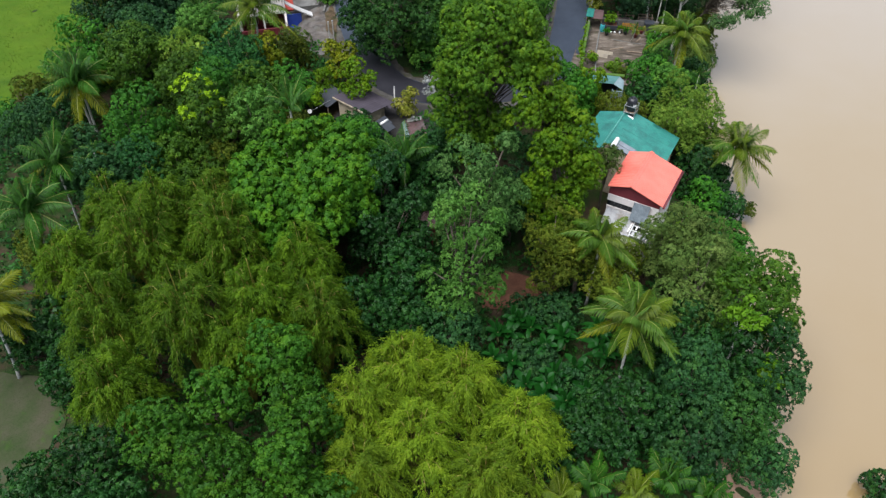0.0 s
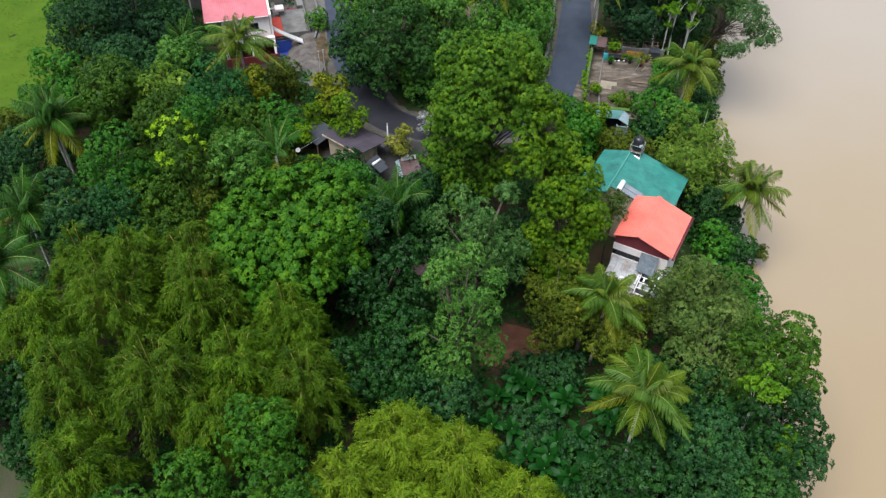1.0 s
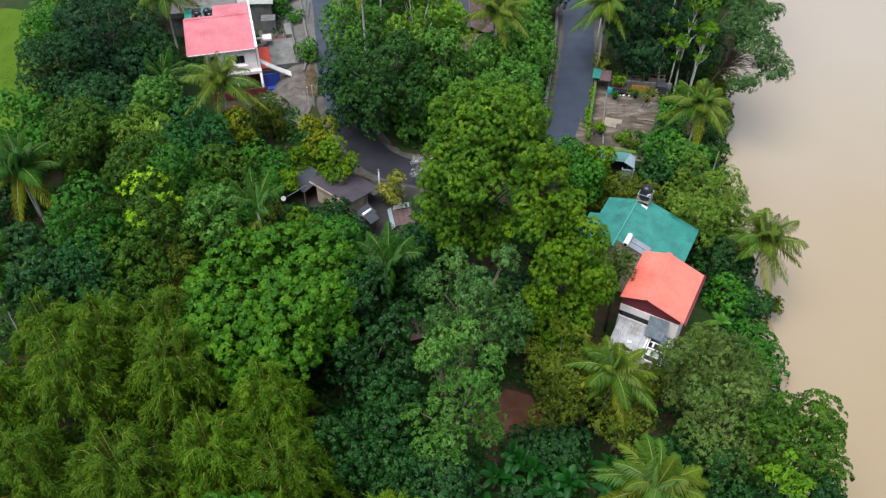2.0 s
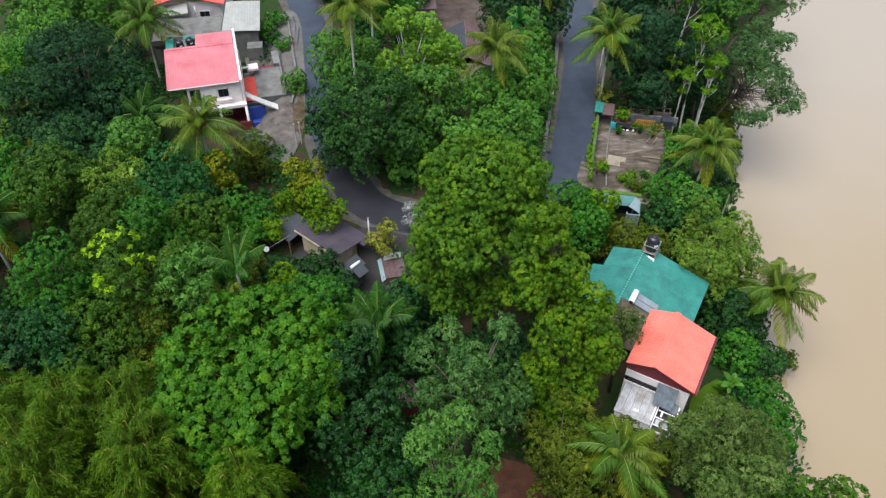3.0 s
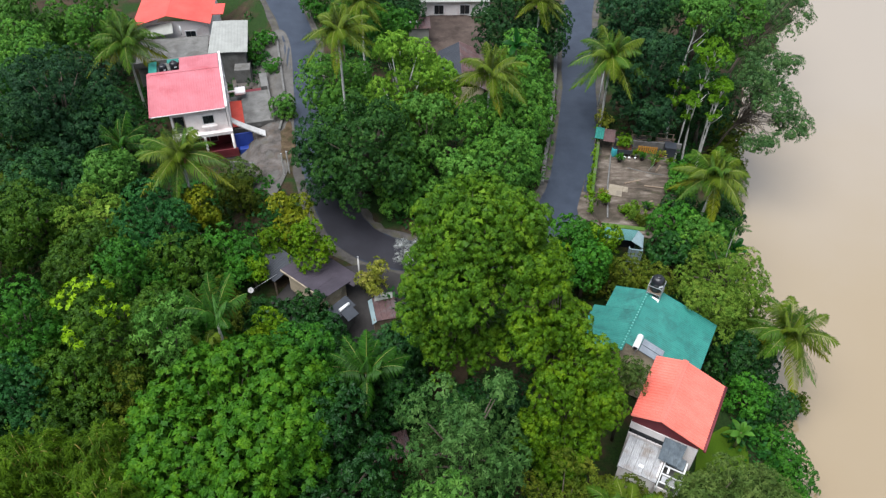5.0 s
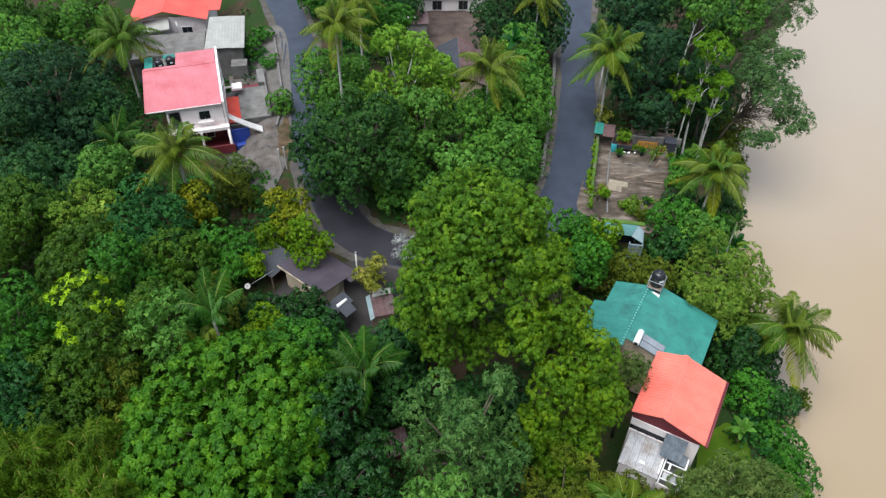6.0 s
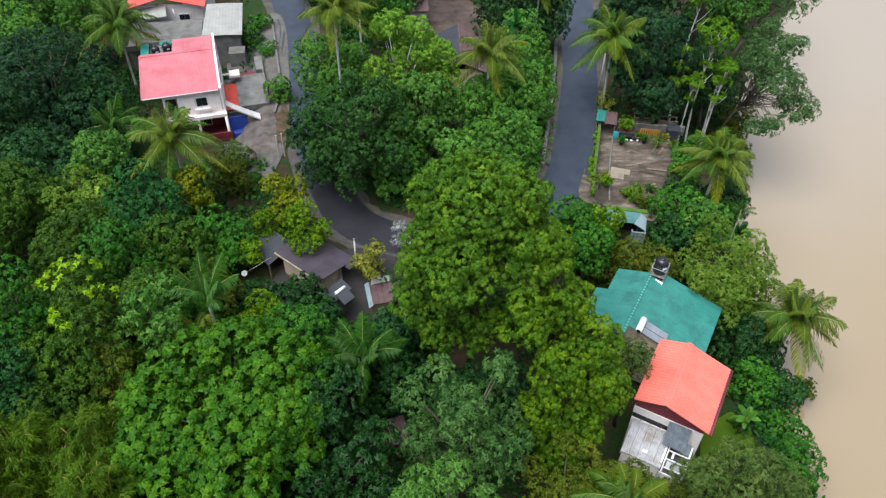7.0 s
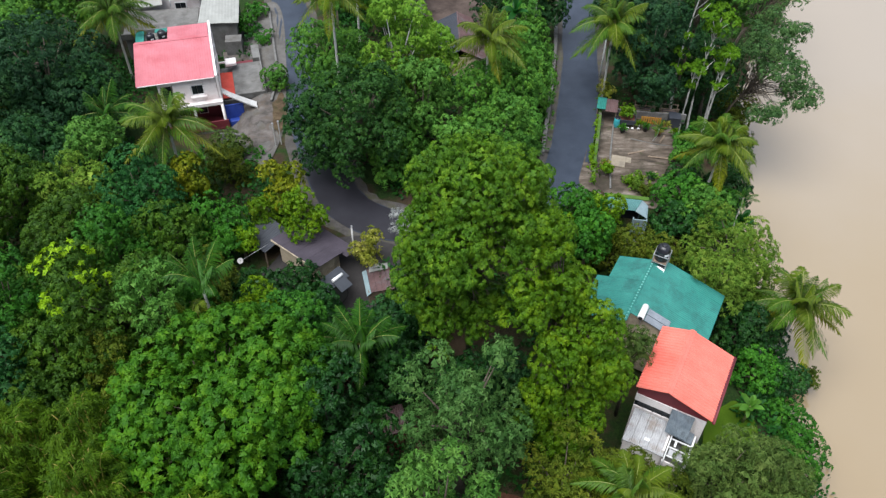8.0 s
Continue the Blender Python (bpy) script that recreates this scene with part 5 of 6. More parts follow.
MANGO = kind_of("mango", 0.145, 0.062, 0.38, 42, 0.5, 0.62, 0.30, "tall spreading tree with dense yellow-green leaves", lobes=44, taper=0.32, puff=0.55)
DEEP = kind_of("deep", 0.145, 0.062, 0.38, 42, 0.5, 0.66, 0.30, "huge spreading tree with dense deep green leaves", lobes=44, taper=0.32, puff=0.55)
ROUND = kind_of("round", 0.30, 0.21, 0.58, 26, 0.2, 1.2, 0.26, "broad round tree with large bright green leaves", lobes=58, puff=0.58)
GLOSSY = kind_of("glossy", 0.22, 0.13, 0.46, 18, 0.25, 1.0, 0.34, "dense tree with glossy dark green leaves", lobes=18, puff=0.55)
BROAD = kind_of("broad", 0.20, 0.115, 0.42, 17, 0.25, 1.05, 0.32, "leafy mid-green broadleaf tree", lobes=19, puff=0.55)
DOME = kind_of("dome", 0.19, 0.115, 0.42, 18, 0.25, 0.9, 0.32, "small tree with a rounded blue-green crown", lobes=20, puff=0.55)
DARK = kind_of("dark", 0.19, 0.105, 0.43, 18, 0.35, 1.2, 0.32, "dark green broadleaf tree with a heavy crown", lobes=25, puff=0.55)
CANOPY = kind_of("canopy", 0.19, 0.105, 0.43, 19, 0.35, 1.0, 0.30, "broad tree with a deep green rounded crown", lobes=34, puff=0.55)
GREY = kind_of("grey", 0.26, 0.11, 0.36, 11, 0.7, 0.85, 0.5, "tree with loose grey-green foliage", lobes=22)
PALE = kind_of("pale", 0.26, 0.11, 0.36, 11, 0.7, 0.75, 0.5, "slender tree with pale green drooping foliage", lobes=20)
OLIVE = kind_of("olive", 0.19, 0.085, 0.36, 13, 0.3, 0.75, 0.6, "thin olive-brown leafed tree", lobes=15)
FINE = kind_of("fine", 0.22, 0.065, 0.34, 15, 0.4, 0.85, 0.5, "feathery light green tree", lobes=18)
LIME = kind_of("lime", 0.24, 0.16, 0.40, 14, 0.3, 0.42, 0.4, "slim pale-trunked tree with fresh lime green leaves", bark=PALE_BARK, lobes=8)
LIME2 = kind_of("limetree", 0.30, 0.14, 0.42, 13, 0.6, 0.9, 0.45, "tall slender tree with airy light green leaves", bark=PALE_BARK, lobes=20)
BLUISH = kind_of("bluish", 0.19, 0.11, 0.42, 18, 0.3, 0.95, 0.32, "bluish dark green broadleaf tree", lobes=17, puff=0.55)
YELLOWGREEN = kind_of("yellowgreen", 0.22, 0.11, 0.34, 11, 0.3, 0.65, 0.4, "small yellow-green garden tree", lobes=13)
FOREST = kind_of("forest", 0.20, 0.11, 0.43, 18, 0.3, 1.15, 0.34, "broad tree with a dense dull green crown", lobes=25)
FLOWERING = kind_of("forest", 0.21, 0.11, 0.48, 22, 0.3, 1.1, 0.35, "dark leafy tree dotted with yellow blossom", lobes=20)
RIVER = kind_of("river", 0.20, 0.07, 0.52, 20, 0.4, 0.62, 0.45, "open-branched tree leaning out over the river", lobes=30)
SHADE = kind_of("shade", 0.22, 0.09, 0.50, 26, -0.2, 1.1, 0.40, "big tree with deep blue-green feathery foliage", lobes=34)
MID = kind_of("mid", 0.20, 0.115, 0.43, 18, 0.3, 1.1, 0.32, "bright mid-green broadleaf tree", lobes=25, puff=0.55)
LIGHT = kind_of("pale", 0.26, 0.15, 0.36, 11, 0.5, 0.85, 0.42, "leafy tree with loose light green foliage", lobes=22)
SAGE = kind_of("sage", 0.20, 0.065, 0.34, 14, 0.4, 0.9, 0.5, "feathery tree with grey-olive leaves", lobes=18)
OCHRE = kind_of("ochre", 0.22, 0.11, 0.34, 11, 0.3, 0.65, 0.4, "small garden tree with ochre and green leaves", lobes=13)
CROTON = kind_of("croton", 0.26, 0.12, 0.42, 12, 0.3, 0.5, 0.5, "garden croton with yellow and cream leaves", lobes=9)
SILVER = kind_of("white", 0.24, 0.03, 0.40, 16, -0.3, 0.45, 0.8, "silvery white-leafed shrub beside the lane", lobes=8)


def tree(kind, x, y, zc, r, rz, foot=None, masses=()):
    """A tree with its crown's middle at height zc: trunk with limbs, and a crown of leaf tufts. foot: where it is rooted, if it leans; masses: further swellings of the crown, (dx, dy, dz, r, rz) off its middle."""
    rng = np.random.default_rng(int(abs(x) * 1000 + abs(y) * 77 + abs(zc) * 13) % 99991)
    fx, fy = foot or (x, y)
    base = float(land(fx, fy)) - 0.1
    ob = thing(kind["name"], fx, fy, base, 0, kind["label"], "tree")
    mid = np.array([x - fx, y - fy, zc - base])
    up = zc - base
    s = min(kind["lobe"], 0.55 * r)
    lobes = crown_lobes(rng, r, rz, max(5, int(kind["lobes"] * (0.5 + r / 6))), s, kind["taper"])
    for dx, dy, dz, mr, mz in masses:
        more = crown_lobes(rng, mr, mz, max(5, int(kind["lobes"] * (0.25 + mr / 6))), min(kind["lobe"], 0.55 * mr), kind["taper"])
        lobes += [(c + np.array([dx, dy, dz]), sz) for c, sz in more]
    lobes = [(c, sz) for c, sz in lobes if c[2] + up > 0.4] or lobes[:1]
    pts, outs = tufts_on(rng, lobes, kind["spacing"])
    keep = pts[:, 2] + up > 0.2
    pts, outs = pts[keep], outs[keep]
    inner = []
    for c, sz in lobes:
        d = unit(rng.normal(0, 1, (int(36 * sz[0] * sz[2]) + 12, 3)))
        d = d[d[:, 2] > -0.6]
        inner.append(np.concatenate([d * sz * 0.66 + c, d], 1))
    inner = np.vstack(inner)
    me = puffs_mesh("crown", pts + mid, outs, kind, rng, (inner[:, :3] + mid, inner[:, 3:]))
    mesh_part("crown", me, LEAF[kind["leaf"]], ob)
    bm = bmesh.new()
    w = (0.03 * (r + rz) + 0.03) * (0.6 if kind is RIVER else 1.0)
    lean = np.append(rng.normal(0, 0.25, 2), 0)
    stem = [np.zeros(3), mid * np.array([0.3, 0.3, 0.45]) + lean * 0.4, mid * np.array([0.75, 0.75, 0.8]) + lean, mid + np.array([0, 0, rz * 0.3]) + lean * 0.6]
    add_tube(bm, [tuple(p) for p in stem], [w * 1.25, w, w * 0.7, w * 0.3], 8)
    for c, _ in lobes[1:]:
        e = c * 0.85 + mid
        f = stem[1] + (stem[2] - stem[1]) * rng.uniform(0.1, 1.0)
        add_tube(bm, [tuple(f), tuple((f + e) * 0.5 + np.array([0, 0, 0.2])), tuple(e)], [w * 0.42, w * 0.26, w * 0.08], 5)
    part("trunk", bm, kind["bark"], ob)
    if kind is FLOWERING:
        high = np.flatnonzero((outs[:, 2] > 0.35) & (pts[:, 2] > 0.35 * rz) & (np.abs(pts[:, 0] + 0.3 * r) < 0.42 * r) & (pts[:, 1] < 0.5 * r))
        pick = rng.choice(high, 22, replace=False)
        c = np.repeat(pts[pick] + outs[pick] * 0.15, 3, 0) + rng.normal(0, 0.2, (66, 3))
        o = np.repeat(outs[pick], 3, 0)
        mesh_part("blossom", puffs_mesh("blossom", c + mid, o, LIME, rng, (c[:1] + mid, o[:1])), LEAF["flower"], ob, "clusters of lime-yellow blossom")
    return ob


def white_trunk_tree(x, y, top, heads):
    """A slim pale trunk with small heads of lime leaves at the heights given."""
    rng = np.random.default_rng(int(x * 100 + y * 7))
    base = float(land(x, y)) - 0.1
    ob = thing("tree", x, y, base, 0, LIME["label"], "tree", "slim pale-trunked trees")
    up = top - base
    bend = rng.normal(0, 0.3, 2)
    s = np.linspace(0, 1, 9)
    line = np.stack([bend[0] * np.sin(s * 3.5), bend[1] * np.sin(s * 2.5), up * s], 1)
    bm = bmesh.new()
    add_tube(bm, [tuple(p) for p in line], [0.13 - 0.09 * f for f in s], 7)
    for k in range(4):
        f = rng.uniform(0.45, 0.85)
        root = np.array([np.interp(f, s, line[:, j]) for j in range(3)])
        a = rng.uniform(0, 6.28)
        reach = np.array([math.cos(a), math.sin(a), 1.5]) * rng.uniform(0.7, 1.3)
        add_tube(bm, [tuple(root), tuple(root + reach * 0.5 + np.array([0.1, 0, 0])), tuple(root + reach)], [0.045, 0.032, 0.014], 5)
    pts, outs, deep = [], [], []
    for z, r in heads:
        f = min(0.97, (z - base) / up)
        root = np.array([np.interp(f * 0.9, s, line[:, k]) for k in range(3)])
        for k in range(3):
            a = rng.uniform(0, 6.28)
            c = np.array([math.cos(a) * r * 0.6, math.sin(a) * r * 0.6, z - base + rng.uniform(-0.3, 0.3) * r]) + np.append(root[:2], 0)
            add_tube(bm, [tuple(root), tuple((root + c) / 2 + np.array([0, 0, 0.1])), tuple(c)], [0.045, 0.03, 0.012], 5)
            lobe = [(c, np.array([r * 0.62, r * 0.62, r * 0.42]))]
            p, o = tufts_on(rng, lobe, 0.36)
            pts.append(p)
            outs.append(o)
            deep.append((c, np.array([0, 0, 1.0])))
    inner = (np.array([d[0] for d in deep]), np.array([d[1] for d in deep]))
    mesh_part("crown", puffs_mesh("crown", np.vstack(pts), np.vstack(outs), LIME, rng, inner), LEAF["lime"], ob)
    part("trunk", bm, PALE_BARK, ob, "slim white trunk")
    return ob


def bamboo(tone, x, y, zc, r, rz):
    """A clump of bamboo: culms that arch outward and hang, with leaf sprays along their upper halves."""
    rng = np.random.default_rng(int(abs(x) * 1000 + abs(y) * 77 + abs(zc) * 13) % 99991)
    base = float(land(x, y)) - 0.1
    label = "arching clump of feathery green bamboo" if tone == "bamboo" else "clump of light yellow-green bamboo with tan culms"
    ob = thing("bamboo_clump", x, y, base, 0, label, "bamboo")
    top = zc + rz - base
    bm = bmesh.new()
    at, out = [], []
    count = int(20 + 9 * r)
    for i in range(count):
        a = i * 2.399 + rng.uniform(-0.3, 0.3)
        reach = r * math.sqrt((i + 0.5) / count) * rng.uniform(0.9, 1.15)
        high = top * (1 - 0.42 * (reach / r) ** 2) * rng.uniform(0.88, 1.03)
        way = np.array([math.cos(a), math.sin(a), 0])
        s = np.linspace(0, 1, 9)
        line = way[None] * (0.35 + reach * s[:, None] ** 1.8) + np.array([0, 0, 1.0])[None] * (high * np.where(s < 0.82, np.sin(s / 0.82 * 1.5708), 1 - 3.2 * (s - 0.82) ** 2 * min(1.6, reach)))[:, None]
        add_tube(bm, [tuple(p) for p in line], [0.05, 0.05, 0.045, 0.04, 0.035, 0.03, 0.02, 0.014, 0.006], 5)
        sprays, per = 27, 26
        t = 1 - 0.62 * rng.uniform(0, 1, sprays) ** 1.35
        p = np.stack([np.interp(t, s, line[:, k]) for k in range(3)], 1)
        run = unit(np.stack([np.interp(np.minimum(t + 0.06, 1), s, line[:, k]) - np.interp(t - 0.06, s, line[:, k]) for k in range(3)], 1))
        twig = unit(rng.normal(0, 0.62, (sprays, 3)) * np.array([1, 1, 0.6]) + run * 0.75 + way * 0.25) * rng.uniform(0.35, 0.95, (sprays, 1))
        f = rng.uniform(0.1, 1.0, (sprays, per, 1))
        q = p[:, None] + twig[:, None] * f + np.array([0, 0, -0.4]) * f**2 + rng.normal(0, 0.07, (sprays, per, 3))
        at.append(q.reshape(-1, 3))
        out.append(unit(np.repeat(unit(twig + np.array([0, 0, -0.35])), per, 0) + rng.normal(0, 0.4, (sprays * per, 3))))
    at, out = np.vstack(at), np.vstack(out)
    size = rng.uniform(0.7, 1.3, (len(at), 1))
    side = unit(np.cross(out, unit(np.array([0, 0, 1.0]) + rng.normal(0, 0.4, at.shape)))) * 0.024 * size
    me = raw_mesh("foliage", np.stack([at + side, at + (out + np.array([0, 0, -0.25])) * 0.20 * size, at - side], 1).reshape(-1, 3), np.arange(3 * len(at)).reshape(-1, 3))
    mesh_part("foliage", me, LEAF[tone], ob)
    tagged(part("culm_mass", bm, CULM, ob, "tan bamboo culms"), kind="stuff")
    return ob


# ---- palms ----
def frond_mesh(name, rise, sag, pairs, leaf_len, seed, limp=1.0):
    """One feather frond of length 1 that starts along +x, rising at an angle and sagging; leaflets hang from both sides."""
    rng = np.random.default_rng(seed)
    s = np.linspace(0, 1, pairs)
    a = math.radians(rise)
    cx, cz = s * math.cos(a) * (1 - 0.10 * sag * s), s * math.sin(a) - sag * s**2.2
    verts, faces = [], []
    for k in range(pairs):
        if s[k] < 0.10:
            continue
        ln = leaf_len * (math.sin(math.pi * min(1, 0.15 + 0.9 * s[k])) ** 0.6 + 0.15) * rng.uniform(0.85, 1.1)
        for sg in (-1, 1):
            fwd, down = rng.uniform(0.45, 0.95) + 0.7 * s[k] ** 3, rng.uniform(0.3, 1.0) * limp
            p0 = np.array([cx[k], 0, cz[k]])
            d1 = unit(np.array([fwd, sg, 0.12 - down * 0.35]))
            d2 = unit(np.array([fwd, sg * 0.85, -down]))
            d3 = unit(np.array([fwd, sg * 0.55, -down * 2.4]))
            w = np.array([0.0075, -sg * 0.003, 0.0])
            p1 = p0 + d1 * ln * 0.4
            p2 = p1 + d2 * ln * 0.35
            p3 = p2 + d3 * ln * 0.3
            b = len(verts)
            verts += [p0 - w * 0.5, p0 + w * 0.5, p1 + w, p1 - w, p2 + w * 0.8, p2 - w * 0.8, p3 + w * 0.2, p3 - w * 0.2]
            faces += [(b, b + 1, b + 2, b + 3), (b + 3, b + 2, b + 4, b + 5), (b + 5, b + 4, b + 6, b + 7)]
    for k in range(0, pairs - 1):
        w0, w1 = 0.008 * (1 - 0.85 * s[k]), 0.008 * (1 - 0.85 * s[k + 1])
        b = len(verts)
        verts += [(cx[k], -w0, cz[k]), (cx[k], w0, cz[k]), (cx[k + 1], w1, cz[k + 1]), (cx[k + 1], -w1, cz[k + 1]), (cx[k], 0, cz[k] + w0 * 1.5), (cx[k + 1], 0, cz[k + 1] + w1 * 1.5)]
        faces += [(b, b + 4, b + 5, b + 3), (b + 4, b + 1, b + 2, b + 5)]
    me = raw_mesh(name, verts, faces)
    me.polygons.foreach_set("material_index", [0 if i < len(faces) - 2 * (pairs - 1) else 1 for i in range(len(faces))])
    return me


FRONDS = {}
for key, mat in (("palm", LEAF["palm"]), ("green", LEAF["palm_green"]), ("young", LEAF["palm_young"]), ("old", LEAF["palm_yellow"])):
    upright, spread = ((82, 0.14), (70, 0.24), (58, 0.32), (44, 0.40), (25, 0.40), (5, 0.3)), ((78, 0.24), (60, 0.38), (42, 0.48), (26, 0.50), (8, 0.44), (-20, 0.30))
    for i, (rise, sag) in enumerate(upright if key == "young" else spread):
        for v in (0, 1, 2):
            me = frond_mesh("frond", rise + (0, 6, -5)[v], sag + (0, 0.10, -0.06)[v], 44 if key == "young" else 54, (0.21, 0.19, 0.22)[v], 10 * i + v, 0.7 + 0.25 * i)
            me.materials.append(mat)
            me.materials.append(RACHIS)
            FRONDS[key, i, v] = me


def palm(x, y, z, length, tone="palm", count=28, name="coconut_palm", label="coconut palm with arching feather fronds", width=0.11, rings=6):
    """A feather palm with the heart of its crown at height z."""
    rng = np.random.default_rng(int(abs(x) * 911 + abs(y) * 37) % 99991)
    base = float(land(x, y)) - 0.1
    ob = thing(name, x, y, base, 0, label, "palm")
    up = z - base
    lean = rng.normal(0, 0.35, 2)
    pts = [(lean[0] * (1 - (1 - f) ** 2) - lean[0], lean[1] * (1 - (1 - f) ** 2) - lean[1], up * f) for f in np.linspace(0, 1, 8)]
    part("trunk", tube_bm(pts, [width * (1.5 if f == 0 else 1.1 - 0.3 * f) for f in np.linspace(0, 1, 8)], 8), PALE_BARK, ob)
    for i in range(count):
        f = i / (count - 1)
        ring = min(rings - 1, int(f * rings))
        own = ("green" if rng.random() < 0.55 else "palm") if tone == "mixed" else tone
        me = FRONDS["old" if ring == 5 and rng.random() < 0.45 else own, ring, int(rng.integers(3))]
        fr = new("frond", me)
        fr.parent = ob
        s = length * rng.uniform(0.85, 1.1) * (0.8 if ring == 0 else 1.0)
        fr.matrix_basis = pose(0, 0, up, rng.uniform(-12, 12), rng.uniform(-8, 8), i * 137.5 + rng.uniform(-15, 15)) @ Matrix.Diagonal((s, s, s, 1))
    return ob


def areca(x, y, z, length):
    return palm(x, y, z, length, "young", 9, "areca_palm", "slim areca palm with a thin pale trunk", 0.06)


def hedge(label, leaf, points, width, height):
    """A low strip of leaves along a line; beyond counting."""
    rng = np.random.default_rng(int(points[0][1]))
    pts = []
    for (ax, ay), (bx, by) in zip(points, points[1:]):
        n = int(9 * math.hypot(bx - ax, by - ay))
        t = rng.uniform(0, 1, n)
        x, y = ax + (bx - ax) * t + rng.normal(0, width, n), ay + (by - ay) * t + rng.normal(0, width, n)
        pts.append(np.stack([x, y, np.maximum(land(x, y), -0.8) + rng.uniform(0.1, height, n)], 1))
    pts = np.vstack(pts)
    outs = unit(rng.normal(0, 0.5, pts.shape) + np.array([0, 0, 1.0]))
    me = puffs_mesh("hedge", pts, outs, YELLOWGREEN, rng, (pts - np.array([0, 0, 0.15]), outs))
    tagged(mesh_part("hedge", me, LEAF[leaf]), label, "hedge", kind="stuff")


def banana_leaf(seed, rise, sag, leaf):
    rng = np.random.default_rng(seed)
    verts, faces, n = [], [], 9
    for k in range(n):
        s = k / (n - 1)
        x, z = s * math.cos(math.radians(rise)), s * math.sin(math.radians(rise)) - sag * s * s
        w = 0.17 * math.sin(math.pi * min(1, 0.06 + 0.94 * s)) ** 0.55 * (1 if s < 0.98 else 0.2)
        verts += [(x + rng.uniform(-0.02, 0.02), -w * rng.uniform(0.85, 1.05), z + 0.05 + rng.uniform(-0.03, 0.02)), (x, 0, z), (x + rng.uniform(-0.02, 0.02), w * rng.uniform(0.85, 1.05), z + 0.05 + rng.uniform(-0.03, 0.02))]
    for k in range(n - 1):
        faces += [(3 * k, 3 * k + 1, 3 * k + 4, 3 * k + 3), (3 * k + 1, 3 * k + 2, 3 * k + 5, 3 * k + 4)]
    me = raw_mesh("leaf", verts, faces)
    me.materials.append(LEAF[leaf])
    return me


BLADES = [banana_leaf(i, rise, sag, leaf) for leaf in ("banana", "banana_light") for i, (rise, sag) in enumerate(((75, 0.2), (55, 0.45), (40, 0.5), (25, 0.5), (8, 0.45)))]
BANANA_STEM = mottled("banana_stem", (0.10, 0.13, 0.04), (0.22, 0.20, 0.09), 2.0, 0.6, 0, 12, 0.01)


def banana(x, y, z, length, young=False):
    rng = np.random.default_rng(int(abs(x) * 511 + abs(y) * 97) % 99991)
    base = float(land(x, y)) - 0.05
    ob = thing("banana_plant", x, y, base, 0, "banana plant with broad arching green leaves", "banana plant", "banana plants")
    up = max(0.6, z - base)
    part("stem", tube_bm([(0, 0, 0), (0.05, 0, up * 0.5), (0, 0.03, up + 0.1)], [0.14, 0.11, 0.05], 7), BANANA_STEM, ob)
    for i in range(10):
        me = BLADES[min(4, i // 2) + 5 * young]
        lf = new("leaf", me)
        lf.parent = ob
        s = length * rng.uniform(0.8, 1.15)
        lf.matrix_basis = pose(0, 0, up, rng.uniform(-20, 20), 0, i * 137.5 + rng.uniform(-20, 20)) @ Matrix.Diagonal((s, s, s, 1))
    return ob


# ---- planting ----
tree(DEEP, 3.0, 51.8, 13.7, 2.2, 2.0, (3.2, 54.0), [(-1.8, 2, -0.5, 1.9, 2), (2.2, 1.8, -0.5, 1.9, 2), (-0.6, -1.6, -2.3, 1.8, 1.8), (-2.5, 0.4, -3.3, 1.8, 2), (-3.0, 0.8, -6.9, 1.8, 2.4), (2.4, -0.4, -2.7, 1.6, 1.8), (-1, 0.4, -6.4, 1.5, 2.0), (-1.7, 0.2, -9.5, 1.7, 2.4), (0.8, 0.4, -9.2, 1.5, 2.2), (0.2, 5, -2.7, 2.8, 2.6), (-1.5, 4.6, -5.1, 2.3, 3), (3.2, 4.4, -4.9, 2.6, 3.2)])
tree(MANGO, 8.2, 50.9, 8.3, 1.7, 1.9, (8.6, 50.6), [(-1.4, 0.7, 2.7, 1.5, 1.6), (-2.3, -1.6, 0.1, 1.3, 1.8), (1.8, -1.5, -2, 1.5, 1.8), (-0.4, -3.1, -2.6, 1.5, 1.9), (2.3, -2.7, -4.6, 1.5, 1.9), (1.2, -3.5, -7, 1.5, 1.8), (3.0, -2.2, -5.6, 1.4, 1.8), (0.4, -4.7, -8.6, 1.5, 1.6), (-1.2, -3.7, -6, 1.4, 2), (0.7, 0.1, -3.9, 1.7, 3)])
tree(ROUND, -11.0, 46.2, 3.3, 5.6, 4.0, masses=[(2.6, 1.0, 0.2, 3.4, 3.2), (-1.2, -2.4, -1.0, 3.8, 3.4)])
tree(GLOSSY, -4.2, 44.6, 0.8, 3.6, 5.0)
tree(GREY, 2.7, 45.7, 3.2, 3.9, 5.4)
tree(PALE, 1.5, 39.2, 2.8, 3.1, 6.0)
tree(OLIVE, 8.6, 43.6, 0.4, 2.7, 3.2)
tree(OLIVE, 12.0, 44.2, -1.4, 1.8, 2.4)
tree(SAGE, 17.7, 44.1, 0.0, 2.6, 3.2)
tree(SAGE, 19.7, 43.5, 0.0, 2.2, 3.0)
tree(GLOSSY, -21.0, 23.7, -2, 3.2, 2.6)
tree(GLOSSY, -24.5, 23.0, -3, 2.4, 2.0)
bamboo("bamboo", -8.3, 34.8, 0.6, 2.6, 3.8)
bamboo("bamboo", -21.5, 39.4, 3.0, 3.8, 4.6)
bamboo("bamboo", -15.7, 40.2, 3.0, 3.4, 4.6)
bamboo("bamboo", -16.8, 33.4, 2.2, 3.6, 4.4)
bamboo("bamboo", -22.4, 33.7, 1.5, 3.2, 4.2)
bamboo("bamboo", -12.4, 35.1, 1.5, 2.9, 4.2)
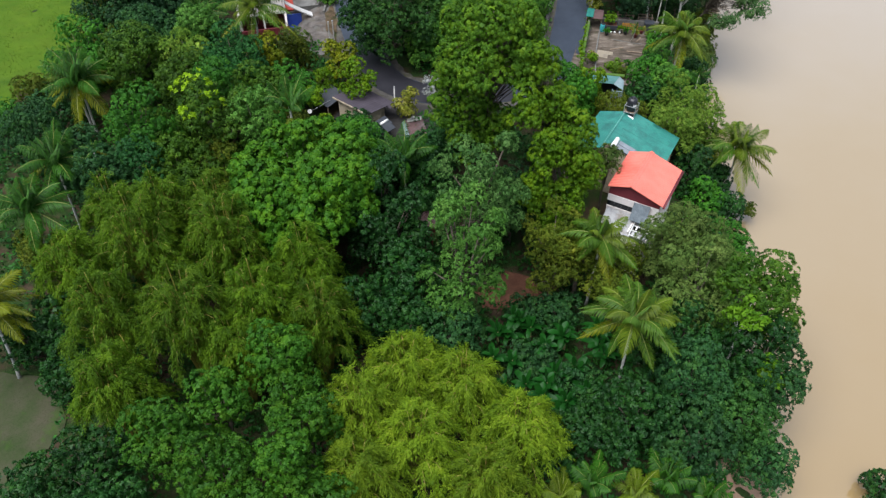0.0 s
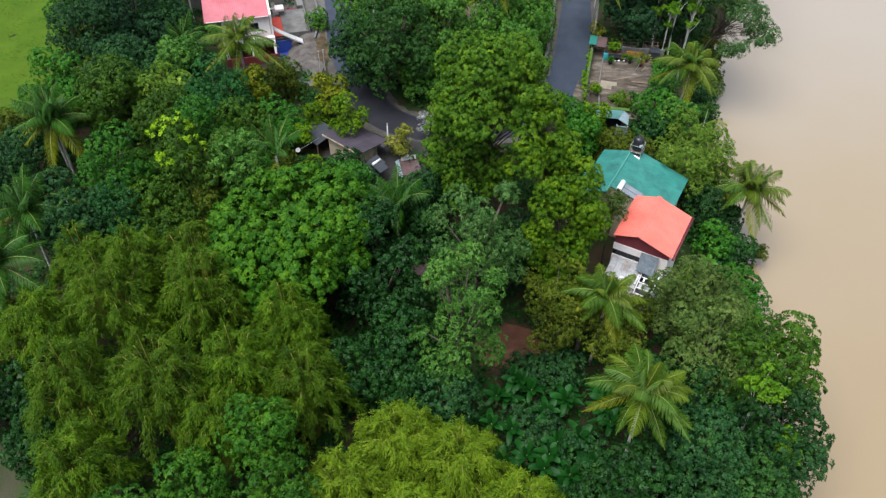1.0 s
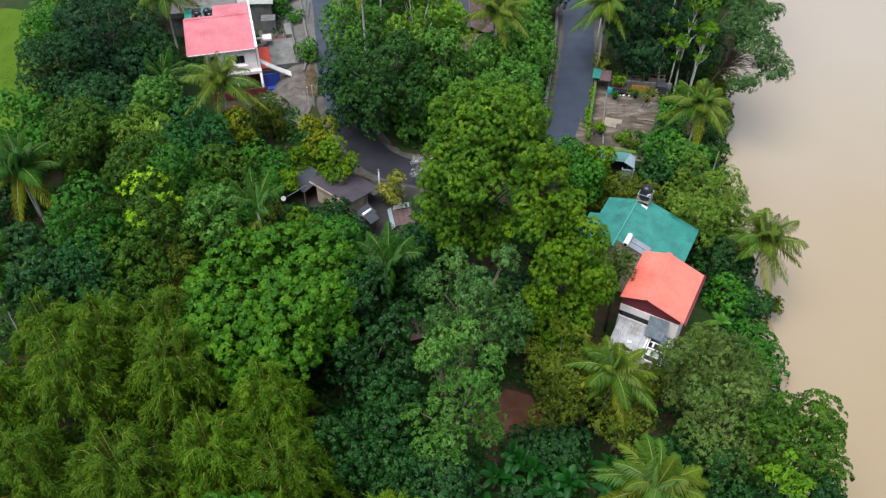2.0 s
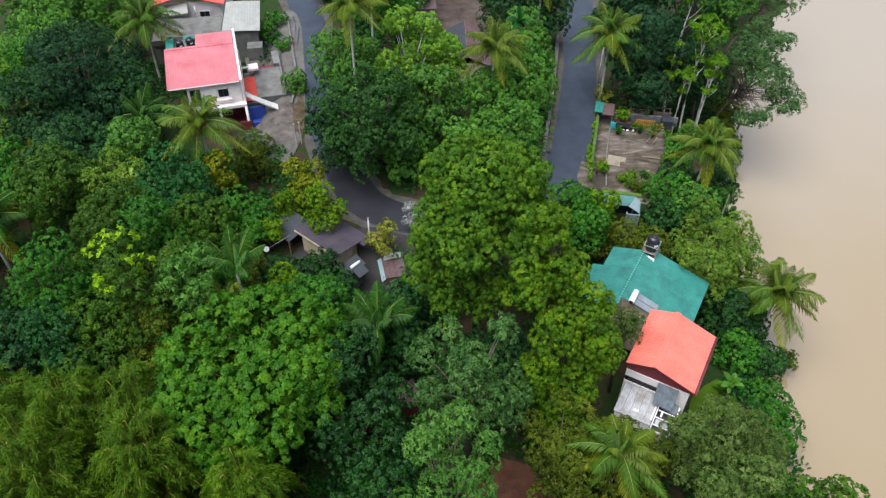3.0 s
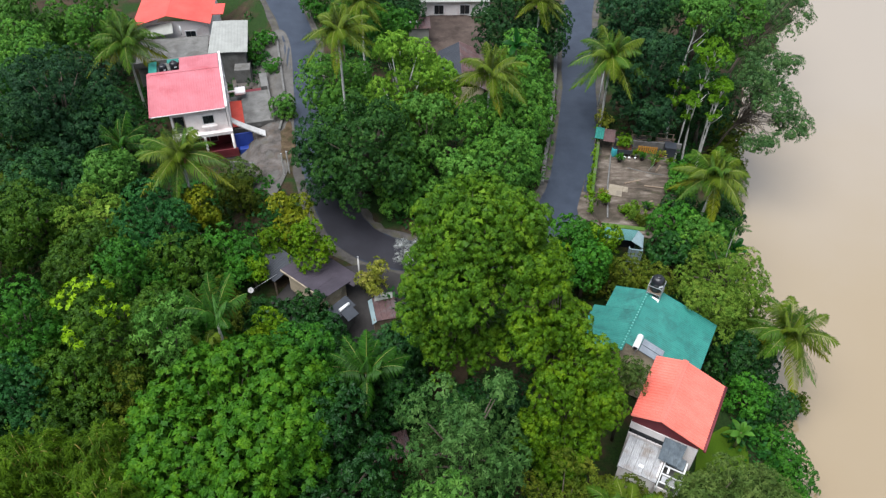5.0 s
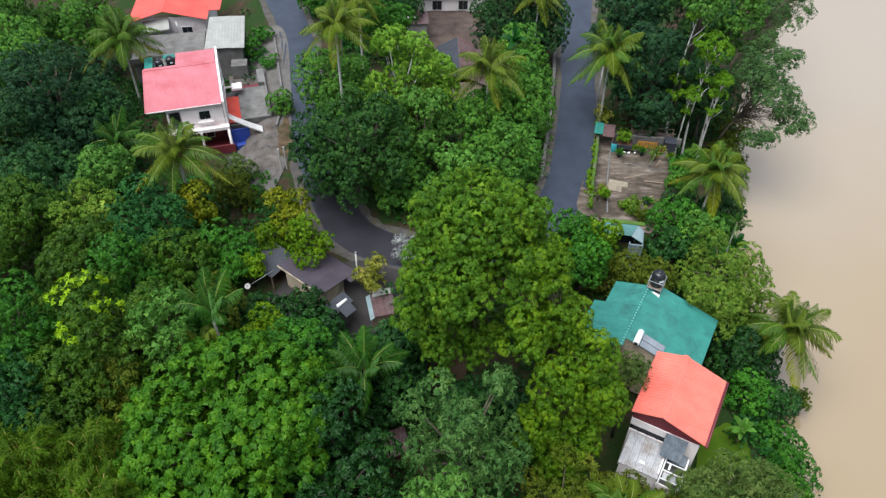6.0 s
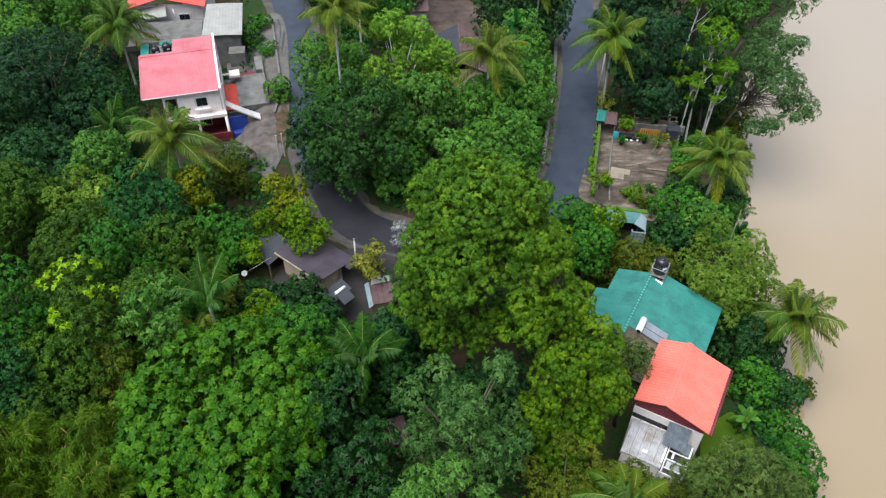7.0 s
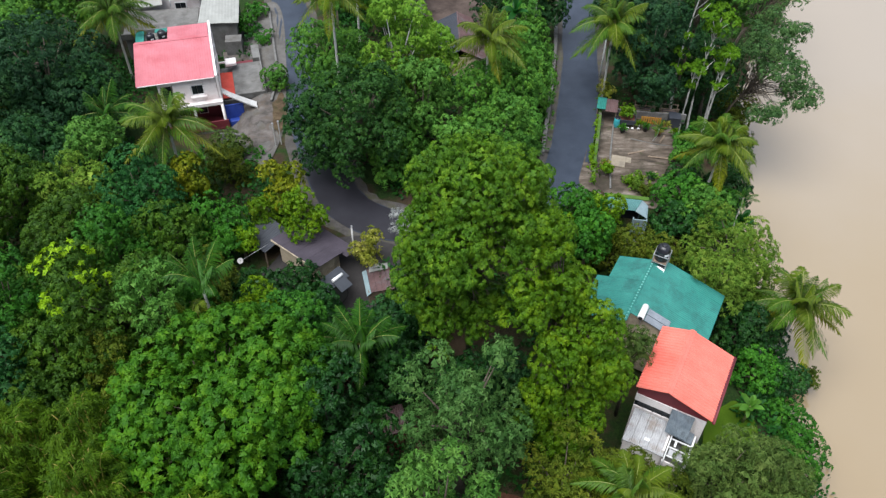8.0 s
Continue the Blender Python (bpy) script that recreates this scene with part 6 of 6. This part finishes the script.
bamboo("bamboo", -20.5, 28.6, 0.5, 2.6, 3.8)
bamboo("bamboo", -9.9, 39.0, 1.5, 2.6, 4.2)
bamboo("bamboo", -26.7, 38.3, 1.0, 2.6, 4.0)
bamboo("bamboo", -13.4, 32.0, 0.5, 2.6, 3.4)
bamboo("bamboo", -11.8, 45.3, 2.0, 2.2, 3.6)
bamboo("bamboo_light", -2.1, 31.7, -1.0, 3.0, 3.4)
bamboo("bamboo_light", -4.8, 28.1, -0.5, 2.8, 3.6)
bamboo("bamboo_light", 1.7, 30.6, -1.2, 2.8, 3.4)
bamboo("bamboo_light", -1.1, 26.0, -0.8, 3.2, 3.6)
bamboo("bamboo_light", 5.3, 27.7, -1.8, 2.8, 3.4)
bamboo("bamboo_light", 3.1, 24.1, -1.8, 2.8, 3.4)
bamboo("bamboo_light", -4.3, 23.6, -0.8, 2.6, 3.6)
tree(FOREST, 22.6, 38.3, -0.4, 3.2, 3.6)
tree(SAGE, 18.6, 39.4, 0.4, 2.9, 3.6)
tree(GLOSSY, 22.2, 34.3, -2.0, 3.0, 3.2)
tree(DARK, 17.4, 32.3, -2.0, 2.6, 3.0)
tree(GLOSSY, 12.7, 30.0, -3.0, 2.8, 3.0)
tree(CANOPY, 20.2, 30.2, -3.2, 2.2, 2.6)
tree(DARK, 17.0, 28.4, -3.4, 2.4, 2.4)
tree(LIME, 20.6, 35.2, 1.6, 1.5, 1.3)
tree(DARK, 23.0, 33.0, -3.5, 2.0, 2.6)
tree(DARK, 21.8, 28.1, -5.0, 1.8, 1.8)
tree(GLOSSY, 30.2, 27.4, -7, 1.2, 1.2)
tree(FINE, 22.3, 62.4, 0.2, 3.3, 3.4)
tree(FINE, 24.7, 61.8, -3.5, 2.2, 2.4)
tree(GLOSSY, 22.6, 57.3, -3.6, 1.8, 2.4)
tree(BROAD, 23.5, 55.0, -4.6, 1.5, 2.0)
tree(GLOSSY, 25.5, 54.9, -5.8, 1.7, 1.9)
tree(BROAD, 25.2, 51.9, -6.4, 1.6, 1.4)
tree(BROAD, 25.5, 49.4, -6.6, 1.7, 1.4)
tree(SAGE, 18.8, 44.8, -3.0, 2.6, 2.4)
tree(SAGE, 22.0, 46.6, -4.0, 2.3, 2.2)
tree(SAGE, 13.3, 51.5, 1.9, 1.0, 1.4)
tree(YELLOWGREEN, 13.2, 65.3, 0.2, 1.7, 2.4)
tree(GLOSSY, 20.4, 70.2, -1.6, 2.2, 2.4)
tree(BROAD, 22.9, 69.7, -2.4, 2.2, 2.4)
tree(GLOSSY, 25.1, 72.4, -2.8, 1.8, 2.2)
tree(BROAD, 12.7, 66.6, -0.2, 1.4, 1.6)
tree(OLIVE, 13.8, 63.5, -1.8, 1.3, 1.5)
tree(CANOPY, -5.4, 69.8, 5.4, 4.3, 4.8, (-3.9, 71.0))
tree(DARK, -9.0, 71.4, 3.4, 2.4, 3.6, (-5.2, 72.4))
tree(LIGHT, -0.6, 72.8, 4.6, 2.9, 4.4)
tree(MID, 4.0, 75.3, 3.6, 2.3, 3.8)
tree(MID, 7.8, 79.7, 4.0, 2.4, 4.4)
tree(MID, 7.0, 73.5, 2.2, 1.9, 2.6)
tree(LIME2, -2.8, 76.6, 7.4, 3.2, 4.8)
tree(LIME2, -0.2, 78.0, 5.6, 2.2, 3.6)
tree(MID, -9.2, 82.4, 5.2, 3.3, 4.8, (-8.2, 83.5))
tree(MID, -8.0, 79.2, 2.8, 2.4, 3.2, (-7.0, 79.8))
tree(MID, 7.6, 86.0, 4.0, 2.5, 3.6)
tree(LIGHT, 1.8, 69.6, 2.6, 2.2, 3.2)
tree(MID, -2.4, 70.0, 2.0, 2.2, 2.8)
tree(DARK, 6.8, 94.2, 4.5, 3.2, 4.0)
tree(DARK, 10.9, 92.9, 4.0, 2.0, 3.4)
tree(BROAD, -5.4, 93.4, 4, 2.6, 3.4)
tree(BROAD, -10.0, 97.9, 3.5, 2.4, 3)
tree(DARK, -5.2, 99.7, 4.0, 3, 3.6)
tree(BROAD, -14.6, 102.8, 2.0, 1.6, 2.0)
tree(SHADE, -32.0, 76.2, 4.6, 5.2, 5.6, masses=[(1.0, -2.2, -1.8, 3.6, 3.6)])
tree(MID, -38.6, 82.6, 4.8, 3.6, 4.6)
tree(LIGHT, -40.6, 88.4, 6.2, 3.8, 4.4)
tree(MID, -35.8, 92.3, 4.5, 3.6, 4.2)
tree(DARK, -33.9, 69.6, 4.5, 3.4, 4.4)
tree(BLUISH, -19.6, 61.9, 4.6, 2.8, 3.4)
tree(OLIVE, -18.0, 66.0, 2.4, 1.7, 2.6)
tree(BROAD, -14.5, 61.0, 2.6, 1.9, 2.4)
tree(FOREST, -28.4, 61.4, 4.2, 3.2, 3.6)
tree(FINE, -24.5, 62.2, 4.2, 2.8, 3.6)
tree(LIGHT, -24.2, 66.6, 5.6, 1.7, 1.9)
tree(OLIVE, -15.8, 69.3, 1.2, 1.8, 2.2)
tree(BLUISH, -25.8, 68.6, 3.2, 2.4, 3.0)
tree(OCHRE, -10.9, 65.3, 3.4, 1.5, 2.6)
tree(OCHRE, -17.4, 64.4, 3.6, 1.2, 2.4)
tree(YELLOWGREEN, -8.7, 62.2, 2.7, 1.8, 1.7)
tree(YELLOWGREEN, -11.9, 63.8, 1.4, 1.3, 1.5)
tree(FLOWERING, -18.6, 52.2, 4.6, 3.6, 4.6)
tree(BROAD, -25.9, 53.0, 3.0, 2.8, 4.0)
tree(BLUISH, -24.6, 48.7, 1.0, 2.6, 3.6)
tree(BROAD, -19.7, 56.8, 4.0, 2.2, 3.6)
tree(PALE, -15.4, 51.2, 5.6, 1.9, 2.8)
tree(FOREST, -17.4, 59.2, 2.8, 2.2, 3.0)
tree(FOREST, -23.5, 58.1, 4.2, 2.4, 3.2)
tree(OLIVE, -17.7, 49.9, 1.4, 2.6, 3.2)
tree(GLOSSY, -12.0, 57.6, -1.2, 1.7, 2.0)
tree(GLOSSY, -8.7, 57.1, 0.0, 1.9, 2.2)
tree(YELLOWGREEN, -10.7, 54.5, 1.8, 1.2, 1.6)
tree(BROAD, -7.7, 51.6, 2.6, 2.0, 2.6)
tree(GLOSSY, -1.6, 56.2, -1.4, 1.5, 2.0)
tree(GLOSSY, -1.4, 54.1, -1.0, 1.6, 2.6)
tree(DARK, -28.6, 65.1, 3.6, 3.6, 4.0)
tree(BROAD, -35.0, 64.5, 3.2, 3.0, 3.6)
tree(DARK, -36.0, 53.8, 1.6, 2.4, 3.0)
tree(OLIVE, -40.0, 62.1, 0.5, 1.8, 2.0)
tree(BROAD, -40.9, 58.3, -0.5, 2.0, 2.0)
tree(DARK, -27.8, 48.2, 0.8, 2.4, 3.4)
tree(FOREST, -21.6, 47.2, -0.2, 2.4, 3.0)
tree(FOREST, -22.8, 50.6, 0.6, 2.2, 3.0)
tree(GLOSSY, -27.1, 35.9, -1.8, 2.2, 2.6)
tree(GLOSSY, -30.3, 35.3, -3.2, 2.2, 2.0)
tree(GLOSSY, -25.7, 32.3, -3, 2, 2.2)
tree(DARK, -34.6, 73.4, 3.2, 3.2, 4.0)
tree(BROAD, -37.8, 78.0, 3.4, 3.4, 4.2)
tree(DARK, -30.6, 50.8, 1.0, 2.2, 3.0)
tree(OLIVE, -30.6, 41.4, -0.5, 2.0, 2.6)
tree(SHADE, 19.3, 82.8, 4.4, 3.4, 5.2)
tree(SHADE, 19.0, 93.3, 5.0, 3.4, 5.0)
tree(MID, 28.0, 92.2, 5.4, 3.8, 5.2)
tree(RIVER, 31.5, 84.0, 2.6, 2.6, 1.6, (27.8, 85.0), [(1.8, -2.0, -1.6, 1.8, 1.2), (-1.2, -3.6, -2.8, 1.5, 0.9), (0.6, 3.8, 1.8, 2.6, 1.6), (-1.6, 1.4, 1.4, 2.0, 1.4)])
tree(DARK, 24.7, 91.6, 5.0, 3.6, 5.0)
tree(LIGHT, 22.6, 83.2, 11.8, 1.7, 1.2, (22.2, 83.0))
tree(RIVER, 35.8, 97.8, 4.5, 3.4, 3.8, (31.3, 97.0))
tree(DARK, 24.3, 102.0, 5.5, 4, 5)
tree(DARK, 34.9, 106.9, 5.5, 4, 5)
palm(12.6, 33.5, 3.2, 3.7, "mixed", 28)
palm(11.5, 41.7, 2.6, 3.3, "mixed", 26)
palm(26.8, 58.6, -1.4, 4.0, "mixed", 32)
palm(22.8, 70.5, 3.8, 3.7, "mixed", 32)
palm(-18.6, 66.6, 7.6, 3.9, "mixed", 27)
palm(-7.8, 76.9, 12.6, 3.5, "palm", 25)
palm(4.4, 75.8, 9.6, 3.8, "palm", 25)
palm(-12.8, 52.3, 6.2, 3.4, "young", 13, rings=4)
palm(-3.6, 51.2, 2.2, 3.7, "young", 18, rings=5)
palm(15.5, 82.8, 7.4, 4.2, "mixed", 28)
palm(-30.0, 86.8, 5.6, 4.5, "green", 30)
palm(-13.3, 50.8, 4.5, 2.6, "palm", 12)
palm(-1.8, 75.6, 6.5, 3.0)
palm(-7.5, 89.2, 9, 3.2)
palm(9.7, 92.1, 8, 3.0)
palm(-26.1, 72.6, 4.0, 3.2, "young", 16)
palm(-32.2, 66.5, 4.2, 2.8)
palm(-32.6, 57.8, 4.8, 4.2, "young")
palm(-31.4, 48.3, 3.2, 4.0, "young")
palm(-31.3, 42.9, 2.8, 4.2, "young")
palm(-30.9, 34.2, 1.8, 3.8, "old")
palm(-34.9, 70.1, 5, 3.2)
palm(-33.6, 58.8, 4.2, 3.2)
areca(-28.2, 48.8, 4.0, 1.4)
areca(24.5, 67.6, 0.8, 1.6)
areca(19.4, 76.0, 1.2, 1.2)
banana(4.2, 37.5, -3.6, 1.45)
banana(5.2, 34.9, -3.6, 1.45)
banana(6.7, 38.1, -3.6, 1.45)
banana(7.7, 36.5, -3.6, 1.45)
banana(9.2, 37.1, -3.6, 1.45)
banana(9.8, 34.5, -3.6, 1.45)
banana(8.2, 34.0, -3.6, 1.45)
banana(11.7, 36.7, -3.6, 1.45)
banana(6.1, 32.9, -3.6, 1.45)
banana(4.5, 32.4, -3.6, 1.45)
banana(10.4, 32.6, -3.6, 1.45)
banana(8.8, 31.6, -3.6, 1.45)
banana(7.2, 32.0, -3.6, 1.45)
banana(21.9, 51.3, -3.6, 1.25, True)
banana(25.8, 69.1, -3, 1.5)
banana(7.0, 83.5, 7.8, 1.7)
palm(10.1, 25.9, -4.4, 3.0, "young", 16, rings=3)
palm(12.8, 25.3, -4.6, 2.7, "palm", 14, rings=3)
palm(15.0, 26.4, -4.5, 3.1, "young", 16, rings=3)
tree(CROTON, -4.0, 60.3, 1.2, 1.1, 1.9)
tree(SILVER, -1.7, 63.0, 1.6, 1.1, 1.4)
tree(GLOSSY, -2.6, 40.6, -1.6, 2.4, 3.2)
tree(GLOSSY, -5.2, 38.2, -2.0, 2.4, 3.0)
tree(GLOSSY, -2.4, 36.6, -2.6, 2.2, 2.6)
tree(DARK, 0.6, 36.4, -2.6, 2.0, 2.4)
tree(GLOSSY, 3.0, 49.6, -1.2, 2.2, 3.0)
tree(DARK, 5.4, 49.0, -0.5, 2.2, 3.2)
tree(GLOSSY, 14.8, 37.2, -2.4, 2.2, 2.6)
tree(GLOSSY, 17.4, 36.2, -1.8, 2.2, 2.8)
white_trunk_tree(22.0, 82.0, 11.5, [(11.2, 0.6), (6.6, 0.45), (5.0, 0.5), (3.4, 0.4)])
white_trunk_tree(22.9, 81.0, 4.4, [(4.2, 0.9), (2.4, 0.4)])
white_trunk_tree(25.3, 81.2, 6.0, [(5.8, 0.8), (4.4, 0.6), (2.8, 0.5)])
white_trunk_tree(24.0, 81.6, 8.7, [(8.5, 1.35), (7.4, 0.7), (5.6, 0.4)])
white_trunk_tree(25.8, 82.6, 5.2, [(5.0, 0.9), (3.4, 0.5)])
bamboo("bamboo", -21.1, 43.0, 2.4, 3.2, 4.2)
bamboo("bamboo", -17.6, 43.8, 2.2, 3.0, 4.0)
bamboo("bamboo", -25.2, 43.6, 1.8, 2.8, 3.8)
tree(BROAD, 10.9, 65.4, 0.6, 1.7, 2.2)
tree(BROAD, 12.0, 63.2, 0.2, 1.6, 2.2)
tree(YELLOWGREEN, 9.4, 63.4, 0.6, 1.4, 2.0)
tree(MID, -14.9, 83.2, 0.4, 1.2, 1.4)
tree(BROAD, -17.6, 91.6, 0.2, 0.9, 0.9)
tree(BROAD, -20.2, 94.4, 0.0, 1.2, 1.2)
tree(BROAD, -19.4, 97.0, 0.0, 1.2, 1.2)
tree(SAGE, -16.6, 72.6, 0.2, 1.6, 1.8)
banana(-18.6, 70.6, 0.6, 1.3, True)
banana(-17.6, 69.8, 0.4, 1.2)
tree(FINE, 16.7, 69.9, -0.2, 0.4, 0.6)
tree(OLIVE, 17.3, 69.2, -0.2, 0.45, 0.6)
tree(YELLOWGREEN, 14.5, 71.8, 0.1, 0.4, 0.5)
tree(FINE, 16.9, 71.0, -0.2, 0.35, 0.6)
tree(YELLOWGREEN, 16.2, 70.6, -0.2, 0.35, 0.5)
tree(CROTON, 15.9, 82.8, 0.6, 0.7, 0.9)
tree(YELLOWGREEN, 17.2, 79.2, 0.7, 0.6, 0.5)
tree(YELLOWGREEN, -12.9, 60.8, 1.7, 1.0, 0.8)
tree(GLOSSY, -5.6, 53.6, -0.6, 2.0, 2.6)
tree(GLOSSY, -2.0, 51.4, -1.0, 2.0, 2.6)
tree(DARK, 0.6, 57.6, 0.0, 2.2, 3.0)
tree(GLOSSY, -7.4, 55.4, -0.4, 1.8, 2.2)
tree(DARK, -2.6, 54.6, -0.6, 1.8, 2.4)
tree(OLIVE, -14.6, 56.6, 1.4, 2.0, 2.8)
tree(BROAD, -15.0, 54.2, 1.6, 1.8, 2.8)
hedge("bright green verge plants along the lane", "yellowgreen", [(13.1, 69.6), (13.7, 74.0), (14.5, 78.0), (15.2, 82.5)], 0.16, 0.9)
hedge("low green plants along the retaining wall", "mid", [(8.9, 73.0), (9.9, 79.5), (10.7, 85.0), (11.5, 91.0)], 0.35, 0.9)
hedge("weeds at the edge of the yard", "fine", [(16.2, 70.4), (18.5, 70.6), (20.4, 71.4)], 0.5, 0.4)
hedge("low plants at the edge of the forecourt", "broad", [(-17.4, 73.2), (-15.4, 72.0), (-13.8, 72.6)], 0.5, 0.7)
banana(9.0, 37.3, -3.4, 1.4)
banana(11.7, 37.3, -3.3, 1.4)
banana(3.8, 35.0, -3.3, 1.4)
banana(9.2, 38.7, -4.1, 1.4)
banana(7.6, 33.1, -3.7, 1.4)
banana(8.5, 31.1, -4.0, 1.4)
banana(6.0, 38.8, -3.4, 1.4)
banana(5.0, 37.8, -4.1, 1.4)
banana(8.9, 32.1, -4.2, 1.4)
banana(11.1, 32.8, -4.0, 1.4)
banana(12.0, 38.4, -3.9, 1.4)
banana(11.9, 35.6, -3.5, 1.4)
banana(5.4, 39.0, -3.5, 1.4)
banana(11.9, 38.6, -3.9, 1.4)
tree(OLIVE, 28.4, 56.2, -6.8, 0.8, 0.5, (25.9, 56.6))
tree(GLOSSY, 25.2, 58.4, -5.2, 1.5, 1.8)
tree(BROAD, 25.8, 60.2, -5.8, 1.3, 1.4)
tree(DOME, -10.2, 30.4, 1.3, 2.2, 3.0)
tree(DOME, -13.4, 27.2, 1.0, 1.9, 2.8)
tree(DOME, -16.2, 24.9, 0.6, 2.2, 2.8)
tree(DOME, -8.0, 26.6, 1.0, 2.3, 3.0)
tree(DOME, -12.5, 22.8, 0.6, 2.2, 2.8)
tree(DOME, -8.4, 23.2, 0.6, 1.9, 2.8)
tree(DOME, -10.2, 19.8, 0.2, 2.1, 2.6)
tree(DOME, -6.2, 21.0, 0.2, 1.8, 2.4)
tree(GLOSSY, -18.4, 21.0, -1.6, 2.6, 2.6)
tree(GLOSSY, -14.6, 19.4, -1.4, 2.2, 2.6)
tree(BROAD, 19.6, 68.2, 0.0, 1.8, 2.0)
tree(GLOSSY, 19.3, 66.0, -0.8, 1.6, 1.8)
tree(MID, 21.4, 66.4, -0.2, 1.9, 2.2)
tree(OLIVE, 17.0, 62.7, -0.9, 1.7, 2.2)
tree(OLIVE, 15.4, 63.2, -0.5, 1.4, 1.7)
tree(FINE, 20.9, 59.8, 0.0, 2.4, 3.0)
tree(MID, 5.4, 71.4, 3.0, 2.5, 3.6)
tree(MID, 6.8, 76.6, 3.4, 2.2, 3.8)
tree(OLIVE, 10.4, 42.4, 0.2, 2.2, 2.6)
tree(DARK, 22.6, 86.4, 1.6, 2.6, 3.6)
tree(DARK, 26.4, 86.2, 0.4, 2.4, 3.2)
tree(GLOSSY, -5.2, 46.6, 1.4, 2.8, 4.2)
tree(OLIVE, 14.2, 44.6, -2.6, 1.6, 2.2)
tree(DARK, -28.9, 76.4, 3.0, 2.4, 3.8)
tree(OLIVE, 29.4, 84.4, -5.0, 2.0, 1.8)
tree(OLIVE, 30.6, 88.2, -4.6, 2.0, 2.0)
tree(SAGE, 28.6, 81.4, -5.4, 1.7, 1.6)
palm(17.4, 25.2, -4.7, 2.6, "young", 15, rings=3)
palm(8.0, 24.9, -4.5, 2.8, "palm", 13, rings=3)
tree(OLIVE, 12.3, 40.4, -0.8, 1.8, 2.4)
tree(DARK, 6.6, 35.4, -4.5, 1.8, 1.2)
tree(DARK, 9.9, 33.4, -4.5, 1.8, 1.2)
tree(GLOSSY, 8.6, 28.6, -4.0, 1.9, 1.8)
tree(GLOSSY, 10.6, 29.6, -3.8, 1.8, 1.9)
tree(FOREST, -25.5, 56.4, 0.0, 2.2, 2.6)
tree(FOREST, -35.6, 66.6, 0.5, 2.2, 2.6)
tree(MID, 21.5, 73.5, -0.2, 1.1, 1.2)
tree(BROAD, 21.9, 75.6, 0.0, 1.0, 1.2)
tree(DARK, -36.8, 59.7, -0.4, 2.3, 2.4)
tree(OLIVE, 8.4, 41.8, -1.2, 1.8, 2.4)
tree(DARK, 8.8, 40.0, -3.9, 1.7, 1.3)
tree(DARK, 6.4, 40.2, -4.2, 1.4, 1.0)
tree(LIME, 22.6, 32.8, -1.4, 1.1, 1.2)


# ---- undergrowth: joined, beyond counting ----
def undergrowth():
    rng = np.random.default_rng(21)
    n = 5200
    x, y = rng.uniform(-46, 32, n), rng.uniform(-10, 104, n)
    shore = np.interp(y, [p[0] for p in SHORE], [p[1] for p in SHORE])
    ok = (x < shore - 0.3) & (road_distance(x, y) > 3.6)
    for cx, cy, rx, ry in ((6.2, 43.2, 3.3, 2.6), (17.8, 74.6, 5.2, 7.2), (0.8, 99.4, 5, 7), (-16.8, 78.5, 3.4, 7), (-52, 73, 11, 25), (-31.6, 28.2, 6.2, 6), (-22.4, 82.5, 5.2, 6.5),
                           (16.2, 50.5, 4.4, 4.6), (15.6, 57.5, 5.8, 5.2), (-7.6, 60, 4.2, 3.2), (-27, 97, 8.5, 7.5), (-3.7, 58.4, 1.6, 1.6), (20.6, 49.2, 1.8, 4.2), (1.8, 90, 3, 5), (14.8, 66.2, 2.2, 2.0), (21.5, 26.8, 3, 2.6), (-16.5, 86, 3, 7), (-11.0, 61.0, 2.4, 2.2)):
        ok &= ((x - cx) / rx) ** 2 + ((y - cy) / ry) ** 2 > 1
    x, y = x[ok], y[ok]
    r = rng.uniform(0.45, 1.15, len(x))
    z = land(x, y)
    per = 32
    d = unit(rng.normal(0, 1, (len(x) * per, 3)))
    d[:, 2] = np.abs(d[:, 2])
    rr = np.repeat(r, per)
    at = np.stack([np.repeat(x, per), np.repeat(y, per), np.repeat(z, per)], 1) + d * rr[:, None] * np.array([1, 1, 1.25]) * rng.uniform(0.7, 1.0, (len(rr), 1))
    me = leaves_mesh("undergrowth", at, unit(d + rng.normal(0, 0.5, d.shape) + np.array([0, 0, 0.2])), 0.36, 0.2, 0.3, 0.12, rng)
    tagged(mesh_part("undergrowth", me, LEAF["under"]), "dense dark green undergrowth beneath the trees", "undergrowth", kind="stuff")


undergrowth()


def lawn_blades():
    rng = np.random.default_rng(5)
    n = 14000
    x, y = rng.uniform(-60, -40, n), rng.uniform(54, 92, n)
    ok = ((x + 52) / 10.2) ** 2 + ((y - 73) / 23.5) ** 2 < 1
    ok &= rng.uniform(0, 1, n) < 0.45 + 0.5 * np.sin(x * 0.9) * np.cos(y * 0.7)
    x, y = x[ok], y[ok]
    at = np.stack([x, y, land(x, y) + 0.08], 1)
    out = unit(rng.normal(0, 0.6, at.shape) + np.array([0, 0, 1.0]))
    tagged(mesh_part("grass", leaves_mesh("grass", at, out, 0.16, 0.06, 0.3, 0.1, rng), LEAF["grass"]), "tufts of green grass on the lawn", "grass", kind="stuff")


lawn_blades()
